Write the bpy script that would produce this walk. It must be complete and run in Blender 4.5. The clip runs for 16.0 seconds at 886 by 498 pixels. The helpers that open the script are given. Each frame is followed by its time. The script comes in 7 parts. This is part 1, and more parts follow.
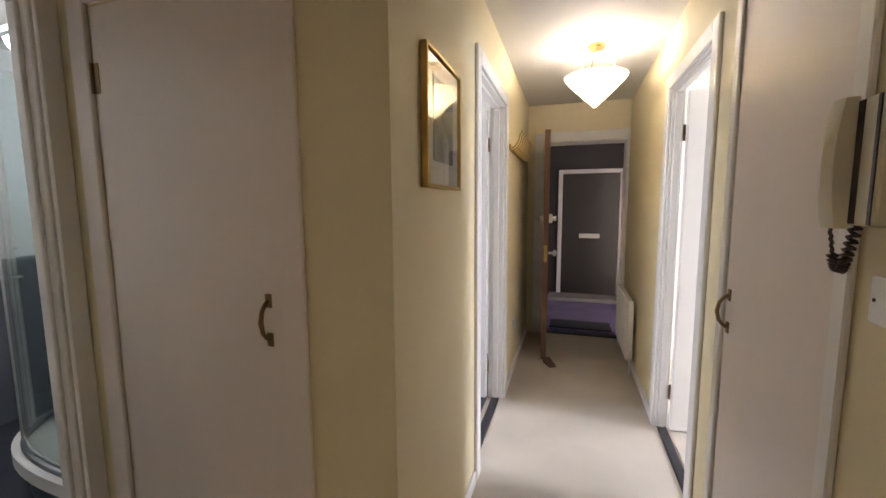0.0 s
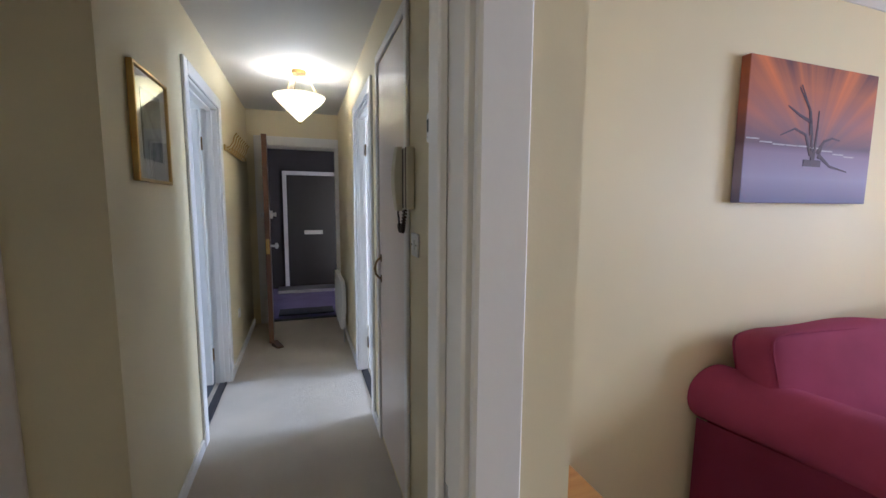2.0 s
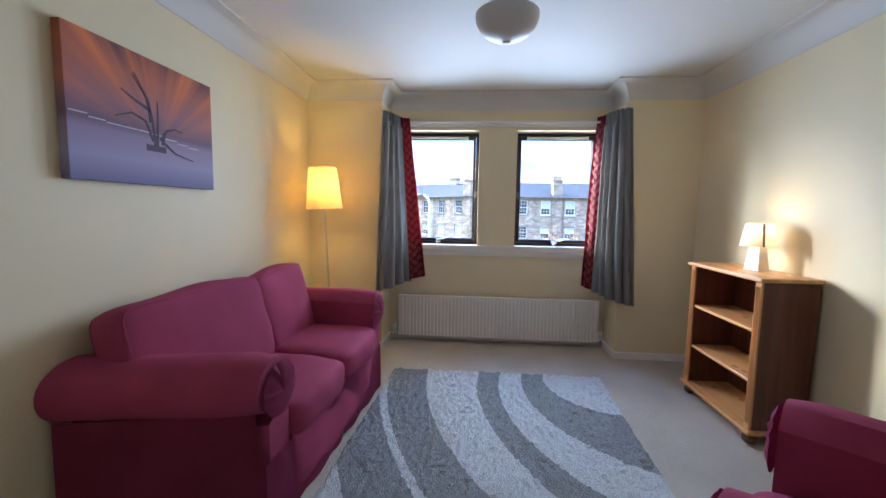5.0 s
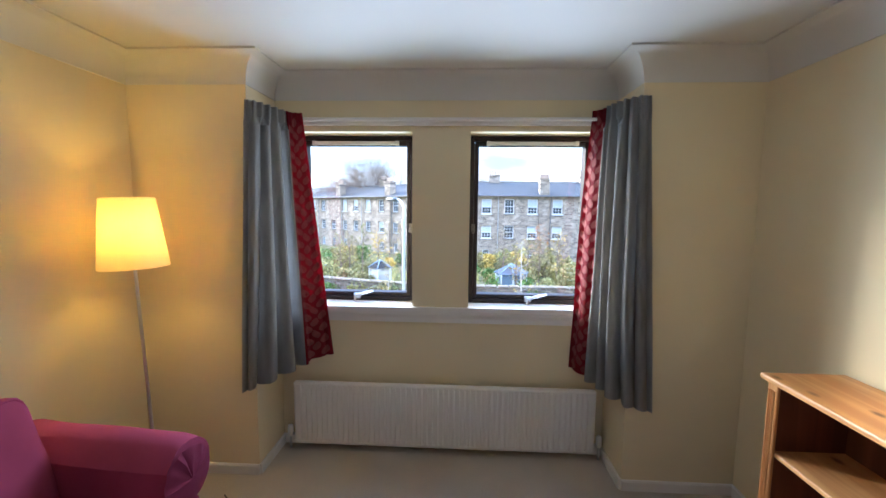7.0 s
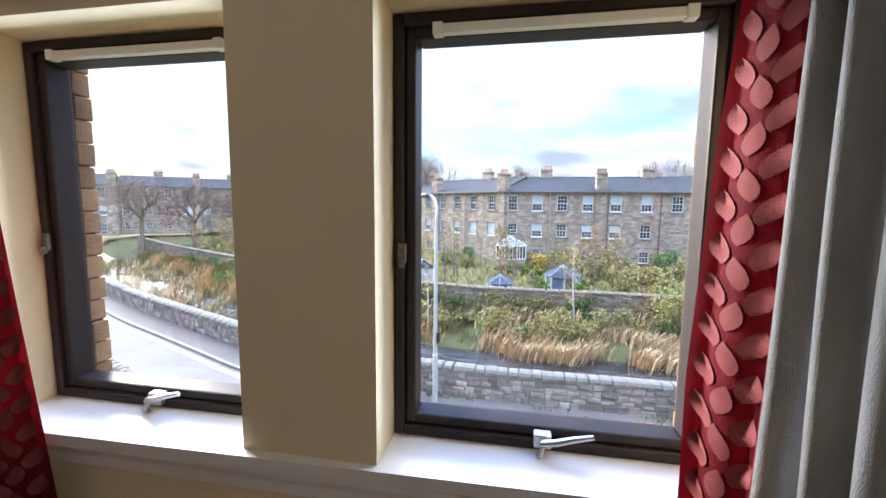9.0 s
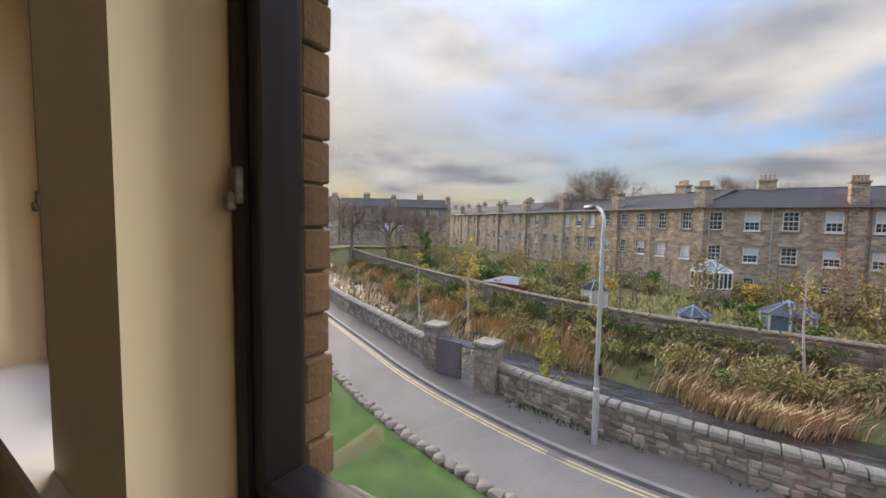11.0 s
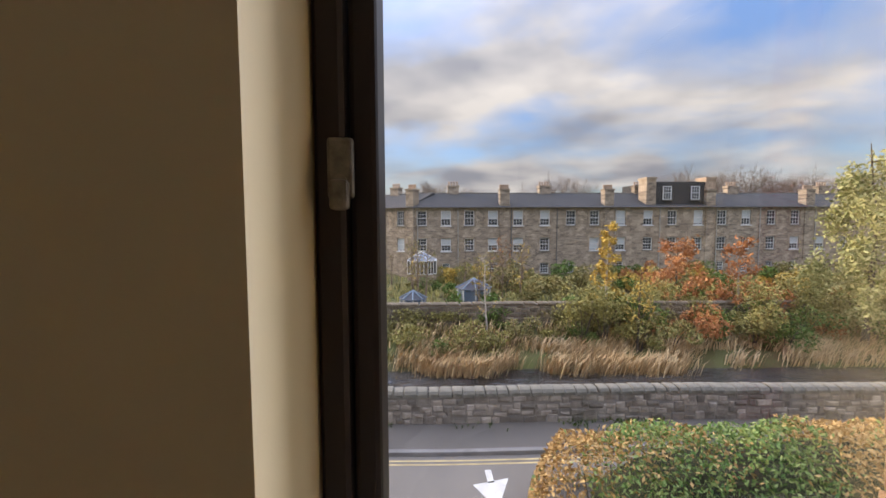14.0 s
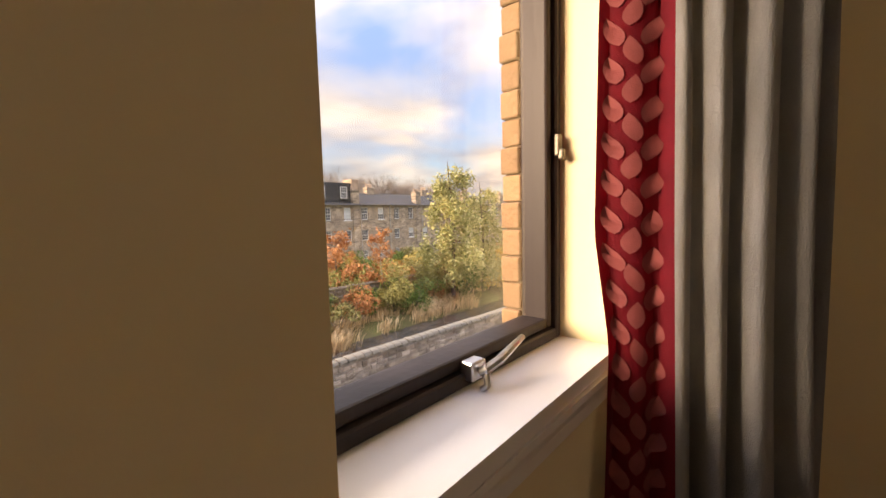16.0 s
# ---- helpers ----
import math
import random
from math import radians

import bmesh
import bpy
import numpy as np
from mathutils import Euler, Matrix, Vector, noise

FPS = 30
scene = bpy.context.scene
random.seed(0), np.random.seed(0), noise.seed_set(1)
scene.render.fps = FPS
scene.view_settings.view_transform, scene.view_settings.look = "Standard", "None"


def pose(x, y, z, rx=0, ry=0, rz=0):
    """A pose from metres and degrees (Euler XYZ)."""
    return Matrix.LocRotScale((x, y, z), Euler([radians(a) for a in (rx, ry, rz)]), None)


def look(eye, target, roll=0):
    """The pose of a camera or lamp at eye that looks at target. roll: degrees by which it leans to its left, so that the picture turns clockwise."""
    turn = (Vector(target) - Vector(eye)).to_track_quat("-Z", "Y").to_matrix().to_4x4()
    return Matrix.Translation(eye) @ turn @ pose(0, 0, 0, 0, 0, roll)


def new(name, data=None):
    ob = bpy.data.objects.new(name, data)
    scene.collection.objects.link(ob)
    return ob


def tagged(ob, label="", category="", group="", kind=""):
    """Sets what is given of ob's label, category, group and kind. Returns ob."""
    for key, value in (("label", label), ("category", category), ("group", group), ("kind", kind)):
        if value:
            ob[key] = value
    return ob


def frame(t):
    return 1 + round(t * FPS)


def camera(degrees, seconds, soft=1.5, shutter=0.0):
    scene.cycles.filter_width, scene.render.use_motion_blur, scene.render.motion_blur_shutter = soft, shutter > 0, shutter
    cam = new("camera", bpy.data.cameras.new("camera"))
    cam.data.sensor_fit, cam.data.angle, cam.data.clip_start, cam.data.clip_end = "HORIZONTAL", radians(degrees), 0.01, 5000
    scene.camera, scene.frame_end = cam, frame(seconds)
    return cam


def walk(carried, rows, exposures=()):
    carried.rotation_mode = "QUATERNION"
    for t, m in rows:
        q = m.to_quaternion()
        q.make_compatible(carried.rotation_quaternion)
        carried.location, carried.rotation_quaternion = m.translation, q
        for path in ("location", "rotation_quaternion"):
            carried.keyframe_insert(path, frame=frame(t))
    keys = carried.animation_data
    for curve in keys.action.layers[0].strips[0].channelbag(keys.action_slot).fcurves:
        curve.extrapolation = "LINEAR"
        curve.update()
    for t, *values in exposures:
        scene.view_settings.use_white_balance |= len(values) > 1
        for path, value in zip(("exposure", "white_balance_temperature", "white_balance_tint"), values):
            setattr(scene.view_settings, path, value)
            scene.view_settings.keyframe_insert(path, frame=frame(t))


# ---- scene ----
cam = camera(95.6, 16.0)
PATH = [
    (0, (0.277, 0.088, 1.365), (-0.318, 1.984, 1.143), -0.4),
    (0.5, (0.281, -0.067, 1.41), (-0.311, 1.83, 1.187), -0.3),
    (1, (0.313, -0.197, 1.406), (-0.071, 1.755, 1.198), -0.5),
    (1.5, (0.363, -0.337, 1.391), (0.481, 1.648, 1.173), -0.1),
    (2, (0.416, -0.479, 1.337), (1.067, 1.399, 1.12), 0.4),
    (2.5, (0.429, -0.585, 1.315), (1.597, 1.022, 1.083), 0.4),
    (3, (0.46, -0.641, 1.29), (2.036, 0.57, 1.063), 0.5),
    (3.5, (0.468, -0.687, 1.265), (2.271, 0.151, 1.047), 0.6),
    (4, (0.471, -0.745, 1.255), (2.392, -0.232, 1.042), 0.8),
    (4.2, (0.48, -0.755, 1.252), (2.431, -0.369, 1.039), 1.0),
    (6.3, (1.407, -1.005, 1.426), (3.397, -0.929, 1.24), 0.8),
    (6.5, (1.572, -1.037, 1.484), (3.561, -0.956, 1.293), 0.6),
    (7, (2.024, -1.165, 1.556), (4.011, -1.068, 1.352), 0.6),
    (7.5, (2.475, -1.303, 1.563), (4.458, -1.125, 1.373), 0.7),
    (8, (2.903, -1.406, 1.598), (4.88, -1.19, 1.383), 0.9),
    (8.2, (3.056, -1.373, 1.611), (5.037, -1.259, 1.361), 0.6),
    (10.3, (4.282, -1.801, 1.396), (6.002, -0.791, 1.251), 0.7),
    (10.5, (4.312, -1.799, 1.387), (6.0, -0.735, 1.246), 0.7),
    (11, (4.331, -1.795, 1.383), (5.969, -0.656, 1.243), 0.9),
    (11.5, (4.295, -1.779, 1.389), (5.914, -0.612, 1.252), 0.9),
    (12, (4.2, -1.706, 1.437), (5.816, -0.535, 1.3), 0.9),
    (12.5, (4.123, -1.584, 1.468), (5.781, -0.475, 1.331), 0.9),
    (13, (4.151, -1.486, 1.43), (5.923, -0.569, 1.293), 0.7),
    (13.5, (4.238, -1.391, 1.393), (6.186, -0.96, 1.261), 0.2),
    (14, (4.277, -1.301, 1.382), (6.27, -1.401, 1.247), -0.2),
    (14.5, (4.302, -1.247, 1.36), (6.234, -1.747, 1.22), -0.5),
    (15, (4.293, -1.201, 1.352), (6.105, -2.034, 1.207), -0.8),
    (15.5, (4.267, -1.113, 1.306), (5.874, -2.294, 1.155), -1.0),
    (16, (4.178, -1.0, 1.26), (5.495, -2.496, 1.094), -1.4),
]
EXPOSURES = [(0.0, 3.5, 6500, 21), (1.0, 3.5, 6400, 21), (1.5, 3.2, 6200, 20), (2.0, 3.0, 5300, 15), (3.0, 2.65, 4780, 10), (4.2, 2.55, 4780, 9), (7.0, 2.35, 5080, 7), (8.2, 2.35, 5080, 8), (10.3, 0.48, 6750, 13), (13.0, 0.5, 6750, 13), (14.5, 0.55, 6900, 15), (15.3, 0.6, 6650, 16), (16.0, 1.15, 8600, 21)]
walk(cam, [(t, look(eye, target, roll)) for t, eye, target, roll in PATH], EXPOSURES)

# ---- world, sun and exposure ----
SUN_DIR = Vector((0.50, 0.82, 0.26)).normalized()
world = bpy.data.worlds.new("sky")
scene.world = world
world.use_nodes = True
wn, wl = world.node_tree.nodes, world.node_tree.links
wbg = wn["Background"]
wsky = wn.new("ShaderNodeTexSky")
wsky.sky_type = "NISHITA"
wsky.sun_disc = False
wsky.sun_elevation = math.asin(SUN_DIR.z)
wsky.sun_rotation = math.atan2(SUN_DIR.x, SUN_DIR.y)
wsky.dust_density = 2.0
# broken cloud over the whole dome: noise on the direction, flattened towards the horizon
wtc = wn.new("ShaderNodeTexCoord")
wsep = wn.new("ShaderNodeSeparateXYZ")
wl.new(wtc.outputs["Generated"], wsep.inputs[0])


def wmath(op, a, b=None, clamp=False):
    n = wn.new("ShaderNodeMath")
    n.operation = op
    n.use_clamp = clamp
    for k, v in enumerate((a, b)):
        if v is None:
            continue
        if isinstance(v, (int, float)):
            n.inputs[k].default_value = v
        else:
            wl.new(v, n.inputs[k])
    return n.outputs[0]


wden = wmath("ADD", wmath("ABSOLUTE", wsep.outputs[2]), 0.16)
wcomb = wn.new("ShaderNodeCombineXYZ")
wl.new(wmath("DIVIDE", wsep.outputs[0], wden), wcomb.inputs[0])
wl.new(wmath("DIVIDE", wsep.outputs[1], wden), wcomb.inputs[1])
wnoise = wn.new("ShaderNodeTexNoise")
wnoise.inputs["Scale"].default_value = 0.75
wnoise.inputs["Detail"].default_value = 7
wnoise.inputs["Roughness"].default_value = 0.52
wnoise.inputs["Distortion"].default_value = 0.35
wl.new(wcomb.outputs[0], wnoise.inputs["Vector"])
wramp = wn.new("ShaderNodeValToRGB")
wramp.color_ramp.elements[0].position, wramp.color_ramp.elements[1].position = 0.40, 0.58
wl.new(wnoise.outputs[0], wramp.inputs[0])
wnoise2 = wn.new("ShaderNodeTexNoise")
wnoise2.inputs["Scale"].default_value = 1.3
wnoise2.inputs["Detail"].default_value = 5
wl.new(wcomb.outputs[0], wnoise2.inputs["Vector"])
wcol = wn.new("ShaderNodeValToRGB")
wcol.color_ramp.elements[0].position, wcol.color_ramp.elements[1].position = 0.36, 0.64
wcol.color_ramp.elements[0].color = (2.0, 2.15, 2.5, 1)
wcol.color_ramp.elements[1].color = (4.5, 4.45, 4.35, 1)
wl.new(wnoise2.outputs[0], wcol.inputs[0])
wmix = wn.new("ShaderNodeMix")
wmix.data_type = "RGBA"
wl.new(wramp.outputs[0], wmix.inputs["Factor"])
wblue = wn.new("ShaderNodeVectorMath")
wblue.operation = "MULTIPLY"
wblue.inputs[1].default_value = (0.88, 1.08, 1.48)
wl.new(wsky.outputs[0], wblue.inputs[0])
# thin haze keeps the clear sky near the sun from running away
wlum = wn.new("ShaderNodeVectorMath")
wlum.operation = "DOT_PRODUCT"
wlum.inputs[1].default_value = (0.3, 0.6, 0.1)
wl.new(wblue.outputs[0], wlum.inputs[0])
whaze = wn.new("ShaderNodeVectorMath")
whaze.operation = "SCALE"
wl.new(wblue.outputs[0], whaze.inputs[0])
wl.new(wmath("DIVIDE", 3.9, wmath("MAXIMUM", wlum.outputs["Value"], 3.9)), whaze.inputs["Scale"])
wl.new(whaze.outputs[0], wmix.inputs["A"])
wl.new(wcol.outputs[0], wmix.inputs["B"])
# overcast skies brighten towards the zenith
wzen = wmath("MULTIPLY_ADD", wmath("POWER", wmath("MAXIMUM", wsep.outputs[2], 0.0), 2.6), 5.0)
wzen.node.inputs[2].default_value = 0.72
wsc = wn.new("ShaderNodeVectorMath")
wsc.operation = "SCALE"
wl.new(wmix.outputs["Result"], wsc.inputs[0])
wl.new(wzen, wsc.inputs["Scale"])
wl.new(wsc.outputs[0], wbg.inputs["Color"])
wbg.inputs["Strength"].default_value = 0.148

sun = new("sun", bpy.data.lights.new("sun", "SUN"))
sun.data.energy, sun.data.angle, sun.data.color = 4.6, radians(28), (1.0, 0.86, 0.68)
sun.matrix_world = look(SUN_DIR * 60, (0, 0, 0))


def lamp(name, place, watts, colour, radius):
    ob = new(name, bpy.data.lights.new(name, "POINT"))
    ob.data.energy, ob.data.color, ob.data.shadow_soft_size = watts, colour, radius
    ob.location = place
    return ob


# ---- materials ----
def surf(name, col, rough=0.6, vary=0.08, scale=3.0, bump=0.0, bscale=80.0, metal=0.0, col2=None, stretch=(1, 1, 1), fine=0.0, spec=0.5):
    """A painted, woven, stony or metal surface: two scales of noise in colour, and a fine relief."""
    m = bpy.data.materials.new(name)
    m.use_nodes = True
    n, k = m.node_tree.nodes, m.node_tree.links
    b = n["Principled BSDF"]
    b.inputs["Roughness"].default_value = rough
    b.inputs["Metallic"].default_value = metal
    b.inputs["Specular IOR Level"].default_value = spec
    tc = n.new("ShaderNodeTexCoord")
    mp = n.new("ShaderNodeMapping")
    mp.inputs["Scale"].default_value = stretch
    k.new(tc.outputs["Object"], mp.inputs[0])
    t1 = n.new("ShaderNodeTexNoise")
    t1.inputs["Scale"].default_value, t1.inputs["Detail"].default_value = scale, 5
    k.new(mp.outputs[0], t1.inputs["Vector"])
    t2 = n.new("ShaderNodeTexNoise")
    t2.inputs["Scale"].default_value, t2.inputs["Detail"].default_value = bscale, 3
    k.new(mp.outputs[0], t2.inputs["Vector"])
    add = n.new("ShaderNodeMath")
    add.operation = "MULTIPLY_ADD"
    k.new(t2.outputs[0], add.inputs[0])
    add.inputs[1].default_value = fine
    k.new(t1.outputs[0], add.inputs[2])
    rmp = n.new("ShaderNodeValToRGB")
    lo, hi = 0.3 + fine * 0.5, 0.7 + fine * 0.5
    rmp.color_ramp.elements[0].position, rmp.color_ramp.elements[1].position = max(0, lo), min(1, hi)
    c2 = col2 or tuple(min(1, c * (1 + vary)) for c in col)
    c1 = col if col2 else tuple(c * (1 - vary) for c in col)
    rmp.color_ramp.elements[0].color, rmp.color_ramp.elements[1].color = (*c1, 1), (*c2, 1)
    k.new(add.outputs[0], rmp.inputs[0])
    k.new(rmp.outputs[0], b.inputs["Base Color"])
    if bump:
        bp = n.new("ShaderNodeBump")
        bp.inputs["Strength"].default_value, bp.inputs["Distance"].default_value = bump, 0.01
        k.new(t2.outputs[0], bp.inputs["Height"])
        k.new(bp.outputs[0], b.inputs["Normal"])
    return m


def glass_material(name, tint=(1, 1, 1), rough=0.0, haze=0.04):
    """Clear sheet glass: sees through, with gloss that grows towards grazing sight."""
    m = bpy.data.materials.new(name)
    m.use_nodes = True
    n, k = m.node_tree.nodes, m.node_tree.links
    n.remove(n["Principled BSDF"])
    tr, gl, mx, lw = n.new("ShaderNodeBsdfTransparent"), n.new("ShaderNodeBsdfGlossy"), n.new("ShaderNodeMixShader"), n.new("ShaderNodeLayerWeight")
    tr.inputs[0].default_value = (*tint, 1)
    gl.inputs["Roughness"].default_value = rough
    lw.inputs["Blend"].default_value = 0.5
    pw, ma = n.new("ShaderNodeMath"), n.new("ShaderNodeMath")
    pw.operation, ma.operation = "POWER", "MULTIPLY_ADD"
    pw.inputs[1].default_value = 5.0
    ma.inputs[1].default_value, ma.inputs[2].default_value = 0.9, haze
    k.new(lw.outputs["Facing"], pw.inputs[0])
    k.new(pw.outputs[0], ma.inputs[0])
    k.new(ma.outputs[0], mx.inputs[0])
    k.new(tr.outputs[0], mx.inputs[1])
    k.new(gl.outputs[0], mx.inputs[2])
    k.new(mx.outputs[0], n["Material Output"].inputs[0])
    return m


def shade_material(name, col, share=0.5):
    """Lampshade cloth or frosted glass: part of the light goes through it."""
    m = bpy.data.materials.new(name)
    m.use_nodes = True
    n, k = m.node_tree.nodes, m.node_tree.links
    bs = n["Principled BSDF"]
    bs.inputs["Base Color"].default_value = (*col, 1)
    bs.inputs["Roughness"].default_value = 0.8
    tl, mx, tx = n.new("ShaderNodeBsdfTranslucent"), n.new("ShaderNodeMixShader"), n.new("ShaderNodeTexNoise")
    tl.inputs[0].default_value = (*col, 1)
    tx.inputs["Scale"].default_value = 300
    bp = n.new("ShaderNodeBump")
    bp.inputs["Strength"].default_value, bp.inputs["Distance"].default_value = 0.15, 0.002
    k.new(tx.outputs[0], bp.inputs["Height"])
    k.new(bp.outputs[0], bs.inputs["Normal"])
    mx.inputs[0].default_value = share
    k.new(bs.outputs[0], mx.inputs[1])
    k.new(tl.outputs[0], mx.inputs[2])
    k.new(mx.outputs[0], n["Material Output"].inputs[0])
    return m


def wood(name, light, dark, rough=0.45, scale=1.0, axis=0, knots=True):
    """Grain along one axis, with scattered knots."""
    m = bpy.data.materials.new(name)
    m.use_nodes = True
    n, k = m.node_tree.nodes, m.node_tree.links
    b = n["Principled BSDF"]
    b.inputs["Roughness"].default_value = rough
    tc, mp = n.new("ShaderNodeTexCoord"), n.new("ShaderNodeMapping")
    s = [14.0 * scale] * 3
    s[axis] = 0.9 * scale
    mp.inputs["Scale"].default_value = s
    k.new(tc.outputs["Object"], mp.inputs[0])
    t1 = n.new("ShaderNodeTexNoise")
    t1.inputs["Scale"].default_value, t1.inputs["Detail"].default_value, t1.inputs["Distortion"].default_value = 1.0, 4, 1.2
    k.new(mp.outputs[0], t1.inputs["Vector"])
    rmp = n.new("ShaderNodeValToRGB")
    rmp.color_ramp.elements[0].position, rmp.color_ramp.elements[1].position = 0.35, 0.65
    rmp.color_ramp.elements[0].color, rmp.color_ramp.elements[1].color = (*dark, 1), (*light, 1)
    k.new(t1.outputs[0], rmp.inputs[0])
    out = rmp.outputs[0]
    if knots:
        mp2 = n.new("ShaderNodeMapping")
        s2 = [9.0 * scale] * 3
        s2[axis] = 5.0 * scale
        mp2.inputs["Scale"].default_value = s2
        k.new(tc.outputs["Object"], mp2.inputs[0])
        vo = n.new("ShaderNodeTexVoronoi")
        vo.inputs["Scale"].default_value = 1.0
        k.new(mp2.outputs[0], vo.inputs["Vector"])
        kr = n.new("ShaderNodeValToRGB")
        kr.color_ramp.elements[0].position, kr.color_ramp.elements[1].position = 0.05, 0.16
        kr.color_ramp.elements[0].color, kr.color_ramp.elements[1].color = (1, 1, 1, 1), (0, 0, 0, 1)
        k.new(vo.outputs["Distance"], kr.inputs[0])
        mx = n.new("ShaderNodeMix")
        mx.data_type = "RGBA"
        k.new(kr.outputs[0], mx.inputs["Factor"])
        k.new(out, mx.inputs["A"])
        mx.inputs["B"].default_value = (dark[0] * 0.35, dark[1] * 0.3, dark[2] * 0.25, 1)
        out = mx.outputs["Result"]
    k.new(out, b.inputs["Base Color"])
    bp = n.new("ShaderNodeBump")
    bp.inputs["Strength"].default_value, bp.inputs["Distance"].default_value = 0.12, 0.005
    k.new(t1.outputs[0], bp.inputs["Height"])
    k.new(bp.outputs[0], b.inputs["Normal"])
    return m


M_CREAM = surf("cream wall paint", (0.75, 0.645, 0.415), 0.6, 0.03, 1.6, 0.02, 190)
M_CEIL = surf("white ceiling paint", (0.65, 0.625, 0.58), 0.75, 0.02, 1.4, 0.04, 120)
M_WHITE = surf("white gloss paint", (0.79, 0.76, 0.72), 0.3, 0.025, 2.5, 0.03, 45)
M_DOORP = surf("off-white door paint", (0.77, 0.68, 0.62), 0.32, 0.03, 2.2, 0.04, 40)
M_CARPET = surf("beige carpet", (0.64, 0.56, 0.46), 0.95, 0.10, 1.8, 0.9, 420, fine=0.5, spec=0.1)
M_BRASS = surf("aged brass", (0.50, 0.34, 0.12), 0.35, 0.15, 12, metal=1.0)
M_BRONZE = surf("bronze handle metal", (0.24, 0.16, 0.08), 0.4, 0.15, 12, metal=1.0)
M_OLDSTEEL = surf("worn dull steel", (0.22, 0.20, 0.17), 0.5, 0.4, 60, 0.2, 300, metal=0.8)
M_CHROME = surf("satin steel", (0.62, 0.62, 0.62), 0.28, 0.06, 12, metal=1.0)
M_BLACKF = surf("dark brown stained window frame", (0.030, 0.022, 0.022), 0.5, 0.35, 6, 0.10, 60, stretch=(1, 1, 0.15), spec=0.3)
M_DARKDOOR = wood("dark stained door wood", (0.10, 0.036, 0.014), (0.05, 0.018, 0.008), 0.35, 1.0, 2, knots=False)
M_DOOREDGE = wood("mid brown door edge", (0.17, 0.070, 0.028), (0.10, 0.040, 0.018), 0.4, 1.2, 2, knots=False)
M_PINE = wood("waxed pine", (0.66, 0.36, 0.13), (0.50, 0.23, 0.07), 0.38, 1.0, 0)
M_PINEV = wood("waxed pine upright", (0.62, 0.33, 0.12), (0.46, 0.21, 0.065), 0.38, 1.0, 2)
M_REDFAB = surf("wine red cotton cover", (0.33, 0.052, 0.115), 0.85, 0.14, 4, 0.35, 520, fine=0.25, spec=0.2)
M_GREYFAB = surf("slate grey woven curtain", (0.36, 0.355, 0.345), 0.9, 0.12, 20, 0.4, 600, stretch=(1, 1, 0.3), fine=0.35, spec=0.15)
M_PLASTIC = surf("cream plastic", (0.62, 0.56, 0.40), 0.35, 0.03, 5)
M_WPLASTIC = surf("white plastic", (0.80, 0.78, 0.74), 0.35, 0.02, 5)
M_BLACK = surf("black plastic", (0.012, 0.011, 0.012), 0.4, 0.1, 8)
M_BROWNP = surf("dark brown plastic", (0.030, 0.014, 0.014), 0.35, 0.1, 8)
M_GLASS = glass_material("window glass")
M_SCREEN = surf("grey display", (0.18, 0.20, 0.18), 0.2, 0.05, 5)
M_RADPAINT = surf("white radiator enamel", (0.80, 0.77, 0.71), 0.3, 0.02, 3)


# ---- mesh helpers ----
def part(name, bm, material, parent=None, label="", smooth=False):
    """Links a bmesh as one mesh object, under a thing or a part where one is given."""
    me = bpy.data.meshes.new(name)
    bmesh.ops.recalc_face_normals(bm, faces=bm.faces)
    bm.to_mesh(me)
    bm.free()
    me.materials.append(material)
    if smooth:
        for p in me.polygons:
            p.use_smooth = True
        me.set_sharp_from_angle(angle=radians(38))
    ob = new(name, me)
    if parent is not None:
        ob.parent = parent
    if label:
        tagged(ob, label)
    return ob


def thing(name, m, label, category, group=""):
    ob = new(name)
    ob.empty_display_size = 0.1
    ob.matrix_world = m
    return tagged(ob, label, category, group)


def structure(ob, label=""):
    return tagged(ob, label=label, kind="structure")


def box(bm, x0, y0, z0, x1, y1, z1, r=0.0, seg=2, m=None):
    res = bmesh.ops.create_cube(bm, size=1.0)
    vs = res["verts"]
    for v in vs:
        v.co = Vector((x0 + (v.co.x + 0.5) * (x1 - x0), y0 + (v.co.y + 0.5) * (y1 - y0), z0 + (v.co.z + 0.5) * (z1 - z0)))
        if m is not None:
            v.co = m @ v.co
    if r:
        es = list({e for v in vs for e in v.link_edges})
        bmesh.ops.bevel(bm, geom=es, offset=r, segments=seg, affect="EDGES", profile=0.5)


def cyl(bm, p, q, r0, r1=None, seg=12, caps=True):
    p, q = Vector(p), Vector(q)
    d = q - p
    m = Matrix.Translation((p + q) / 2) @ d.to_track_quat("Z", "Y").to_matrix().to_4x4()
    bmesh.ops.create_cone(bm, cap_ends=caps, segments=seg, radius1=r0, radius2=r0 if r1 is None else r1, depth=d.length, matrix=m)


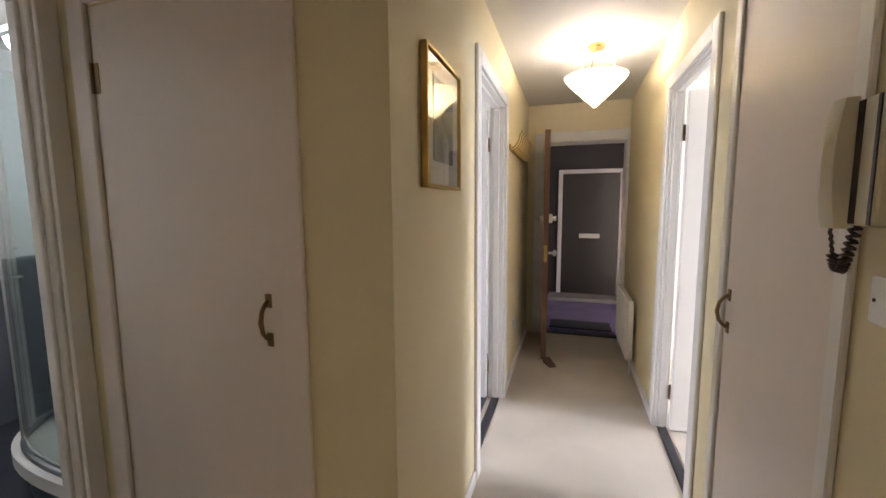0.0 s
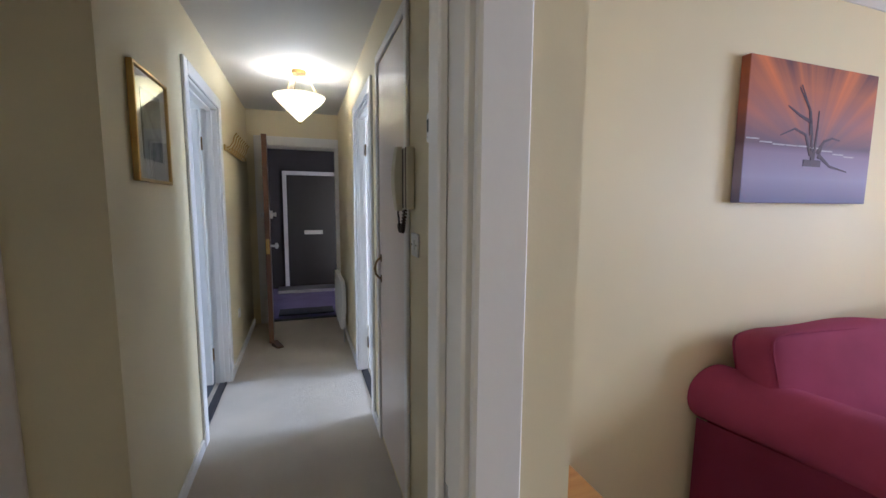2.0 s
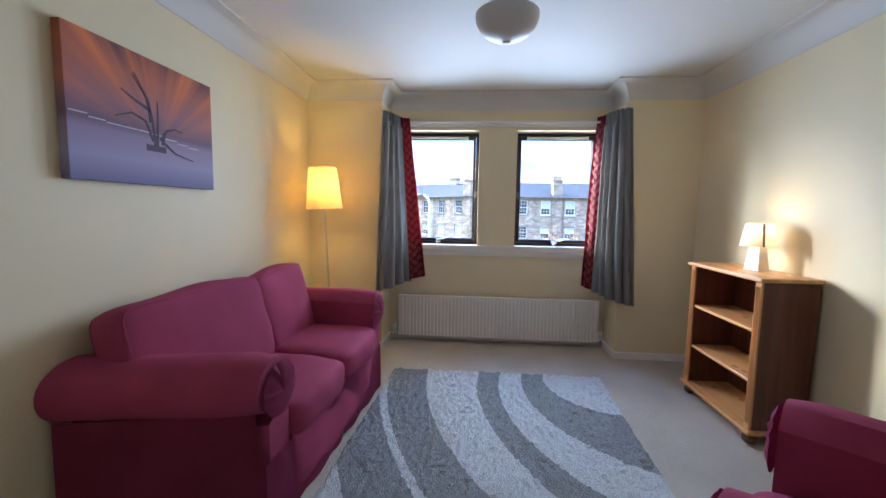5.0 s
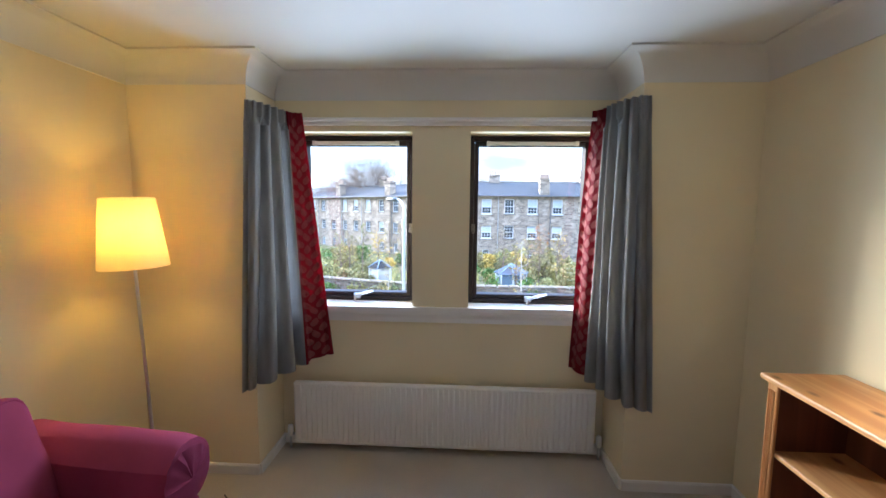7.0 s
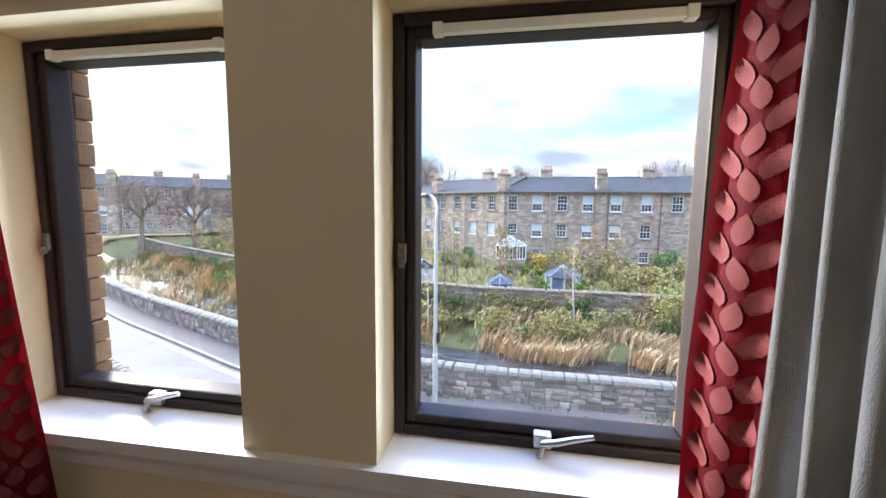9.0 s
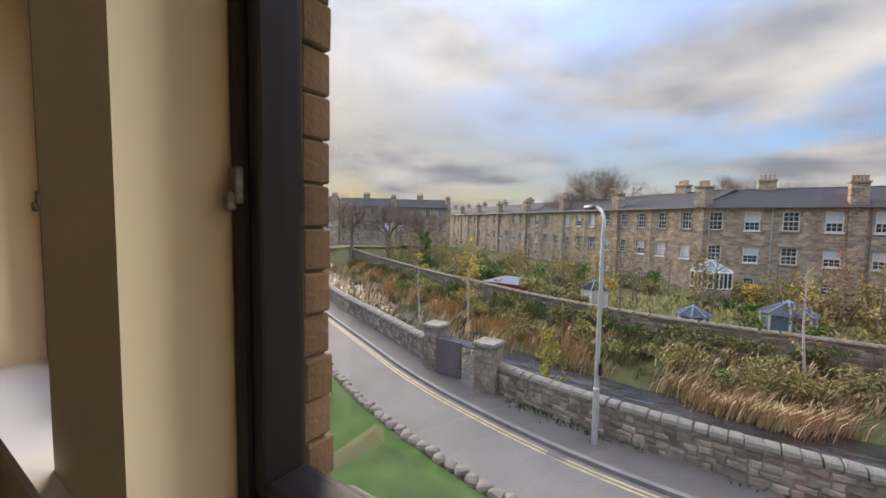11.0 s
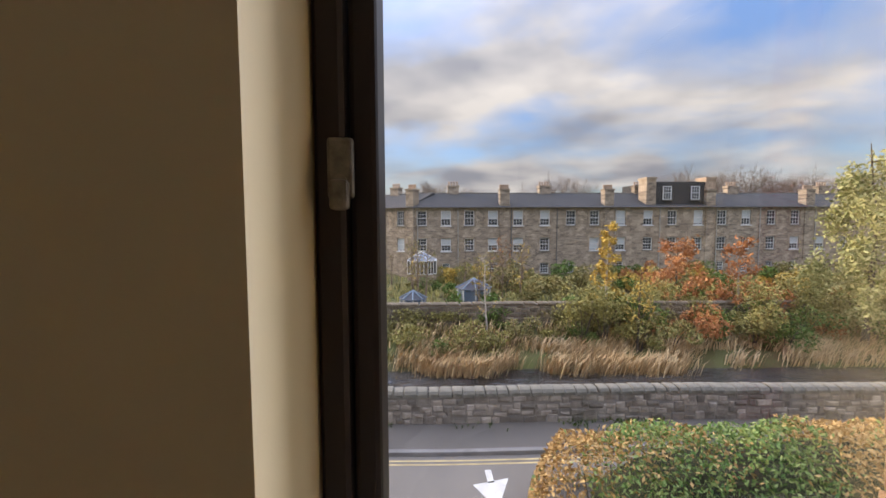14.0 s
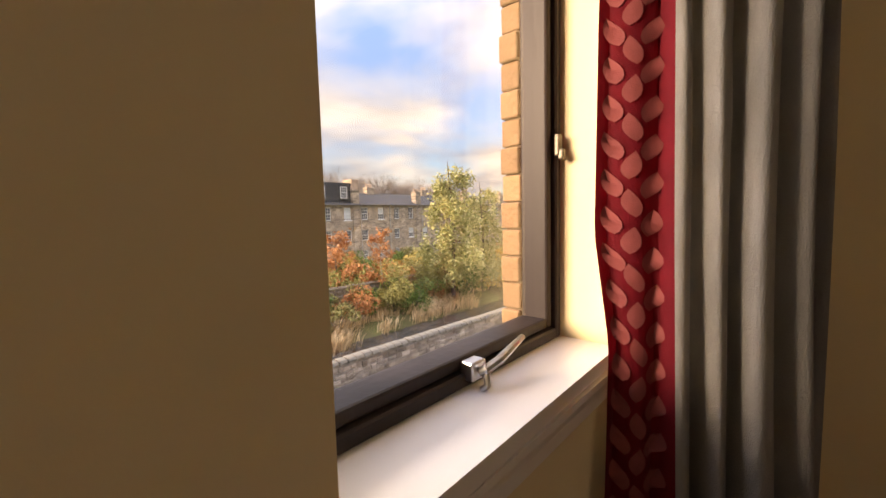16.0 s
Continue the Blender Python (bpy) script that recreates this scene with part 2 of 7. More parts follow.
def tube(bm, pts, r, seg=8):
    """A round bar along points, with a radius for all or one for each."""
    pts = [Vector(p) for p in pts]
    rs = r if isinstance(r, (list, tuple)) else [r] * len(pts)
    rings = []
    side = None
    for i, p in enumerate(pts):
        d = (pts[min(i + 1, len(pts) - 1)] - pts[max(i - 1, 0)]).normalized()
        if side is None:
            side = d.cross(Vector((0, 0, 1)) if abs(d.z) < 0.9 else Vector((1, 0, 0))).normalized()
        side = (side - d * side.dot(d)).normalized()
        up = d.cross(side)
        rings.append([bm.verts.new(p + (side * math.cos(a) + up * math.sin(a)) * rs[i]) for a in (2 * math.pi * j / seg for j in range(seg))])
    for a, b in zip(rings, rings[1:]):
        for j in range(seg):
            bm.faces.new((a[j], a[(j + 1) % seg], b[(j + 1) % seg], b[j]))
    bm.faces.new(rings[0])
    bm.faces.new(rings[-1][::-1])


def lathe(bm, prof, seg=32, at=(0, 0, 0)):
    """Turns a profile of (radius, height) round the upright axis."""
    at = Vector(at)
    rings = []
    for r, z in prof:
        rings.append([bm.verts.new(at + Vector((r * math.cos(2 * math.pi * j / seg), r * math.sin(2 * math.pi * j / seg), z))) for j in range(seg)])
    for a, b in zip(rings, rings[1:]):
        for j in range(seg):
            bm.faces.new((a[j], a[(j + 1) % seg], b[(j + 1) % seg], b[j]))
    if prof[0][0] > 1e-4:
        bm.faces.new(rings[0][::-1])
    if prof[-1][0] > 1e-4:
        bm.faces.new(rings[-1])
    bmesh.ops.remove_doubles(bm, verts=bm.verts, dist=1e-5)


def prism(bm, pts, z0, z1):
    lo = [bm.verts.new((x, y, z0)) for x, y in pts]
    hi = [bm.verts.new((x, y, z1)) for x, y in pts]
    n = len(pts)
    for j in range(n):
        bm.faces.new((lo[j], lo[(j + 1) % n], hi[(j + 1) % n], hi[j]))
    bm.faces.new(lo[::-1])
    bm.faces.new(hi)


def sweep(bm, prof, p, q, out):
    """A moulding: a profile of (out, up) carried straight from p to q."""
    p, q, out = Vector(p), Vector(q), Vector(out).normalized()
    a = [bm.verts.new(p + out * u + Vector((0, 0, w))) for u, w in prof]
    b = [bm.verts.new(q + out * u + Vector((0, 0, w))) for u, w in prof]
    n = len(prof)
    for j in range(n):
        bm.faces.new((a[j], a[(j + 1) % n], b[(j + 1) % n], b[j]))
    bm.faces.new(a[::-1])
    bm.faces.new(b)


def cushion(bm, c, half, power=7.0, puff=0.12, n=10, m=None, wob=0.0):
    """A stuffed box: rounded corners and swollen faces."""
    res = bmesh.ops.create_cube(bm, size=2.0)
    es = list({e for v in res["verts"] for e in v.link_edges})
    bmesh.ops.subdivide_edges(bm, edges=es, cuts=n, use_grid_fill=True)
    vs = list(bm.verts)
    h = Vector(half)
    for v in vs:
        p = v.co.copy()
        k = (abs(p.x) ** power + abs(p.y) ** power + abs(p.z) ** power) ** (1 / power)
        p = p / k
        q = Vector((p.x * h.x, p.y * h.y, p.z * h.z))
        small = min(h)
        s = [1 + puff * (1 - p[(i + 1) % 3] ** 2) * (1 - p[(i + 2) % 3] ** 2) * small / h[i] for i in range(3)]
        q = Vector((q.x * s[0], q.y * s[1], q.z * s[2]))
        if wob:
            q += noise.noise_vector((q + Vector(c)) * 5.0) * wob
        q += Vector(c)
        v.co = m @ q if m is not None else q


def wall_x(bm, x0, x1, y0, y1, z0, z1, holes=()):
    """A wall that runs along y, with openings (ya, yb, za, zb) right through it."""
    y = y0
    for ya, yb, za, zb in sorted(holes):
        box(bm, x0, y, z0, x1, ya, z1)
        if za > z0:
            box(bm, x0, ya, z0, x1, yb, za)
        if zb < z1:
            box(bm, x0, ya, zb, x1, yb, z1)
        y = yb
    box(bm, x0, y, z0, x1, y1, z1)


def wall_y(bm, y0, y1, x0, x1, z0, z1, holes=()):
    x = x0
    for xa, xb, za, zb in sorted(holes):
        box(bm, x, y0, z0, xa, y1, z1)
        if za > z0:
            box(bm, xa, y0, z0, xb, y1, za)
        if zb < z1:
            box(bm, xa, y0, zb, xb, y1, z1)
        x = xb
    box(bm, x, y0, z0, x1, y1, z1)


# ---- plan (metres) ----
CEIL = 2.34
HL, HR = -0.14, 0.81            # hall corridor, its two walls
HEND, CLOSET, BATHW = 4.35, 1.0, -1.28
DOOR_S, DOOR_N = -0.03, 0.12    # the doorway wall between hall and living room
PAINTW, WINW, RECW, SOUTHW = 0.655, 4.17, 4.50, -2.67
REC_N, REC_S = -0.005, -2.068
FRAMEX = 4.635
W1, W2 = (-0.852, -0.085), (-1.985, -1.205)
WZ0, WZ1 = 0.915, 2.012
OUTX = 4.86

# ---- structure: living room and hall ----
b = bmesh.new()
box(b, -1.4, -2.80, -0.30, 4.80, 4.45, 0.0)
floor = structure(part("floor", b, M_CARPET), "beige fitted carpet through hall and living room")
b = bmesh.new()
box(b, -1.4, -2.80, CEIL, 4.80, 4.45, CEIL + 0.25)
ceiling = structure(part("ceiling", b, M_CEIL), "flat white painted ceiling")

b = bmesh.new()
wall_x(b, RECW, 4.74, REC_S - 0.12, REC_N + 0.12, 0.0, CEIL, [(*W1, WZ0, WZ1), (*W2, WZ0, WZ1)])
structure(part("wall_window", b, M_CREAM), "cream painted wall with two window openings")
b = bmesh.new()
box(b, WINW, REC_N, 0.0, RECW, PAINTW, CEIL)
box(b, RECW, REC_N + 0.12, 0.0, 4.74, PAINTW, CEIL)
structure(part("wall_east_corner", b, M_CREAM), "cream painted wall beside the window recess")
b = bmesh.new()
box(b, WINW, SOUTHW, 0.0, RECW, REC_S, CEIL)
box(b, RECW, SOUTHW, 0.0, 4.74, REC_S - 0.12, CEIL)
structure(part("wall_east_return", b, M_CREAM), "cream painted wall beside the window recess")
b = bmesh.new()
box(b, 0.88, PAINTW, 0.0, 4.74, PAINTW + 0.12, CEIL)
structure(part("wall_painting", b, M_CREAM), "long cream painted wall")
b = bmesh.new()
box(b, -0.70, SOUTHW - 0.12, 0.0, 4.74, SOUTHW, CEIL)
structure(part("wall_south", b, M_CREAM), "cream painted wall behind the bookcase")
b = bmesh.new()
box(b, -0.82, SOUTHW, 0.0, -0.70, DOOR_S, CEIL)
structure(part("wall_back", b, M_CREAM), "plain cream painted wall")

# doorway wall between hall and living room, with a short nib
b = bmesh.new()
box(b, BATHW, DOOR_S, 0.0, -0.13, DOOR_N, CEIL)
box(b, -0.13, DOOR_S, 2.03, 0.62, DOOR_N, CEIL)
prism(b, [(0.62, DOOR_S), (0.765, DOOR_S), (0.84, DOOR_N), (0.62, DOOR_N)], 0.0, CEIL)
structure(part("wall_doorway", b, M_CREAM), "cream painted wall round the doorway")
# corridor walls
b = bmesh.new()
wall_x(b, HR, 0.88, DOOR_N, HEND, 0.0, CEIL, [(1.10, 1.69, 0.03, 2.06), (1.975, 2.72, 0.0, 2.01)])
structure(part("wall_hall_east", b, M_CREAM), "cream painted corridor wall with door openings")
b = bmesh.new()
wall_x(b, HL - 0.10, HL, CLOSET, HEND, 0.0, CEIL, [(1.97, 2.80, 0.0, 2.01)])
structure(part("wall_hall_west", b, M_CREAM), "cream painted corridor wall with a doorway")
b = bmesh.new()
wall_y(b, CLOSET, CLOSET + 0.10, BATHW, HL - 0.10, 0.0, CEIL, [(-1.13, -0.47, 0.03, 1.97)])
structure(part("wall_closet", b, M_CREAM), "cream painted wall round the closet door")
b = bmesh.new()
wall_x(b, BATHW - 0.10, BATHW, DOOR_S, 1.86, 0.0, CEIL, [(0.03, 0.95, 0.0, 2.01)])
structure(part("wall_bathroom_side", b, M_CREAM), "cream painted wall with the bathroom doorway")
b = bmesh.new()
wall_y(b, HEND, HEND + 0.12, HL - 0.10, 1.05, 0.0, CEIL, [(0.02, 0.807, 0.0, 1.98)])
structure(part("wall_hall_end", b, M_CREAM), "cream painted end wall round the front door")


def skirting(name, runs):
    bb = bmesh.new()
    for p, q, o in runs:
        sweep(bb, [(0, 0), (0.014, 0), (0.014, 0.052), (0.009, 0.060), (0, 0.060)], p, q, o)
    return structure(part(name, bb, M_WHITE), "low white painted skirting board")


skirting("baseboard_living", [((0.90, PAINTW, 0), (WINW, PAINTW, 0), (0, -1, 0)), ((WINW, PAINTW, 0), (WINW, REC_N, 0), (-1, 0, 0)),
         ((WINW, REC_N, 0), (RECW, REC_N, 0), (0, -1, 0)), ((RECW, REC_N, 0), (RECW, REC_S, 0), (-1, 0, 0)), ((RECW, REC_S, 0), (WINW, REC_S, 0), (0, 1, 0)),
         ((WINW, REC_S, 0), (WINW, SOUTHW, 0), (-1, 0, 0)), ((WINW, SOUTHW, 0), (-0.70, SOUTHW, 0), (0, 1, 0))])
skirting("baseboard_hall", [((HL, CLOSET, 0), (HL, 1.89, 0), (1, 0, 0)), ((HL, 2.88, 0), (HL, HEND, 0), (1, 0, 0)), ((HR, 2.80, 0), (HR, HEND, 0), (-1, 0, 0)),
         ((HR, 0.20, 0), (HR, 1.05, 0), (-1, 0, 0)), ((HR, 1.74, 0), (HR, 1.90, 0), (-1, 0, 0))])

# coving round the living room
COVE = [(0, 0), (0.006, 0.0)] + [(0.006 + 0.114 * (1 - math.cos(radians(a))), 0.006 + 0.130 * math.sin(radians(a))) for a in range(0, 91, 10)] + [(0.120, 0.148), (0, 0.148)]
b = bmesh.new()
zc = CEIL - 0.146
RUN = [Vector(p) for p in ((0.89, PAINTW), (WINW, PAINTW), (WINW, REC_N), (RECW, REC_N), (RECW, REC_S), (WINW, REC_S), (WINW, SOUTHW), (-0.70, SOUTHW))]
rows_ = []
for i, p in enumerate(RUN):
    ds = []
    if i > 0:
        ds.append((p - RUN[i - 1]).normalized())
    if i < len(RUN) - 1:
        ds.append((RUN[i + 1] - p).normalized())
    ns = [Vector((d.y, -d.x)) for d in ds]
    off = ns[0] if len(ns) == 1 else (ns[0] + ns[1]) / (1 + ns[0].dot(ns[1]))
    rows_.append([b.verts.new((p.x + off.x * u, p.y + off.y * u, zc + w)) for u, w in COVE])
for a, c in zip(rows_, rows_[1:]):
    for j in range(len(COVE) - 1):
        b.faces.new((a[j], a[j + 1], c[j + 1], c[j]))
structure(part("trim_coving", b, M_CEIL, None, "", True), "white plaster coving under the ceiling")


# ---- windows ----
def window(name, ya, yb):
    """A dark framed casement in its reveal, hung so that it opens outwards, with glass, fittings and a vent."""
    ob = new(name)
    structure(ob, "dark brown timber casement window with steel fittings")
    z0, z1 = WZ0 + 0.02, WZ1 - 0.003
    bb = bmesh.new()
    w, d = 0.028, 0.075
    for y0, y1, za, zb in [(ya + .002, ya + w, z0, z1), (yb - w, yb - .002, z0, z1), (ya + w, yb - w, z0, z0 + w), (ya + w, yb - w, z1 - w, z1)]:
        box(bb, FRAMEX, y0, za, FRAMEX + d, y1, zb, 0.004, 1)
    part("window_frame", bb, M_BLACKF, ob)
    bb = bmesh.new()
    s, e = w + 0.002, 0.026
    for y0, y1, za, zb in [(ya + s, ya + s + e, z0 + s, z1 - s), (yb - s - e, yb - s, z0 + s, z1 - s), (ya + s + e, yb - s - e, z0 + s, z0 + s + e), (ya + s + e, yb - s - e, z1 - s - e, z1 - s)]:
        box(bb, FRAMEX + 0.012, y0, za, FRAMEX + d + 0.012, y1, zb, 0.006, 2)
    part("sash", bb, M_BLACKF, ob)
    bb = bmesh.new()
    g = s + e - 0.004
    box(bb, FRAMEX + 0.045, ya + g, z0 + g, FRAMEX + 0.049, yb - g, z1 - g)
    pane = part("pane", bb, M_GLASS, ob, "clear window glass")
    pane.visible_shadow = False
    bb = bmesh.new()
    ym = (ya + yb) / 2
    box(bb, FRAMEX - 0.012, ya + 0.11, z1 - w - 0.028, FRAMEX + 0.012, yb - 0.11, z1 - w - 0.006, 0.003)
    for y in (ya + 0.115, yb - 0.115):
        box(bb, FRAMEX - 0.016, y - 0.012, z1 - w - 0.031, FRAMEX + 0.012, y + 0.012, z1 - w - 0.003, 0.002)
    part("trickle_vent", bb, M_WPLASTIC, ob, "slim white trickle vent")
    # bottom lever fastener
    bb = bmesh.new()
    box(bb, FRAMEX - 0.018, ym - 0.022, z0 + 0.014, FRAMEX + 0.012, ym + 0.022, z0 + 0.05, 0.004)
    cyl(bb, (FRAMEX - 0.022, ym, z0 + 0.03), (FRAMEX - 0.040, ym, z0 + 0.042), 0.010, seg=12)
    tube(bb, [(FRAMEX - 0.034, ym + 0.004, z0 + 0.038), (FRAMEX - 0.044, ym - 0.03, z0 + 0.05), (FRAMEX - 0.046, ym - 0.07, z0 + 0.064), (FRAMEX - 0.044, ym - 0.115, z0 + 0.074)], [0.009, 0.009, 0.008, 0.006], 8)
    tube(bb, [(FRAMEX - 0.034, ym, z0 + 0.034), (FRAMEX - 0.042, ym + 0.008, z0 + 0.012), (FRAMEX - 0.03, ym + 0.01, z0 + 0.002)], 0.007, 8)
    part("lever_handle", bb, M_CHROME, ob, "satin steel lever fastener")
    # side catches on both stiles
    for y, sgn in ((ya + 0.026, 1), (yb - 0.026, -1)):
        bb = bmesh.new()
        zc = 1.432
        box(bb, FRAMEX - 0.010, y - 0.011, zc - 0.030, FRAMEX + 0.002, y + 0.011, zc + 0.022, 0.003)
        box(bb, FRAMEX - 0.020, y - 0.008, zc - 0.040, FRAMEX - 0.006, y + 0.008, zc - 0.014, 0.004)
        cyl(bb, (FRAMEX - 0.012, y, zc - 0.015), (FRAMEX - 0.006, y, zc - 0.015), 0.006, seg=10)
        part("catch", bb, M_OLDSTEEL, ob, "worn steel side catch")
    return ob


window("window_1", *W1)
window("window_2", *W2)
# the sill board in front of both windows
b = bmesh.new()
SN, SS, SX = REC_N - 0.06, REC_S + 0.10, RECW - 0.001
sill_line = [(RECW - 0.010, SS), (SX, SS)]
for ya, yb in (W2, W1):
    sill_line += [(SX, ya + 0.001), (FRAMEX + 0.02, ya + 0.001), (FRAMEX + 0.02, yb - 0.001), (SX, yb - 0.001)]
prism(b, sill_line + [(SX, SN), (RECW - 0.046, SN)], WZ0 - 0.012, WZ0 + 0.020)
sweep(b, [(0, 0), (0.010, 0.0), (0.013, 0.03), (0.022, 0.052), (0.022, 0.066), (0, 0.066)], (RECW, REC_S + 0.12, WZ0 - 0.08), (RECW, REC_N - 0.08, WZ0 - 0.08), (-1, 0, 0))
structure(part("window_sill", b, M_WHITE), "white gloss window board with a moulded edge")
b = bmesh.new()
box(b, RECW - 0.024, REC_S + 0.01, 2.045, RECW - 0.002, REC_N - 0.01, 2.092, 0.004)
box(b, RECW - 0.050, REC_S + 0.02, 2.066, RECW - 0.030, REC_N - 0.02, 2.084, 0.003)
rail = tagged(part("curtain_rail", b, M_WHITE), "white batten and curtain track above the windows", "curtain rail")


# ---- door frames ----
def doorcase(name, plane, axis, a0, a1, top, depth, faces, width=0.075):
    """Lining with stops, and architraves on the faces given: each face is (coordinate, direction)."""
    bb = bmesh.new()

    def bx(u0, u1, v0, v1, z0, z1, r=0.004):
        if axis == "y":
            box(bb, u0, v0, z0, u1, v1, z1, r, 1)
        else:
            box(bb, v0, u0, z0, v1, u1, z1, r, 1)
    d0, d1 = depth
    bx(d0, d1, a0 - 0.001, a0 + 0.022, 0, top - 0.001)
    bx(d0, d1, a1 - 0.022, a1 + 0.001, 0, top - 0.001)
    bx(d0, d1, a0 + 0.022, a1 - 0.022, top - 0.022, top - 0.001)
    mid = (d0 + d1) / 2
    for v0, v1, z0, z1 in ((a0 + 0.022, a0 + 0.036, 0, top - 0.036), (a1 - 0.036, a1 - 0.022, 0, top - 0.036), (a0 + 0.022, a1 - 0.022, top - 0.036, top - 0.022)):
        bx(mid - 0.018, mid + 0.018, v0, v1, z0, z1, 0.003)
    for c, s in faces:
        u0, u1 = (c, c + 0.017 * s) if s > 0 else (c + 0.017 * s, c)
        bx(u0, u1, a0 - width + 0.012, a0 + 0.012, 0, top + width - 0.012)
        bx(u0, u1, a1 - 0.012, a1 + width - 0.012, 0, top + width - 0.012)
        bx(u0, u1, a0 + 0.012, a1 - 0.012, top - 0.012, top + width - 0.012)
    return structure(part(name, bb, M_WHITE), "white gloss painted door lining and architrave")


doorcase("door_1", 0, "x", -0.13, 0.62, 2.03, (DOOR_S, DOOR_N), [(DOOR_S, -1), (DOOR_N, 1)], 0.07)
doorcase("door_2", 0, "y", 1.97, 2.80, 2.01, (HL - 0.10, HL), [(HL, 1)])
doorcase("door_3", 0, "y", 1.975, 2.72, 2.01, (HR, HR + 0.07), [(HR, -1)])
doorcase("door_4", 0, "x", 0.02, 0.807, 1.98, (HEND, HEND + 0.12), [(HEND, -1)], 0.10)
doorcase("door_5", 0, "y", 0.03, 0.95, 2.01, (BATHW - 0.10, BATHW), [(BATHW, 1)], 0.06)


def pull_handle(parent, m, length=0.112):
    bb = bmesh.new()
    h = length / 2
    tube(bb, [m @ Vector(p) for p in [(0, 0.004, -h), (0, 0.016, -h * 0.86), (0, 0.030, -h * 0.55), (0, 0.036, 0), (0, 0.030, h * 0.55), (0, 0.016, h * 0.86), (0, 0.004, h)]], [0.006, 0.006, 0.006, 0.007, 0.006, 0.006, 0.006], 8)
    for z in (-h, h):
        box(bb, -0.011, 0.0, z - 0.020, 0.011, 0.005, z + 0.020, 0.002, 1, m)
    return part("handle", bb, M_BRONZE, parent, "small bronze bow handle", True)


def flush_door(name, m, w, h, label, handle_at=None, mat=M_DOORP, thick=0.035, hinges=None):
    """A plain leaf: local x along its width from the hinge, y out of its face, z up."""
    ob = thing(name, m, label, "door")
    bb = bmesh.new()
    box(bb, 0, -thick, 0, w, 0, h, 0.003, 2)
    part("leaf", bb, mat, ob)
    for z in hinges or ():
        bb = bmesh.new()
        cyl(bb, (-0.004, 0.004, z - 0.045), (-0.004, 0.004, z + 0.045), 0.006, seg=8)
        box(bb, 0.0, -0.001, z - 0.045, 0.022, 0.002, z + 0.045)
        part("hinge", bb, M_BRONZE, ob, "tarnished butt hinge")
    if handle_at:
        pull_handle(ob, Matrix.Translation((handle_at[0], 0.0, handle_at[1])))
    return ob


# closet door in the hall, facing south; its face is a little proud of the wall
flush_door("closet_door", pose(-1.127, CLOSET - 0.004, 0.035, 0, 0, 0) @ Matrix.Diagonal((1, -1, 1, 1)), 0.654, 1.93, "closed off-white flush closet door with a bronze bow handle", (0.606, 1.008), hinges=(0.25, 1.72))
b = bmesh.new()
for x0, x1, z0, z1 in ((-1.205, -1.132, 0, 2.045), (-0.468, -0.395, 0, 2.045), (-1.132, -0.468, 1.972, 2.045)):
    box(b, x0, CLOSET - 0.018, z0, x1, CLOSET - 0.001, z1, 0.004, 1)
structure(part("trim_closet", b, M_DOORP), "off-white painted architrave round the closet")
# cupboard door in the corridor, facing west
flush_door("cupboard_door", pose(HR - 0.006, 1.104, 0.035, 0, 0, 90), 0.582, 2.02, "closed white cupboard door with a bronze bow handle", (0.545, 0.962))
b = bmesh.new()
for y0, y1, z0, z1 in ((1.052, 1.098, 0, 2.11), (1.692, 1.738, 0, 2.11), (1.098, 1.692, 2.064, 2.11)):
    box(b, HR - 0.016, y0, z0, HR - 0.001, y1, z1, 0.004, 1)
structure(part("trim_cupboard", b, M_WHITE), "white painted frame round the cupboard")

# ---- lamps of the place, and one added in the bathroom ----
lamp("hall_pendant_bulb", (0.412, 2.875, 2.16), 1.2, (1.0, 0.96, 0.86), 0.04)
lamp("floor_lamp_bulb", (3.836, 0.392, 1.44), 1.7, (1.0, 0.585, 0.085), 0.04)
lamp("table_lamp_bulb", (3.205, -2.53, 1.175), 0.42, (1.0, 0.68, 0.30), 0.03)
# unseen lamp without a fitting, added to brighten the bathroom
lamp("bathroom_fill", (-2.05, 1.0, 2.1), 2.0, (0.85, 0.93, 1.0), 0.06)

# ---- rooms beyond the doors ----
M_GREYTILE = surf("grey wall panel", (0.16, 0.17, 0.19), 0.35, 0.12, 2.5, 0.05, 40)
M_PALEROOM = surf("pale room paint", (0.72, 0.71, 0.69), 0.6, 0.03, 2.0, 0.04, 120)
M_VINYL = surf("dark slate vinyl", (0.055, 0.060, 0.075), 0.35, 0.25, 3.0, 0.1, 60)
M_LANDING = surf("purple landing carpet", (0.13, 0.105, 0.19), 0.95, 0.12, 3.0, 0.8, 300, fine=0.4, spec=0.1)
# near-black base carries the landing's shade, against the hall pendant's spill
M_LANDWALL = surf("landing wall darkened for shade", (0.016, 0.012, 0.016), 0.7, 0.10, 2.0, 0.1, 90)
M_THRESH = surf("dark carpet threshold strip", (0.035, 0.032, 0.036), 0.6, 0.2, 20, metal=0.3)
M_MAT = surf("black coir doormat", (0.018, 0.017, 0.022), 0.95, 0.3, 40, 0.9, 300)


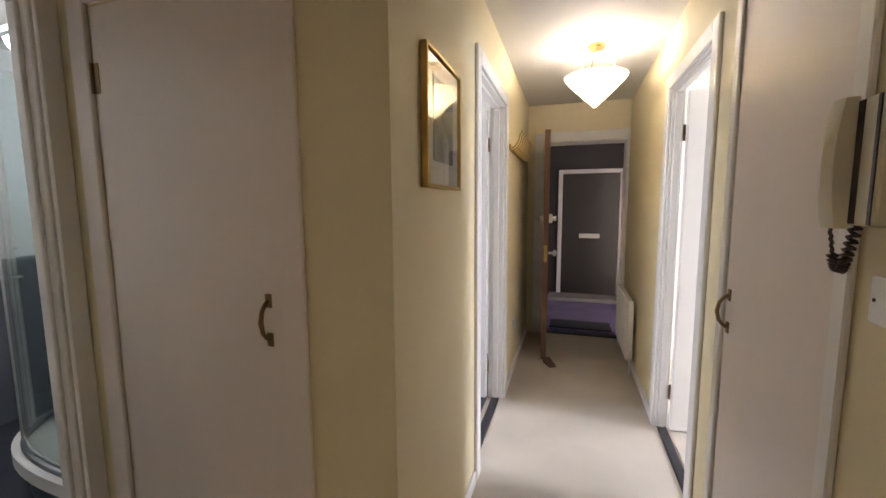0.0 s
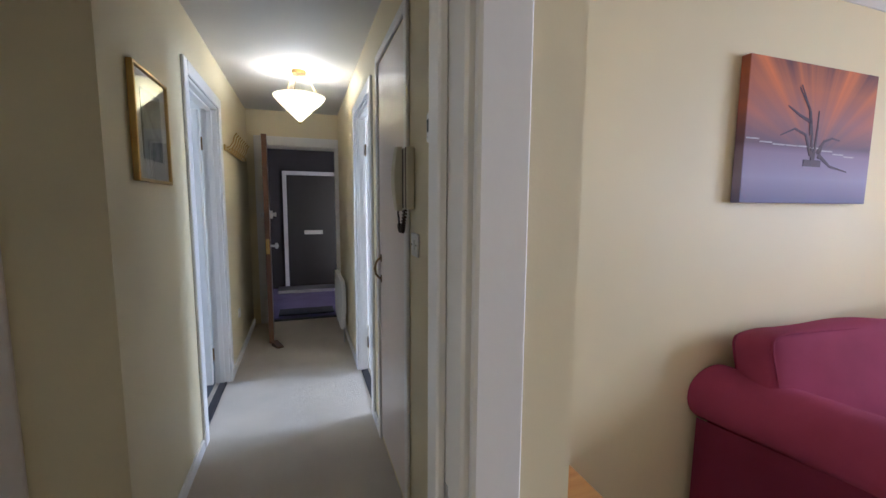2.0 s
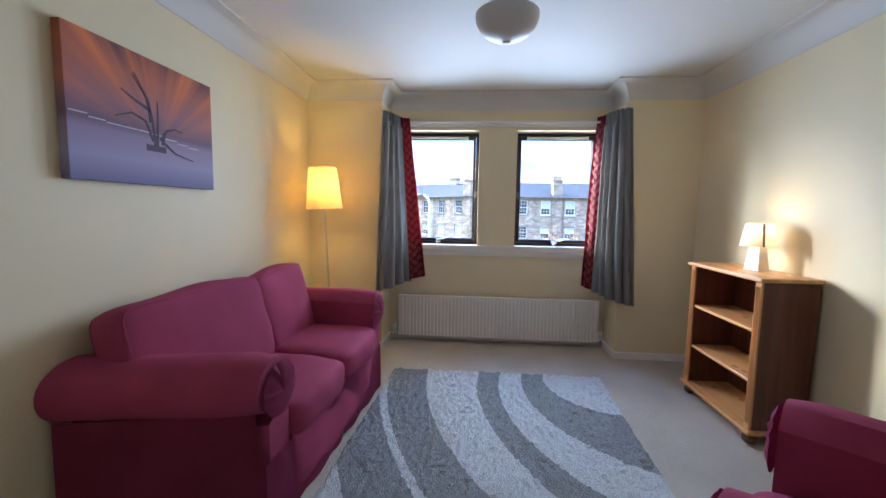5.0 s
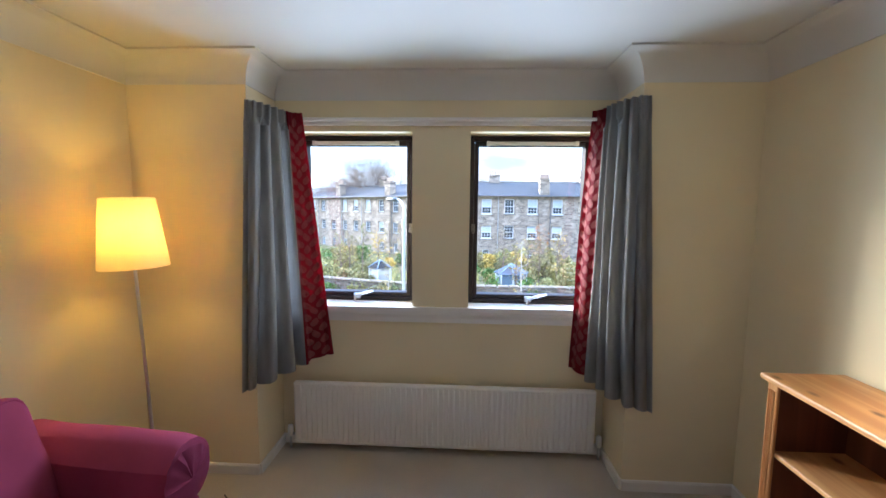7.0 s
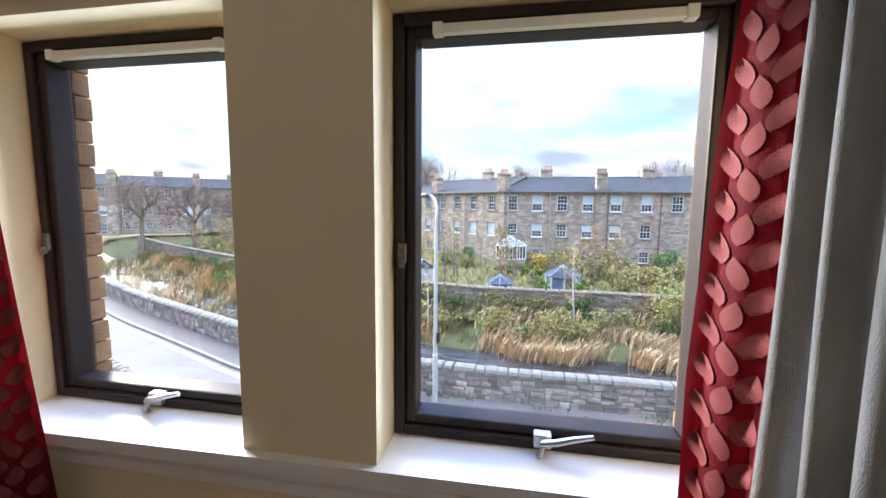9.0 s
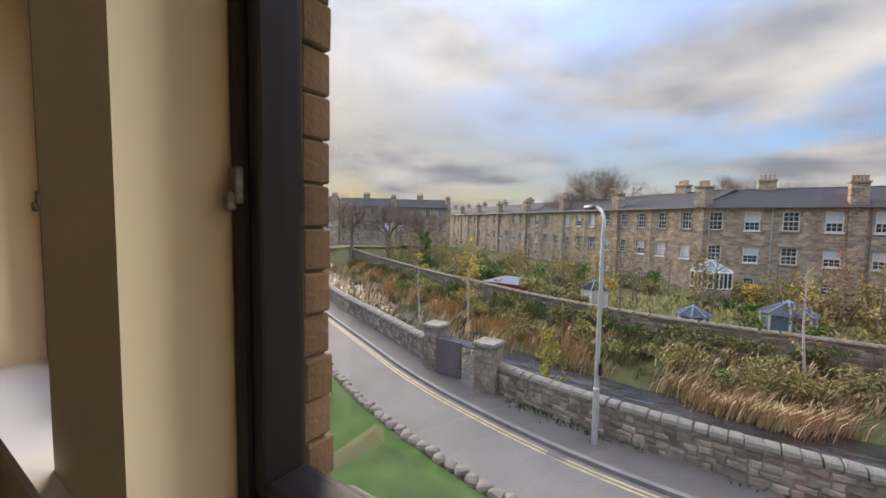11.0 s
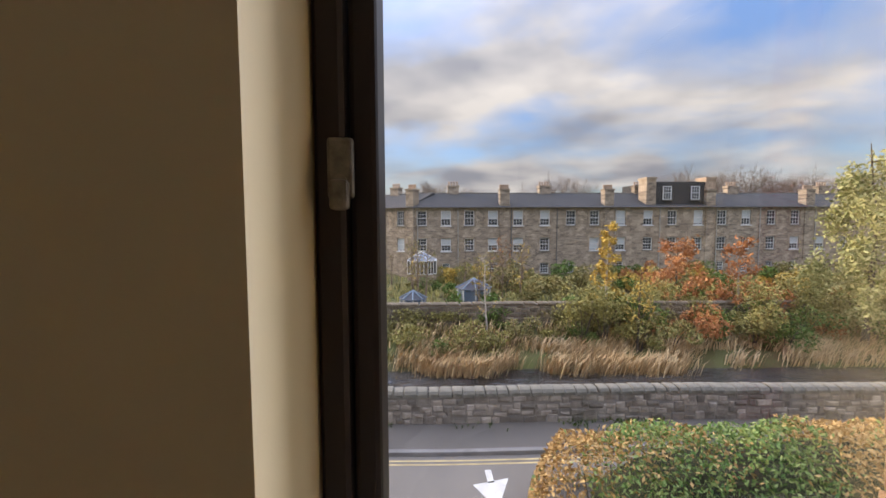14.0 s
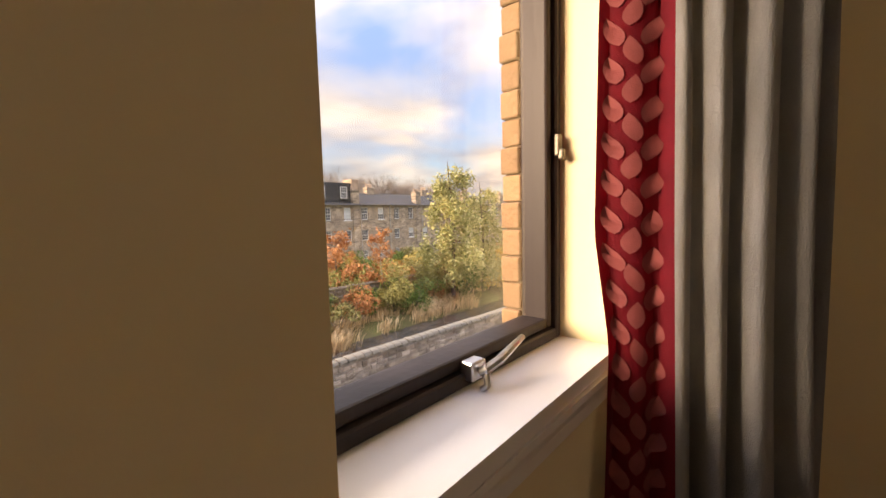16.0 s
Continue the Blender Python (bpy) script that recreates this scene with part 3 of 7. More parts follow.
def open_room(name, x0, x1, y0, y1, mat, floor_mat, door_side, holes):
    """A plain closed room beyond a doorway, with one side left to the hall's own wall, and windows (side, a, b, z0, z1)."""
    t = 0.06
    bb = bmesh.new()
    for side in "wesn":
        if side == door_side:
            continue
        hs = [h[1:] for h in holes if h[0] == side]
        if side == "w":
            wall_x(bb, x0 - t, x0, y0, y1, 0, CEIL, hs)
        elif side == "e":
            wall_x(bb, x1, x1 + t, y0, y1, 0, CEIL, hs)
        elif side == "s":
            wall_y(bb, y0 - t, y0, x0, x1, 0, CEIL, hs)
        else:
            wall_y(bb, y1, y1 + t, x0, x1, 0, CEIL, hs)
    structure(part("wall_" + name, bb, mat), "plain walls of the room beyond the doorway")
    bb = bmesh.new()
    box(bb, x0, y0, -0.2, x1, y1, 0.003)
    structure(part("floor_" + name, bb, floor_mat), "floor of the room beyond the doorway")
    bb = bmesh.new()
    box(bb, x0, y0, CEIL - 0.003, x1, y1, CEIL + 0.2)
    structure(part("ceiling_" + name, bb, M_CEIL), "plain ceiling beyond the doorway")


open_room("bedroom", 0.884, 4.60, 1.80, 3.90, M_PALEROOM, M_CARPET, "w", [("e", 2.0, 3.5, 0.9, 2.05)])
open_room("kitchen", -3.0, -0.244, 1.96, 3.60, M_PALEROOM, M_VINYL, "e", [("w", 2.02, 3.0, 1.0, 2.05)])
open_room("bathroom", -3.1, -1.384, -0.03, 1.86, M_PALEROOM, M_VINYL, "e", [])
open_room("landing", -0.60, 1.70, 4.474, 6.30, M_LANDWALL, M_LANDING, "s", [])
for nm, x0, x1, y0, y1 in (("threshold", HL - 0.075, HL - 0.015, 1.99, 2.78), ("threshold", HR + 0.012, HR + 0.066, 1.995, 2.70), ("threshold", 0.045, 0.785, HEND + 0.01, HEND + 0.075)):
    b = bmesh.new()
    if x1 - x0 < 0.2:
        sweep(b, [(0, 0), (0.054, 0), (0.046, 0.009), (0.008, 0.009)], (x0, y0, 0.001), (x0, y1, 0.001), (1, 0, 0))
    else:
        sweep(b, [(0, 0), (0.064, 0), (0.054, 0.010), (0.010, 0.010)], (x0, y0, 0.001), (x1, y0, 0.001), (0, 1, 0))
    tagged(part(nm, b, M_THRESH), "dark metal threshold strip across a doorway", "threshold strip", "door thresholds")

# door leaves standing open into the rooms
def room_leaf(name, m, w, label):
    ob = flush_door(name, m, w, 1.965, label, None, M_WHITE, 0.038, hinges=(0.22, 1.74))
    return ob


room_leaf("bedroom_door", pose(HR + 0.075, 2.690, 0.012, 0, 0, 4), 0.70, "white flush door standing open into a bright bedroom")
room_leaf("kitchen_door", pose(HL - 0.105, 2.772, 0.012, 0, 0, 172) @ Matrix.Diagonal((1, -1, 1, 1)), 0.78, "white flush door standing open into the kitchen")

# front door: dark stained leaf standing open against the corridor wall
fd = thing("front_door", pose(0.045, 4.335, 0.012, 0, 0, -86.4), "dark stained timber front door standing wide open", "door")
b = bmesh.new()
box(b, 0, -0.022, 0, 0.772, 0.022, 1.955, 0.003)
part("leaf", b, M_DARKDOOR, fd)
b = bmesh.new()
box(b, 0.7725, -0.0215, 0.002, 0.7755, 0.0215, 1.953)
part("edge", b, M_DOOREDGE, fd, "paler brown lock edge")
b = bmesh.new()
cyl(b, (0.715, 0.022, 0.93), (0.715, 0.060, 0.93), 0.011, seg=12)
lathe(b, [(0.008, 0), (0.024, 0.006), (0.029, 0.018), (0.022, 0.032), (0.0, 0.036)], 16)
for v in b.verts:
    if v.co.z < 0.5:
        v.co = Vector((0.715 + v.co.x, 0.058 + v.co.z, 0.93 + v.co.y))
part("door_knob", b, M_CHROME, fd, "round brushed steel knob", True)
b = bmesh.new()
box(b, 0.690, 0.022, 1.19, 0.772, 0.052, 1.262, 0.004)
cyl(b, (0.725, 0.052, 1.226), (0.725, 0.074, 1.226), 0.016, seg=14)
box(b, 0.718, 0.070, 1.205, 0.732, 0.084, 1.247, 0.003)
part("night_latch", b, M_CHROME, fd, "steel night latch")
b = bmesh.new()
box(b, 0.690, -0.050, 1.205, 0.760, -0.022, 1.245, 0.004)
part("latch_plate", b, M_CHROME, fd)
b = bmesh.new()
box(b, 0.758, -0.014, 0.86, 0.7785, 0.014, 1.0, 0.002)
part("lock_plate", b, M_BRASS, fd, "brass mortice lock plate")
ws = thing("door_wedge", pose(0.12, 3.545, 0.0, 0, 0, -60), "dark brown wooden wedge holding the front door", "door wedge")
b = bmesh.new()
sweep(b, [(0, 0), (0.12, 0), (0.12, 0.010), (0, 0.045)], (0, -0.03, 0), (0, 0.03, 0), (1, 0, 0))
part("block", b, M_DARKDOOR, ws)

# across the landing: neighbour's door in its pale frame
nd = thing("neighbour_door", pose(0.18, 6.27, 0.003), "very dark closed door with a pale letter plate", "door")
b = bmesh.new()
box(b, 0, -0.04, 0.02, 0.76, 0.0, 1.78, 0.004)
# dark leaf, its colour deepened further for the dim landing
part("leaf", b, surf("black stained door deepened for shade", (0.008, 0.005, 0.005), 0.4, 0.2, 5), nd)
b = bmesh.new()
for x0, x1, z0, z1 in ((-0.06, -0.003, 0, 1.84), (0.763, 0.82, 0, 1.84), (-0.003, 0.763, 1.783, 1.84)):
    box(b, x0, -0.055, z0, x1, 0.0, z1, 0.004, 1)
part("frame", b, surf("grey-white frame paint", (0.42, 0.40, 0.42), 0.5, 0.05, 4), nd, "pale painted frame")
b = bmesh.new()
box(b, 0.24, -0.052, 0.86, 0.52, -0.039, 0.925, 0.004)
part("letter_plate", b, M_CHROME, nd, "pale metal letter plate")
b = bmesh.new()
box(b, 0.02, 5.86, 0.004, 1.12, 6.21, 0.05, 0.006)
structure(part("floor_step", b, surf("grey stone step", (0.16, 0.15, 0.16), 0.7, 0.15, 6, 0.2, 60)), "low stone step at the neighbour's door")
b = bmesh.new()
box(b, 0.10, 4.56, 0.004, 0.74, 4.86, 0.020, 0.006)
tagged(part("doormat", b, M_MAT), "black doormat outside the front door", "doormat")

# ---- hall fittings ----
hp = thing("pendant_light", pose(0.412, 2.875, 1.962), "cone-shaped frosted glass pendant light, lit, under the hall ceiling", "ceiling light")
M_FROST = shade_material("frosted glass shade", (0.93, 0.88, 0.72), 0.55)
b = bmesh.new()
lathe(b, [(0.004, 0.0), (0.020, 0.012), (0.10, 0.088), (0.160, 0.146), (0.186, 0.178), (0.190, 0.190), (0.184, 0.190), (0.156, 0.152), (0.096, 0.094), (0.018, 0.020), (0.004, 0.012)], 40)
part("shade", b, M_FROST, hp, "frosted glass cone", True)
b = bmesh.new()
lathe(b, [(0.0, -0.016), (0.008, -0.012), (0.010, -0.004), (0.005, 0.002), (0.0, 0.002)], 16)
part("finial", b, M_BRASS, hp, "brass tip")
b = bmesh.new()
for a in (0.3, 2.4, 4.5):
    cyl(b, (0.170 * math.cos(a), 0.170 * math.sin(a), 0.178), (0.045 * math.cos(a), 0.045 * math.sin(a), 0.365), 0.0022, seg=6)
lathe(b, [(0.0, 0.352), (0.052, 0.352), (0.055, 0.378), (0.0, 0.378)], 20)
part("hanger", b, M_BRASS, hp, "thin brass hanger")

pf = thing("framed_picture", pose(HL + 0.003, 1.388, 1.62, 0, 0, 0), "framed grey print behind glass in a thin gilt frame", "picture")
b = bmesh.new()
hw, hh, fw = 0.186, 0.206, 0.013
for y0, y1, z0, z1 in ((-hw, -hw + fw, -hh, hh), (hw - fw, hw, -hh, hh), (-hw + fw, hw - fw, -hh, -hh + fw), (-hw + fw, hw - fw, hh - fw, hh)):
    box(b, 0, y0, z0, 0.022, y1, z1, 0.003, 2)
part("frame", b, M_BRASS, pf, "thin gilt frame")
b = bmesh.new()
box(b, 0.002, -hw + fw, -hh + fw, 0.010, hw - fw, hh - fw)
part("mount", b, surf("ivory mount card", (0.70, 0.68, 0.60), 0.8, 0.03, 6), pf, "ivory mount card")
b = bmesh.new()
box(b, 0.0105, -0.105, -0.12, 0.0125, 0.105, 0.135)
part("print", b, surf("grey engraving", (0.10, 0.11, 0.10), 0.8, 0.5, 14, col2=(0.36, 0.37, 0.34), fine=0.4, bscale=60), pf, "grey engraved landscape")
b = bmesh.new()
box(b, 0.0150, -hw + fw, -hh + fw, 0.0165, hw - fw, hh - fw)
part("glass", b, M_GLASS, pf).visible_shadow = False

cr = thing("coat_rack", pose(HL + 0.002, 3.40, 1.76), "brass coat rack with a row of curved hooks", "coat rack")
b = bmesh.new()
box(b, 0, -0.42, -0.022, 0.012, 0.42, 0.022, 0.003)
part("rail", b, M_BRASS, cr)
for i in range(8):
    y = -0.37 + i * 0.106
    b = bmesh.new()
    tube(b, [(0.010, y, 0.0), (0.035, y, 0.012), (0.060, y, 0.05), (0.070, y, 0.095), (0.088, y, 0.115)], [0.005, 0.005, 0.0045, 0.004, 0.006], 7)
    tube(b, [(0.010, y, -0.008), (0.034, y, -0.028), (0.052, y, -0.018), (0.056, y, 0.004)], 0.0045, 7)
    part("hook", b, M_BRASS, cr, "", True)

# hall radiator and its valve
def radiator(name, m, length, height, label, pitch=0.034, gap=0.045):
    """A pressed steel panel with upright flutes. Local x along, y out from the wall, z up."""
    ob = thing(name, m, label, "radiator")
    bb = bmesh.new()
    n = max(6, int(length / pitch))
    prof = []
    for i in range(n):
        u = 0.025 + (length - 0.05) * i / n
        w = (length - 0.05) / n
        for f, d in ((0.0, 0.0), (0.18, 0.0), (0.30, 0.010), (0.70, 0.010), (0.82, 0.0)):
            prof.append((u + w * f, gap + 0.042 + d))
    prof = [(0.0, gap + 0.036), (0.012, gap + 0.042)] + prof + [(length - 0.012, gap + 0.042), (length, gap + 0.036), (length, gap), (0.0, gap)]
    prism(bb, prof, 0.0, height)
    part("panel", bb, M_RADPAINT, ob)
    for z in (0.0, height):
        bb = bmesh.new()
        box(bb, 0.001, gap + 0.004, z - 0.012, length - 0.001, gap + 0.048, z + 0.012, 0.008)
        part("seam", bb, M_RADPAINT, ob)
    for x in (0.2, length - 0.2):
        bb = bmesh.new()
        box(bb, x - 0.02, 0.001, height * 0.2, x + 0.02, gap, height * 0.85, 0.003)
        part("bracket", bb, M_RADPAINT, ob)
    for x, s in ((-0.035, -1), (length + 0.035, 1)):
        bb = bmesh.new()
        cyl(bb, (x, gap + 0.02, 0.035), (x - s * 0.036, gap + 0.02, 0.035), 0.009, seg=10)
        cyl(bb, (x, gap + 0.02, -m.translation.z), (x, gap + 0.02, 0.03), 0.0075, seg=10)
        part("pipe", bb, M_CHROME, ob)
        bb = bmesh.new()
        lathe(bb, [(0.010, 0.020), (0.017, 0.030), (0.019, 0.075), (0.014, 0.092), (0.0, 0.094)], 16, (x, gap + 0.02, 0))
        part("valve_cap", bb, M_WPLASTIC, ob, "white valve cap", True)
    return ob


radiator("hall_radiator", pose(HR - 0.001, 3.46, 0.13, 0, 0, 90), 0.72, 0.46, "narrow white panel radiator under the corridor wall", gap=0.03)
rl = radiator("living_room_radiator", pose(RECW - 0.001, -1.995, 0.062, 0, 0, 90), 1.885, 0.378, "long low white panel radiator below the windows")

ph = thing("door_phone", pose(HR - 0.002, 1.000, 1.432, 0, 0, 90), "cream entry phone handset with a coiled dark cord", "door phone")
b = bmesh.new()
box(b, -0.032, 0, -0.112, 0.075, 0.034, 0.117, 0.008, 3)
part("base", b, M_PLASTIC, ph)
b = bmesh.new()
box(b, -0.027, 0.0325, -0.1095, -0.018, 0.0355, 0.1145, 0.001)
box(b, 0.014, 0.0325, -0.108, 0.034, 0.0355, 0.1130, 0.001)
part("stripe", b, M_BROWNP, ph, "dark brown inlay")
b = bmesh.new()
prof_ = [(0.030, 0.034), (0.078, 0.034), (0.084, 0.044), (0.080, 0.060), (0.054, 0.068), (0.034, 0.060)]
slabs = [[b.verts.new((x, 0.034 + (y - 0.034) * (1.12 - 0.42 * (k / 4) ** 2), 0.002 + 0.03 * k)) for x, y in prof_] for k in range(-4, 5)]
for lo_, hi_ in zip(slabs, slabs[1:]):
    for j in range(6):
        b.faces.new((lo_[j], lo_[(j + 1) % 6], hi_[(j + 1) % 6], hi_[j]))
b.faces.new(slabs[0][::-1])
b.faces.new(slabs[-1])
bmesh.ops.bevel(b, geom=[e for e in b.edges if len(e.link_faces) == 2 and e.calc_face_angle(0) > 0.9], offset=0.005, segments=2, affect="EDGES")
part("handset", b, M_PLASTIC, ph, "cream handset", True)
b = bmesh.new()
pts = []
for i in range(150):
    u = i / 149
    c = Vector((0.060 - 0.040 * u, 0.046 - 0.020 * u, -0.112 - 0.088 * math.sin(math.pi * min(1, u * 1.02))))
    a = i * 0.9
    r = 0.0075 if 0.22 < u < 0.97 else 0.001
    pts.append(c + Vector((math.cos(a) * r, math.sin(a) * r, 0.3 * r * math.sin(a))))
tube(b, pts, 0.0034, 5)
part("cord", b, M_BROWNP, ph, "dark coiled cord")

sw = thing("light_switch", pose(HR - 0.002, 0.955, 1.19, 0, 0, 90), "square white plastic light switch plate", "light switch")
b = bmesh.new()
box(b, -0.043, 0, -0.043, 0.043, 0.009, 0.043, 0.003)
part("plate", b, M_WPLASTIC, sw)
b = bmesh.new()
box(b, -0.012, 0.008, -0.018, 0.012, 0.0135, 0.018, 0.002)
part("rocker", b, M_WPLASTIC, sw)
for x in (-0.030, 0.030):
    b = bmesh.new()
    cyl(b, (x, 0.008, 0), (x, 0.0105, 0), 0.0035, seg=8)
    part("screw", b, M_BLACK, sw)

th = thing("thermostat", pose(HR - 0.002, 0.668, 1.572, 0, 0, 90), "white plastic room thermostat with a small grey display", "thermostat")
b = bmesh.new()
box(b, -0.068, 0, -0.046, 0.068, 0.030, 0.046, 0.010, 3)
part("case", b, M_WPLASTIC, th)
b = bmesh.new()
box(b, 0.014, 0.0295, -0.016, 0.052, 0.0315, 0.022, 0.001)
part("display", b, M_SCREEN, th, "grey display")
b = bmesh.new()
for x in (0.02, 0.033, 0.046):
    box(b, x - 0.004, 0.0295, -0.034, x + 0.004, 0.0325, -0.027, 0.001)
part("buttons", b, M_WPLASTIC, th)

so = thing("wall_socket", pose(HL + 0.002, 3.30, 0.40, 0, 0, -90), "small white plastic socket low on the corridor wall", "wall socket")
b = bmesh.new()
box(b, -0.036, 0, -0.036, 0.036, 0.012, 0.036, 0.003)
part("plate", b, M_WPLASTIC, so)
kp = thing("keep_plate", pose(0.852, HEND - 0.018, 1.22), "small aged metal lock keep on the door frame", "lock keep")
b = bmesh.new()
box(b, -0.013, -0.010, -0.032, 0.013, 0.0, 0.032, 0.002)
part("plate", b, M_BRONZE, kp)
# strike plate on the living room jamb
st = thing("strike_plate", pose(0.598, 0.035, 0.905), "small steel strike plate on the white door jamb", "strike plate")
b = bmesh.new()
box(b, -0.0015, -0.018, -0.035, 0.0, 0.012, 0.035)
tube(b, [(-0.001, -0.018, 0.02), (-0.008, -0.030, 0.012), (-0.010, -0.034, -0.006), (-0.006, -0.026, -0.020)], 0.004, 6)
part("plate", b, M_CHROME, st)

# ---- bathroom seen past the hall ----
shw = thing("shower_enclosure", pose(-1.39, 1.838, 0.004) @ Matrix.Diagonal((-1, 1, 1, 1)), "curved glass shower enclosure on a white quadrant tray", "shower")
arc = [(1.12 * math.sin(a) ** 0.62, -0.74 * math.cos(a) ** 0.62) for a in (radians(90) * i / 24 for i in range(25))]
b = bmesh.new()
prism(b, [(0, 0)] + [(x * 0.97, y * 0.97) for x, y in arc], 0.0, 0.155)
part("plinth", b, M_VINYL, shw, "dark plinth under the tray")
b = bmesh.new()
prism(b, [(0, 0)] + [(x * 1.02, y * 1.02) for x, y in arc], 0.155, 0.215)
part("tray", b, M_WPLASTIC, shw, "white acrylic tray")
b = bmesh.new()
prism(b, [(0.02, -0.02)] + [(x * 0.93, y * 0.93) for x, y in arc], 0.216, 0.222)
part("tray_floor", b, M_WPLASTIC, shw)
b = bmesh.new()
lathe(b, [(0.0, 0.222), (0.055, 0.222), (0.055, 0.228), (0.0, 0.230)], 24, (0.50, -0.40, 0))
part("drain_cover", b, M_OLDSTEEL, shw, "round grey drain cover", True)
b = bmesh.new()
for (x0, y0), (x1, y1) in zip(arc, arc[1:]):
    q = [b.verts.new(p) for p in ((x0 * .97, y0 * .97, 0.24), (x1 * .97, y1 * .97, 0.24), (x1 * .97, y1 * .97, 2.02), (x0 * .97, y0 * .97, 2.02))]
    b.faces.new(q)
bmesh.ops.remove_doubles(b, verts=b.verts, dist=1e-5)
part("curved_glass", b, glass_material("shower glass", (0.80, 0.90, 0.90), 0.03, 0.12), shw, "curved clear glass", True)
for zz, nm in ((0.230, "bottom_track"), (2.03, "top_track")):
    b = bmesh.new()
    tube(b, [(x * 0.97, y * 0.97, zz) for x, y in arc], 0.016, 8)
    part(nm, b, M_CHROME, shw, "", True)
for k in (11, 14, 15, 24):
    b = bmesh.new()
    x, y = arc[k]
    cyl(b, (x * 0.97, y * 0.97, 0.23), (x * 0.97, y * 0.97, 2.03), 0.011, seg=8)
    part("upright", b, M_CHROME, shw)
for zz in (1.02, 1.16):
    b = bmesh.new()
    x, y = arc[14]
    tube(b, [(x * 0.93, y * 0.93, zz), (x * 1.06, y * 1.06, zz)], 0.008, 8)
    part("door_handle", b, M_CHROME, shw)
b = bmesh.new()
box(b, -1.62, 1.72, 1.06, -1.41, 1.842, 1.10, 0.01)
tagged(part("shower_shelf", b, M_WPLASTIC), "small white shelf on the bathroom wall", "shelf")
b = bmesh.new()
box(b, -3.098, -0.028, 0.005, -3.08, 1.842, 1.05)
box(b, -3.098, 1.842, 0.005, -1.39, 1.858, 1.05)
structure(part("trim_bath_panel", b, M_GREYTILE), "grey splash panel on the bathroom walls")

# ---- living room: sofa and armchair ----
def rolled_arm(bb, x_in, x_out, y0, y1, zt, flip, flare=0.0):
    """An arm whose top rolls outwards: side panel below, a fat roll on top."""
    s = -1 if flip else 1
    r = 0.115
    cx, cz = x_out + s * 0.055, zt - r
    prof = [(x_in, 0.03), (x_in, zt - 0.07)] + [(cx + s * r * 1.15 * math.cos(radians(70 + i * 14.5)), cz + r * math.sin(radians(70 + i * 14.5))) for i in range(15)] + [(x_out, zt - 0.26), (x_out, 0.03)]
    rows = []
    n = 9
    for j in range(n + 1):
        y = y0 + (y1 - y0) * j / n
        k = 1.0 - 0.10 * (1 if j == 0 else 0)
        ring = []
        for (px, pz) in prof:
            w = noise.noise(Vector((px * 6, y * 6, pz * 6))) * 0.006
            ring.append(bb.verts.new((cx + (px - cx) * k + w + flare * j / n, y + (0.012 if j == 0 else 0), cz + (pz - cz) * (k if pz > zt - 0.26 else 1) + w)))
        rows.append(ring)
    m = len(prof)
    for a, c in zip(rows, rows[1:]):
        for j in range(m):
            bb.faces.new((a[j], a[(j + 1) % m], c[(j + 1) % m], c[j]))
    bb.faces.new(rows[0][::-1])
    bb.faces.new(rows[-1])


def arm_front(bb, x0, x1, zt, sgn):
    """The gathered end panel of a rolled arm: a pad with folds that run in from its rim."""
    cx, cz, n = (x0 + x1) / 2, zt - 0.135, 28
    rim, mid_ = [], []
    for k in range(n):
        a = 2 * math.pi * k / n
        x, z = cx + 0.112 * math.cos(a) + sgn * 0.012, cz + 0.108 * math.sin(a)
        f = 0.007 * math.sin(k * 2.6) * (1 if z > cz - 0.02 else 0.3)
        rim.append(bb.verts.new((x, -0.002 + f * 0.4, z)))
        mid_.append(bb.verts.new((cx + sgn * 0.012 + 0.070 * math.cos(a), -0.016 + f, cz + 0.068 * math.sin(a))))
    c = bb.verts.new((cx + sgn * 0.012, -0.018, cz - 0.01))
    for k in range(n):
        q = (k + 1) % n
        bb.faces.new((rim[k], rim[q], mid_[q], mid_[k]))
        bb.faces.new((mid_[k], mid_[q], c))
    bmesh.ops.solidify(bb, geom=list(bb.faces), thickness=0.012)


def skirt(bb, pts, z0, z1, wave=0.008):
    """A loose valance hanging to the floor with a few soft folds."""
    lo, hi = [], []
    total = 0.0
    for (ax, ay), (bx_, by_) in zip(pts, pts[1:]):
        length = math.hypot(bx_ - ax, by_ - ay)
        n = max(4, int(length / 0.03))
        nx, ny = (by_ - ay) / length, -(bx_ - ax) / length
        for i in range(n):
            u = i / n
            w = wave * noise.noise(Vector((total * 9 + u * length * 9, 0.3, 1.7)))
            x, y = ax + (bx_ - ax) * u, ay + (by_ - ay) * u
            hi.append(bb.verts.new((x, y, z1)))
            lo.append(bb.verts.new((x + nx * (0.010 + w), y + ny * (0.010 + w), z0 + 0.003 * math.sin(total + u * 20))))
        total += length
    for j in range(len(lo) - 1):
        bb.faces.new((lo[j], lo[j + 1], hi[j + 1], hi[j]))
    bmesh.ops.solidify(bb, geom=list(bb.faces), thickness=0.006)


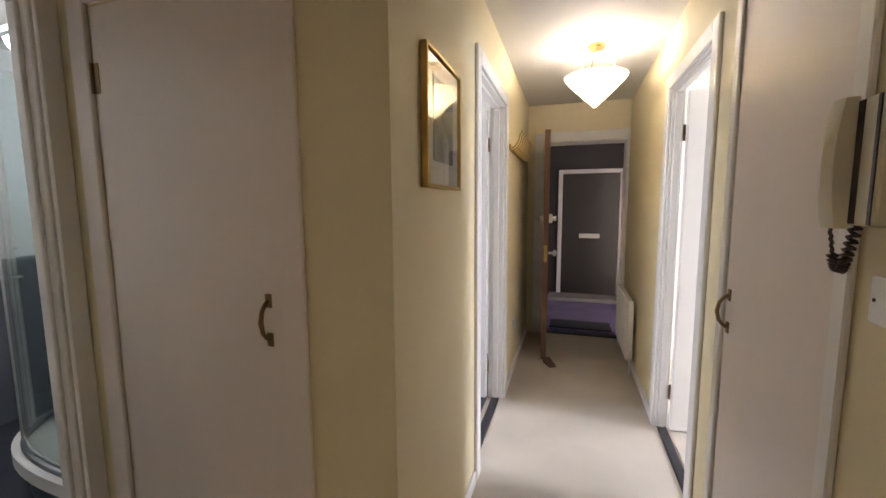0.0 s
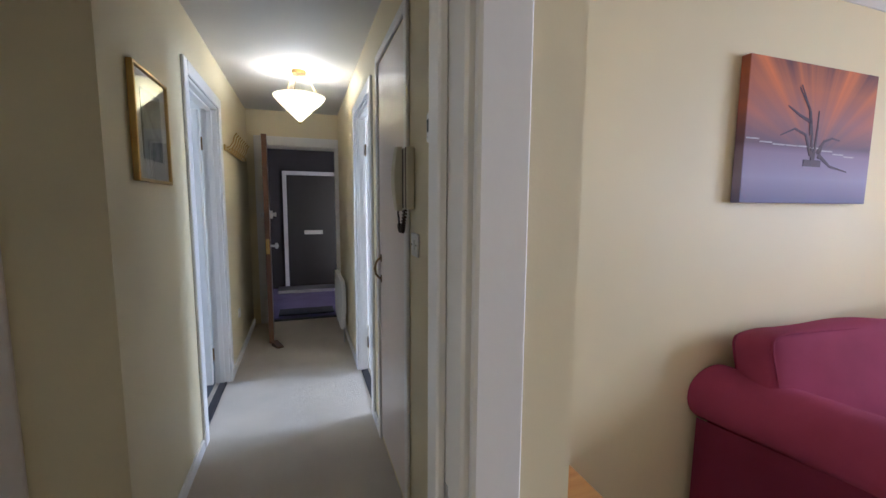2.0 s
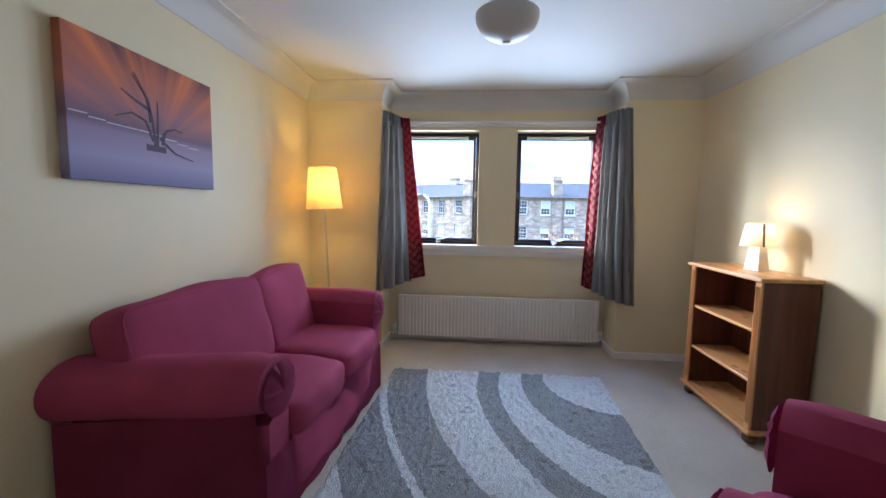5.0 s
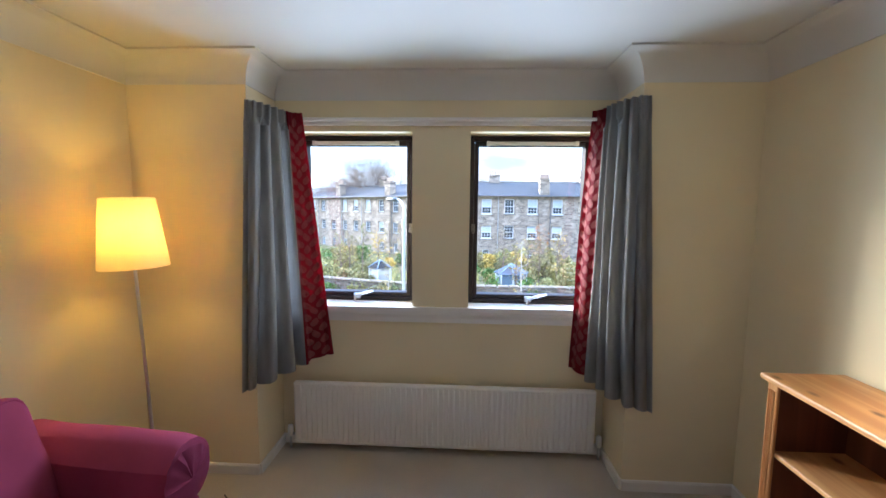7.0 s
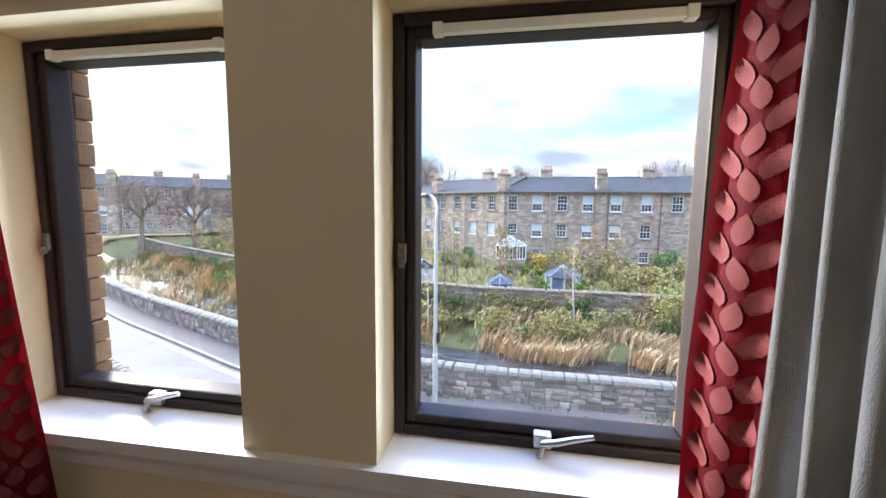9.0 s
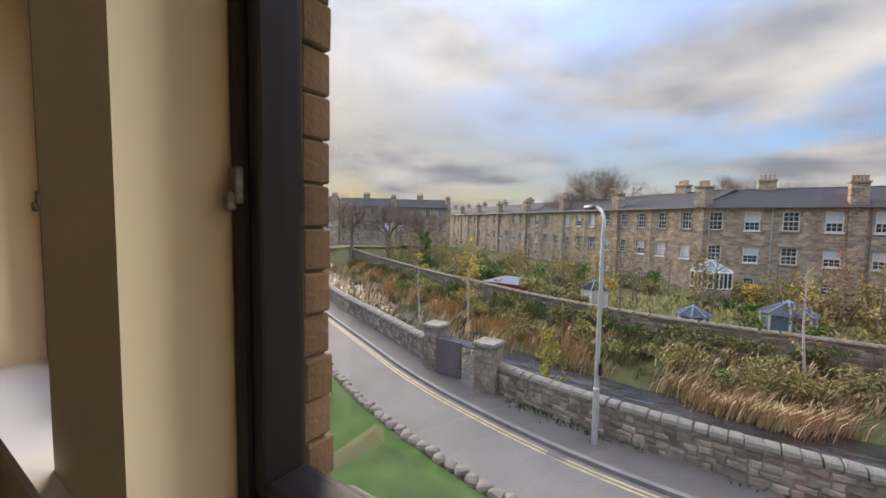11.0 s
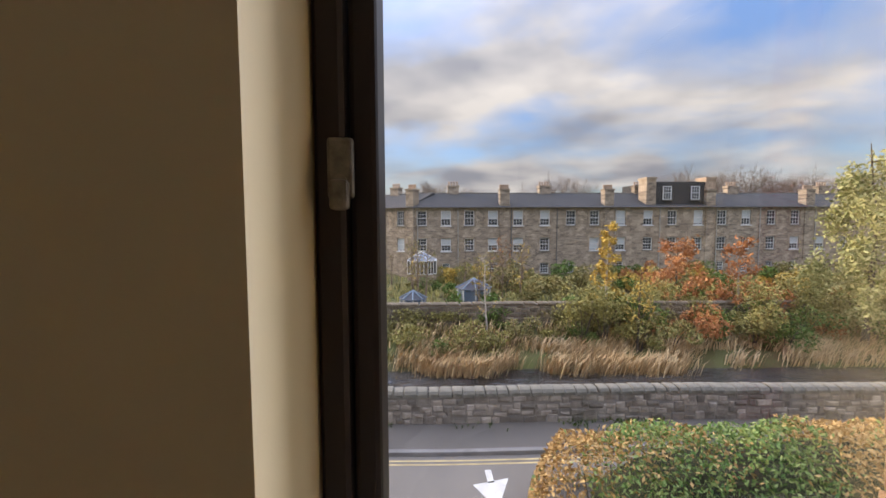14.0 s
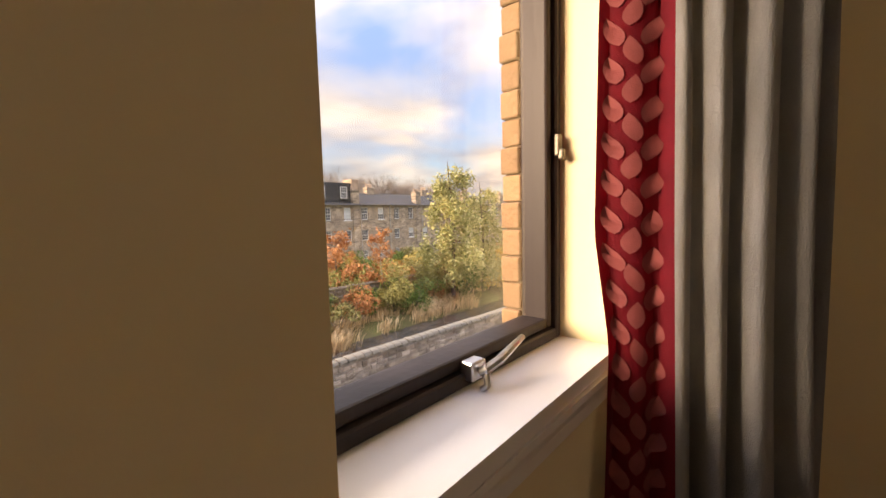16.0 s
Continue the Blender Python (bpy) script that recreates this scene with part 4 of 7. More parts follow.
def sofa(name, m, w, d, seats, label, category, flare=0.0, backs=()):
    """Local x along the front from the left arm, y towards the back, z up."""
    ob = thing(name, m, label, category)
    aw = 0.155
    bb = bmesh.new()
    box(bb, aw - 0.02, 0.045, 0.05, w - aw + 0.02, d - 0.02, 0.30, 0.015)
    part("base", bb, M_REDFAB, ob)
    for x_in, x_out, flip, nm in ((aw, 0.0, False, "arm"), (w - aw, w, True, "arm")):
        bb = bmesh.new()
        rolled_arm(bb, x_in, x_out, 0.0, d - 0.01, 0.70, flip, 0.0 if flip else flare)
        bmesh.ops.bevel(bb, geom=[e for e in bb.edges if len(e.link_faces) == 2 and e.calc_face_angle(0) > 1.2], offset=0.014, segments=3, affect="EDGES")
        arm_ = part(nm, bb, M_REDFAB, ob, "", True)
        bb = bmesh.new()
        arm_front(bb, min(x_in, x_out), max(x_in, x_out), 0.70, 1 if flip else -1)
        part("end_panel", bb, M_REDFAB, arm_, "gathered cloth over the arm's end", True)
    bb = bmesh.new()
    cushion(bb, (w / 2, d - 0.10, 0.38), (w / 2 - 0.05, 0.095, 0.33), 8, 0.08, 12, wob=0.006)
    part("backrest", bb, M_REDFAB, ob, "", True)
    sw_ = (w - 2 * aw) / seats
    for i in range(seats):
        x = aw + sw_ * (i + 0.5)
        bb = bmesh.new()
        cushion(bb, (x, 0.255, 0.372 + 0.02 * i), (sw_ / 2 + 0.008, 0.285, 0.088), 7, 0.20, 14, wob=0.012)
        part("seat_cushion", bb, M_REDFAB, ob, "", True)
        x0, x1 = backs[i] if backs else (x - sw_ / 2 - 0.03, x + sw_ / 2 + 0.03)
        mm = Matrix.Translation(((x0 + x1) / 2, d - 0.190, 0.642)) @ Euler((radians(-14), radians(-1.0 - 1.5 * i), radians(-4 + 8 * i))).to_matrix().to_4x4()
        hx, hz = (x1 - x0) / 2, 0.232
        bb = bmesh.new()
        cushion(bb, (0, 0, 0), (hx, 0.088, hz), 11, 0.26, 16, m=mm, wob=0.013)
        bk_ = part("back_cushion", bb, M_REDFAB, ob, "", True)
        bb = bmesh.new()
        for yy in (-0.080, 0.080):
            ring = [(hx * 0.985 * math.copysign(abs(math.cos(t)) ** 0.18, math.cos(t)), yy, hz * 0.985 * math.copysign(abs(math.sin(t)) ** 0.18, math.sin(t))) for t in (2 * math.pi * (q + 0.5) / 48 for q in range(48))]
            ring.append(ring[0])
            tube(bb, [tuple(mm @ Vector(p)) for p in ring], 0.0045, 6)
        part("piping", bb, M_REDFAB, bk_, "", True)
    bb = bmesh.new()
    skirt(bb, [(flare - 0.045, d - 0.03), (-0.030, 0.006)], 0.006, 0.50, 0.008)
    part("valance", bb, M_REDFAB, ob, "loose fabric valance", True)
    bb = bmesh.new()
    skirt(bb, [(-0.030, 0.006), (w * 0.5 - 0.004, 0.006)], 0.006, 0.30, 0.014)
    part("valance", bb, M_REDFAB, ob, "loose fabric valance", True)
    bb = bmesh.new()
    skirt(bb, [(w * 0.5 + 0.004, 0.006), (w, 0.006), (w, d - 0.03)], 0.006, 0.30, 0.014)
    part("valance", bb, M_REDFAB, ob, "loose fabric valance", True)
    bb = bmesh.new()
    cushion(bb, (w / 2, 0.030, 0.21), (w / 2 - aw - 0.0, 0.035, 0.17), 6, 0.1, 16, wob=0.026)
    part("front_panel", bb, M_REDFAB, ob, "", True)
    return ob


sofa("sofa", pose(2.045, -0.078, 0.0, 0, 0, -4.0), 1.385, 0.725, 2, "wine red two-seat sofa with rolled arms and loose cover", "sofa", -0.17, ((-0.085, 0.690), (0.695, 1.225)))
sofa("armchair", pose(1.45, -1.30, 0.0, 0, 0, -45) @ pose(0, 0, 0, 0, 0, 180) @ pose(-0.76, 0, 0), 0.76, 0.74, 1, "wine red armchair with rolled arms and loose cover", "armchair")

# ---- rug ----
M_RUG = bpy.data.materials.new("shaggy rug with curved bands")
M_RUG.use_nodes = True
rn, rk = M_RUG.node_tree.nodes, M_RUG.node_tree.links
rb_ = rn["Principled BSDF"]
rb_.inputs["Roughness"].default_value = 1.0
rb_.inputs["Specular IOR Level"].default_value = 0.05
rtc = rn.new("ShaderNodeTexCoord")
rsep = rn.new("ShaderNodeSeparateXYZ")
rjit = rn.new("ShaderNodeTexNoise")
rjit.inputs["Scale"].default_value, rjit.inputs["Detail"].default_value = 60, 2
rk.new(rtc.outputs["Object"], rjit.inputs["Vector"])
rk.new(rtc.outputs["Object"], rsep.inputs[0])


def rmath(op, a, c=None, d=None):
    nn = rn.new("ShaderNodeMath")
    nn.operation = op
    for i, v in enumerate((a, c, d)):
        if v is None:
            continue
        if isinstance(v, (int, float)):
            nn.inputs[i].default_value = v
        else:
            rk.new(v, nn.inputs[i])
    return nn.outputs[0]


def arc_inside(cx, cy, r):
    """One inside the circle, nought outside, with a tufted edge."""
    dx = rmath("SUBTRACT", rsep.outputs[0], cx)
    dy = rmath("SUBTRACT", rsep.outputs[1], cy)
    dist = rmath("SQRT", rmath("ADD", rmath("MULTIPLY", dx, dx), rmath("MULTIPLY", dy, dy)))
    dist = rmath("ADD", dist, rmath("MULTIPLY", rjit.outputs[0], 0.03))
    return rmath("LESS_THAN", dist, r + 0.015)


total_ = None
for cx_, cy_, r_ in ((4.10, -4.05, 4.20), (4.01, -3.56, 3.44), (3.85, -3.22, 3.02), (3.69, -2.95, 2.46), (3.43, -2.78, 1.91), (3.37, -2.48, 1.46), (3.45, -2.22, 1.03), (3.57, -1.83, 0.47)):
    inside = arc_inside(cx_, cy_, r_)
    total_ = inside if total_ is None else rmath("ADD", total_, inside)
band = rmath("MODULO", total_, 2.0)
rtuft = rn.new("ShaderNodeTexNoise")
rtuft.inputs["Scale"].default_value, rtuft.inputs["Detail"].default_value = 170, 3
rk.new(rtc.outputs["Object"], rtuft.inputs["Vector"])
rgrey, rwhite = rn.new("ShaderNodeValToRGB"), rn.new("ShaderNodeValToRGB")
for ramp_, c0, c1 in ((rgrey, (0.24, 0.24, 0.24), (0.42, 0.42, 0.41)), (rwhite, (0.60, 0.60, 0.59), (0.83, 0.83, 0.81))):
    ramp_.color_ramp.elements[0].position, ramp_.color_ramp.elements[1].position = 0.32, 0.66
    ramp_.color_ramp.elements[0].color, ramp_.color_ramp.elements[1].color = (*c0, 1), (*c1, 1)
    rk.new(rtuft.outputs[0], ramp_.inputs[0])
rmx = rn.new("ShaderNodeMix")
rmx.data_type = "RGBA"
rk.new(band, rmx.inputs["Factor"])
rk.new(rwhite.outputs[0], rmx.inputs["A"])
rk.new(rgrey.outputs[0], rmx.inputs["B"])
rk.new(rmx.outputs["Result"], rb_.inputs["Base Color"])
rbp = rn.new("ShaderNodeBump")
rbp.inputs["Strength"].default_value, rbp.inputs["Distance"].default_value = 1.0, 0.02
rk.new(rtuft.outputs[0], rbp.inputs["Height"])
rk.new(rbp.outputs[0], rb_.inputs["Normal"])
b = bmesh.new()
NX, NY = 150, 130
X0, X1, Y0, Y1 = 1.35, 3.70, -1.80, -0.215
grid = []
for i in range(NX + 1):
    rowv = []
    for j in range(NY + 1):
        x, y = X0 + (X1 - X0) * i / NX, Y0 + (Y1 - Y0) * j / NY
        edge = min(i, NX - i, j, NY - j)
        z = 0.004 if edge == 0 else 0.020 + 0.013 * noise.noise(Vector((x * 42, y * 42, 0))) + 0.006 * noise.noise(Vector((x * 12, y * 12, 3)))
        jx = noise.noise(Vector((x * 30, y * 30, 7))) * 0.012
        rowv.append(b.verts.new((x + jx, y + noise.noise(Vector((x * 30, y * 30, 11))) * 0.012, z)))
    grid.append(rowv)
for i in range(NX):
    for j in range(NY):
        b.faces.new((grid[i][j], grid[i + 1][j], grid[i + 1][j + 1], grid[i][j + 1]))
for v in b.verts:
    v.co.y -= 0.045 * (v.co.x - 3.66)
rug = tagged(part("rug", b, M_RUG, None, "", True), "shaggy rug with curved grey and off-white bands", "rug")

# ---- floor lamp ----
fl = thing("floor_lamp", pose(3.836, 0.334, 0.0, -2.4), "lit floor lamp with tapered pale shade and steel pole", "floor lamp")
b = bmesh.new()
lathe(b, [(0.0, 0.0), (0.125, 0.0), (0.125, 0.012), (0.118, 0.018), (0.02, 0.024), (0.0, 0.024)], 32)
part("base", b, M_CHROME, fl, "", True)
b = bmesh.new()
cyl(b, (0, 0, 0.02), (0, 0, 1.35), 0.0075, seg=12)
part("pole", b, M_CHROME, fl)
M_SHADE = shade_material("cream lampshade cloth", (0.88, 0.77, 0.55), 0.48)
b = bmesh.new()
lathe(b, [(0.142, 1.262), (0.108, 1.587), (0.1065, 1.587), (0.1405, 1.262)], 48)
bmesh.ops.delete(b, geom=[f for f in b.faces if len(f.verts) > 4], context="FACES_ONLY")
part("shade", b, M_SHADE, fl, "pale tapered cloth shade", True)
b = bmesh.new()
lathe(b, [(0.0, 1.33), (0.018, 1.335), (0.018, 1.385), (0.0, 1.39)], 14)
for a in (0.5, 2.6, 4.7):
    cyl(b, (0, 0, 1.345), (0.134 * math.cos(a), 0.134 * math.sin(a), 1.335), 0.0018, seg=5)
part("lamp_holder", b, M_WPLASTIC, fl)
b = bmesh.new()
tube(b, [(-0.10, -0.06, 0.006), (-0.2, -0.18, 0.006), (-0.16, -0.32, 0.006), (-0.05, -0.37, 0.006), (0.06, -0.33, 0.006), (0.13, -0.25, 0.006)], 0.004, 6)
part("flex", b, M_BROWNP, fl, "thin dark flex on the carpet")

# ---- bookcase and table lamp ----
M_REDBROWN = wood("dark red-brown board", (0.15, 0.050, 0.026), (0.085, 0.028, 0.016), 0.4, 1.0, 2, knots=False)
BK = pose(2.885, -2.36, 0.0)
bk = thing("bookcase", BK, "low open pine bookcase with empty shelves and bun feet", "bookcase")
bw, bd, bh = 0.685, 0.29, 0.932
b = bmesh.new()
box(b, -0.025, -bd, bh - 0.022, bw + 0.025, 0.028, bh, 0.006, 2)
part("top", b, M_PINE, bk)
for x0 in (0.0, bw - 0.022):
    b = bmesh.new()
    box(b, x0, -bd + 0.004, 0.085, x0 + 0.022, -0.004, bh - 0.022)
    part("side_panel", b, M_REDBROWN, bk, "dark red-brown side")
for x0 in (-0.004, bw - 0.044):
    b = bmesh.new()
    box(b, x0, -0.004, 0.085, x0 + 0.048, 0.010, bh - 0.023, 0.003, 1)
    for k in (0.010, 0.021, 0.032):
        box(b, x0 + k, 0.008, 0.12, x0 + k + 0.006, 0.015, bh - 0.05, 0.002, 1)
    part("pilaster", b, M_PINEV, bk, "fluted pine pilaster")
for z in (0.335, 0.62):
    b = bmesh.new()
    box(b, 0.022, -bd + 0.012, z, bw - 0.022, -0.006, z + 0.018, 0.003, 1)
    part("shelf", b, M_PINE, bk)
b = bmesh.new()
box(b, -0.022, -bd, 0.062, bw + 0.022, 0.026, 0.085, 0.006, 2)
part("plinth", b, M_PINE, bk)
b = bmesh.new()
box(b, 0.022, -bd + 0.002, 0.085, bw - 0.022, -bd + 0.010, bh - 0.022)
part("back_panel", b, wood("red-brown back board", (0.22, 0.085, 0.040), (0.13, 0.048, 0.024), 0.45, 1.0, 2, knots=False), bk, "red-brown back board")
for x in (0.03, bw - 0.03):
    for y in (-0.02, -bd + 0.045):
        b = bmesh.new()
        lathe(b, [(0.0, 0.0), (0.022, 0.0), (0.036, 0.018), (0.038, 0.034), (0.026, 0.052), (0.024, 0.063), (0.0, 0.063)], 18, (x, y, 0))
        part("foot", b, M_DOOREDGE, bk, "turned bun foot", True)
tl_ = thing("table_lamp", pose(3.205, -2.53, bh + 0.001, 0, 0, 12), "small lit table lamp with white ceramic base", "table lamp")
b = bmesh.new()
sq = [(-1, -1), (1, -1), (1, 1), (-1, 1)]
rings = [[b.verts.new((x * w_, y * w_ * 0.75, z)) for x, y in sq] for w_, z in ((0.050, 0.0), (0.050, 0.004), (0.034, 0.138), (0.030, 0.144))]
for a_, c_ in zip(rings, rings[1:]):
    for j in range(4):
        b.faces.new((a_[j], a_[(j + 1) % 4], c_[(j + 1) % 4], c_[j]))
b.faces.new(rings[0][::-1])
b.faces.new(rings[-1])
part("base", b, surf("white glazed ceramic", (0.78, 0.74, 0.66), 0.25, 0.02, 4), tl_)
b = bmesh.new()
lathe(b, [(0.094, 0.145), (0.069, 0.282), (0.0675, 0.282), (0.0925, 0.145)], 40)
bmesh.ops.delete(b, geom=[f for f in b.faces if len(f.verts) > 4], context="FACES_ONLY")
tsh = part("shade", b, shade_material("white lampshade cloth", (0.90, 0.86, 0.78), 0.45), tl_, "white cloth shade", True)
b = bmesh.new()
for a_ in (radians(150),):
    ca, sa = math.cos(a_), math.sin(a_)
    q = [b.verts.new((rr * ca + ss * sa, rr * sa - ss * ca, zz)) for rr, ss, zz in ((0.0955, -0.006, 0.146), (0.0955, 0.006, 0.146), (0.0705, 0.006, 0.281), (0.0705, -0.006, 0.281))]
    b.faces.new(q)
    bmesh.ops.solidify(b, geom=list(b.faces), thickness=0.001)
part("seam", b, surf("brown seam tape", (0.20, 0.13, 0.07), 0.8, 0.1, 20), tsh, "dark seam down the shade")
b = bmesh.new()
cyl(b, (0, 0, 0.148), (0, 0, 0.205), 0.010, seg=10)
part("lamp_holder", b, M_WPLASTIC, tl_)

# ---- pine side table ----
tb = thing("side_table", pose(1.065, 0.425, 0.0), "small pine side table with a knotty square top", "side table")
b = bmesh.new()
box(b, -0.215, -0.005, 0.425, 0.195, 0.226, 0.452, 0.006, 2)
part("tabletop", b, M_PINE, tb)
for x0 in (-0.18, 0.14):
    for y0 in (0.012, 0.165):
        b = bmesh.new()
        box(b, x0, y0, 0.0, x0 + 0.036, y0 + 0.036, 0.425, 0.003, 1)
        part("leg", b, M_PINEV, tb)
for args in ((-0.144, 0.018, 0.14, 0.036), (-0.144, 0.178, 0.14, 0.196)):
    b = bmesh.new()
    box(b, args[0], args[1], 0.36, args[2], args[3], 0.424)
    part("apron", b, M_PINE, tb)
for x0 in (-0.176, 0.146):
    b = bmesh.new()
    box(b, x0, 0.048, 0.36, x0 + 0.018, 0.165, 0.424)
    part("apron", b, M_PINE, tb)
bl = thing("glass_dish", pose(1.0, 0.47, 0.4525), "small dark round dish on the side table", "dish")
b = bmesh.new()
lathe(b, [(0.0, 0.0), (0.035, 0.0), (0.046, 0.022), (0.040, 0.024), (0.030, 0.007), (0.0, 0.006)], 22)
part("bowl", b, M_BLACK, bl, "", True)

# ---- painting ----
M_CANVAS = bpy.data.materials.new("printed sunset canvas")
M_CANVAS.use_nodes = True
pn, pk = M_CANVAS.node_tree.nodes, M_CANVAS.node_tree.links
pb = pn["Principled BSDF"]
pb.inputs["Roughness"].default_value = 0.75
ptc, psp = pn.new("ShaderNodeTexCoord"), pn.new("ShaderNodeSeparateXYZ")
pk.new(ptc.outputs["Object"], psp.inputs[0])


def pmath(op, a, c=None, d=None, clamp=False):
    nn = pn.new("ShaderNodeMath")
    nn.operation = op
    nn.use_clamp = clamp
    for i, v in enumerate((a, c, d)):
        if v is None:
            continue
        if isinstance(v, (int, float)):
            nn.inputs[i].default_value = v
        else:
            pk.new(v, nn.inputs[i])
    return nn.outputs[0]


vz = pmath("MULTIPLY_ADD", psp.outputs[2], 1.82, 0.5)
vramp = pn.new("ShaderNodeValToRGB")
els = vramp.color_ramp.elements
els[0].position, els[0].color = 0.0, (0.17, 0.16, 0.30, 1)
els[1].position, els[1].color = 1.0, (0.10, 0.045, 0.06, 1)
for pos, c in ((0.18, (0.34, 0.30, 0.46)), (0.36, (0.30, 0.22, 0.34)), (0.42, (0.16, 0.11, 0.17)), (0.60, (0.30, 0.14, 0.16)), (0.82, (0.36, 0.12, 0.08))):
    e_ = els.new(pos)
    e_.color = (*c, 1)
pk.new(vz, vramp.inputs[0])
# rays of orange spreading from the horizon behind the tree
ang = pmath("ARCTAN2", pmath("SUBTRACT", psp.outputs[0], 0.02), pmath("ADD", psp.outputs[2], 0.10))
pcomb = pn.new("ShaderNodeCombineXYZ")
pk.new(ang, pcomb.inputs[0])
pnz = pn.new("ShaderNodeTexNoise")
pnz.inputs["Scale"].default_value, pnz.inputs["Detail"].default_value = 3.2, 4
pk.new(pcomb.outputs[0], pnz.inputs["Vector"])
glow = pmath("MULTIPLY", pmath("MULTIPLY_ADD", pnz.outputs[0], 3.6, -1.45, True), pmath("MULTIPLY_ADD", psp.outputs[2], 3.4, 0.25, True))
pm = pn.new("ShaderNodeMix")
pm.data_type = "RGBA"
pk.new(glow, pm.inputs["Factor"])
pk.new(vramp.outputs[0], pm.inputs["A"])
pm.inputs["B"].default_value = (0.72, 0.20, 0.06, 1)
pk.new(pm.outputs["Result"], pb.inputs["Base Color"])
cv = thing("canvas_print", pose(2.395, PAINTW - 0.002, 1.63), "canvas print of a bare tree at sunset in purple and orange", "painting")
b = bmesh.new()
box(b, -0.398, -0.036, -0.275, 0.398, 0.0, 0.275, 0.003, 2)
part("canvas", b, M_CANVAS, cv)
b = bmesh.new()
TREE = [[(0.0, -0.10), (-0.01, 0.0), (-0.03, 0.09), (-0.10, 0.19)], [(0.01, -0.10), (0.02, 0.02), (0.02, 0.10)], [(-0.01, -0.08), (-0.05, 0.0), (-0.12, 0.02), (-0.20, -0.01)],
        [(-0.02, 0.05), (-0.10, 0.075), (-0.17, 0.105)], [(0.03, -0.07), (0.07, -0.02), (0.12, -0.005), (0.17, -0.012)], [(0.05, -0.08), (0.12, -0.12), (0.24, -0.14)], [(0.04, -0.09), (0.06, -0.04)], [(-0.02, 0.0), (-0.04, 0.10), (-0.11, 0.18)]]
for limb in TREE:
    n_ = len(limb)
    tube(b, [(x, -0.0372, z) for x, z in limb], [0.0085 * (1 - 0.7 * i / (n_ - 1)) for i in range(n_)], 6)
box(b, -0.050, -0.0385, -0.125, 0.060, -0.0365, -0.098)
for v in b.verts:
    v.co.y = -0.0365 - 0.0015 * (1 if v.co.y < -0.0372 else 0)
part("painted_tree", b, surf("dark plum ink", (0.085, 0.050, 0.080), 0.7, 0.2, 20), cv, "dark bare tree")
b = bmesh.new()
for i in range(9):
    x = -0.39 + i * 0.075
    z = -0.03 - 0.045 * i / 9 - 0.006 * math.sin(i)
    box(b, x, -0.0375, z - 0.003, x + 0.07, -0.0362, z + 0.002)
part("painted_shore", b, surf("pale lilac ink", (0.52, 0.46, 0.52), 0.7, 0.1, 20), cv, "pale shore line")

# ---- ceiling light of the living room ----
cl = thing("ceiling_light", pose(2.66, -0.955, CEIL), "unlit white glass bowl hanging close under the ceiling", "ceiling light")
b = bmesh.new()
lathe(b, [(0.0, -0.278)] + [(0.150 * math.sin(radians(a)), -0.16 - 0.118 * math.cos(radians(a))) for a in range(8, 91, 8)] + [(0.150, -0.155), (0.143, -0.155), (0.10, -0.225), (0.0, -0.262)], 40)
part("bowl", b, surf("opal glass", (0.62, 0.60, 0.58), 0.4, 0.02, 4), cl, "", True)
b = bmesh.new()
lathe(b, [(0.0, -0.290), (0.016, -0.286), (0.020, -0.279), (0.0, -0.270)], 18)
part("finial", b, M_WPLASTIC, cl, "", True)
b = bmesh.new()
cyl(b, (0, 0, -0.262), (0, 0, -0.02), 0.008, seg=10)
lathe(b, [(0.0, -0.045), (0.03, -0.04), (0.05, -0.004), (0.0, -0.004)], 20)
part("stem", b, M_WPLASTIC, cl)


# ---- curtains ----
M_CRED = surf("dark red curtain border", (0.21, 0.009, 0.021), 0.7, 0.15, 12, 0.3, 500, fine=0.25, spec=0.25)
M_LEAF = surf("pale pink leaf print", (0.25, 0.062, 0.064), 0.7, 0.12, 25, 0.2, 400, spec=0.2)


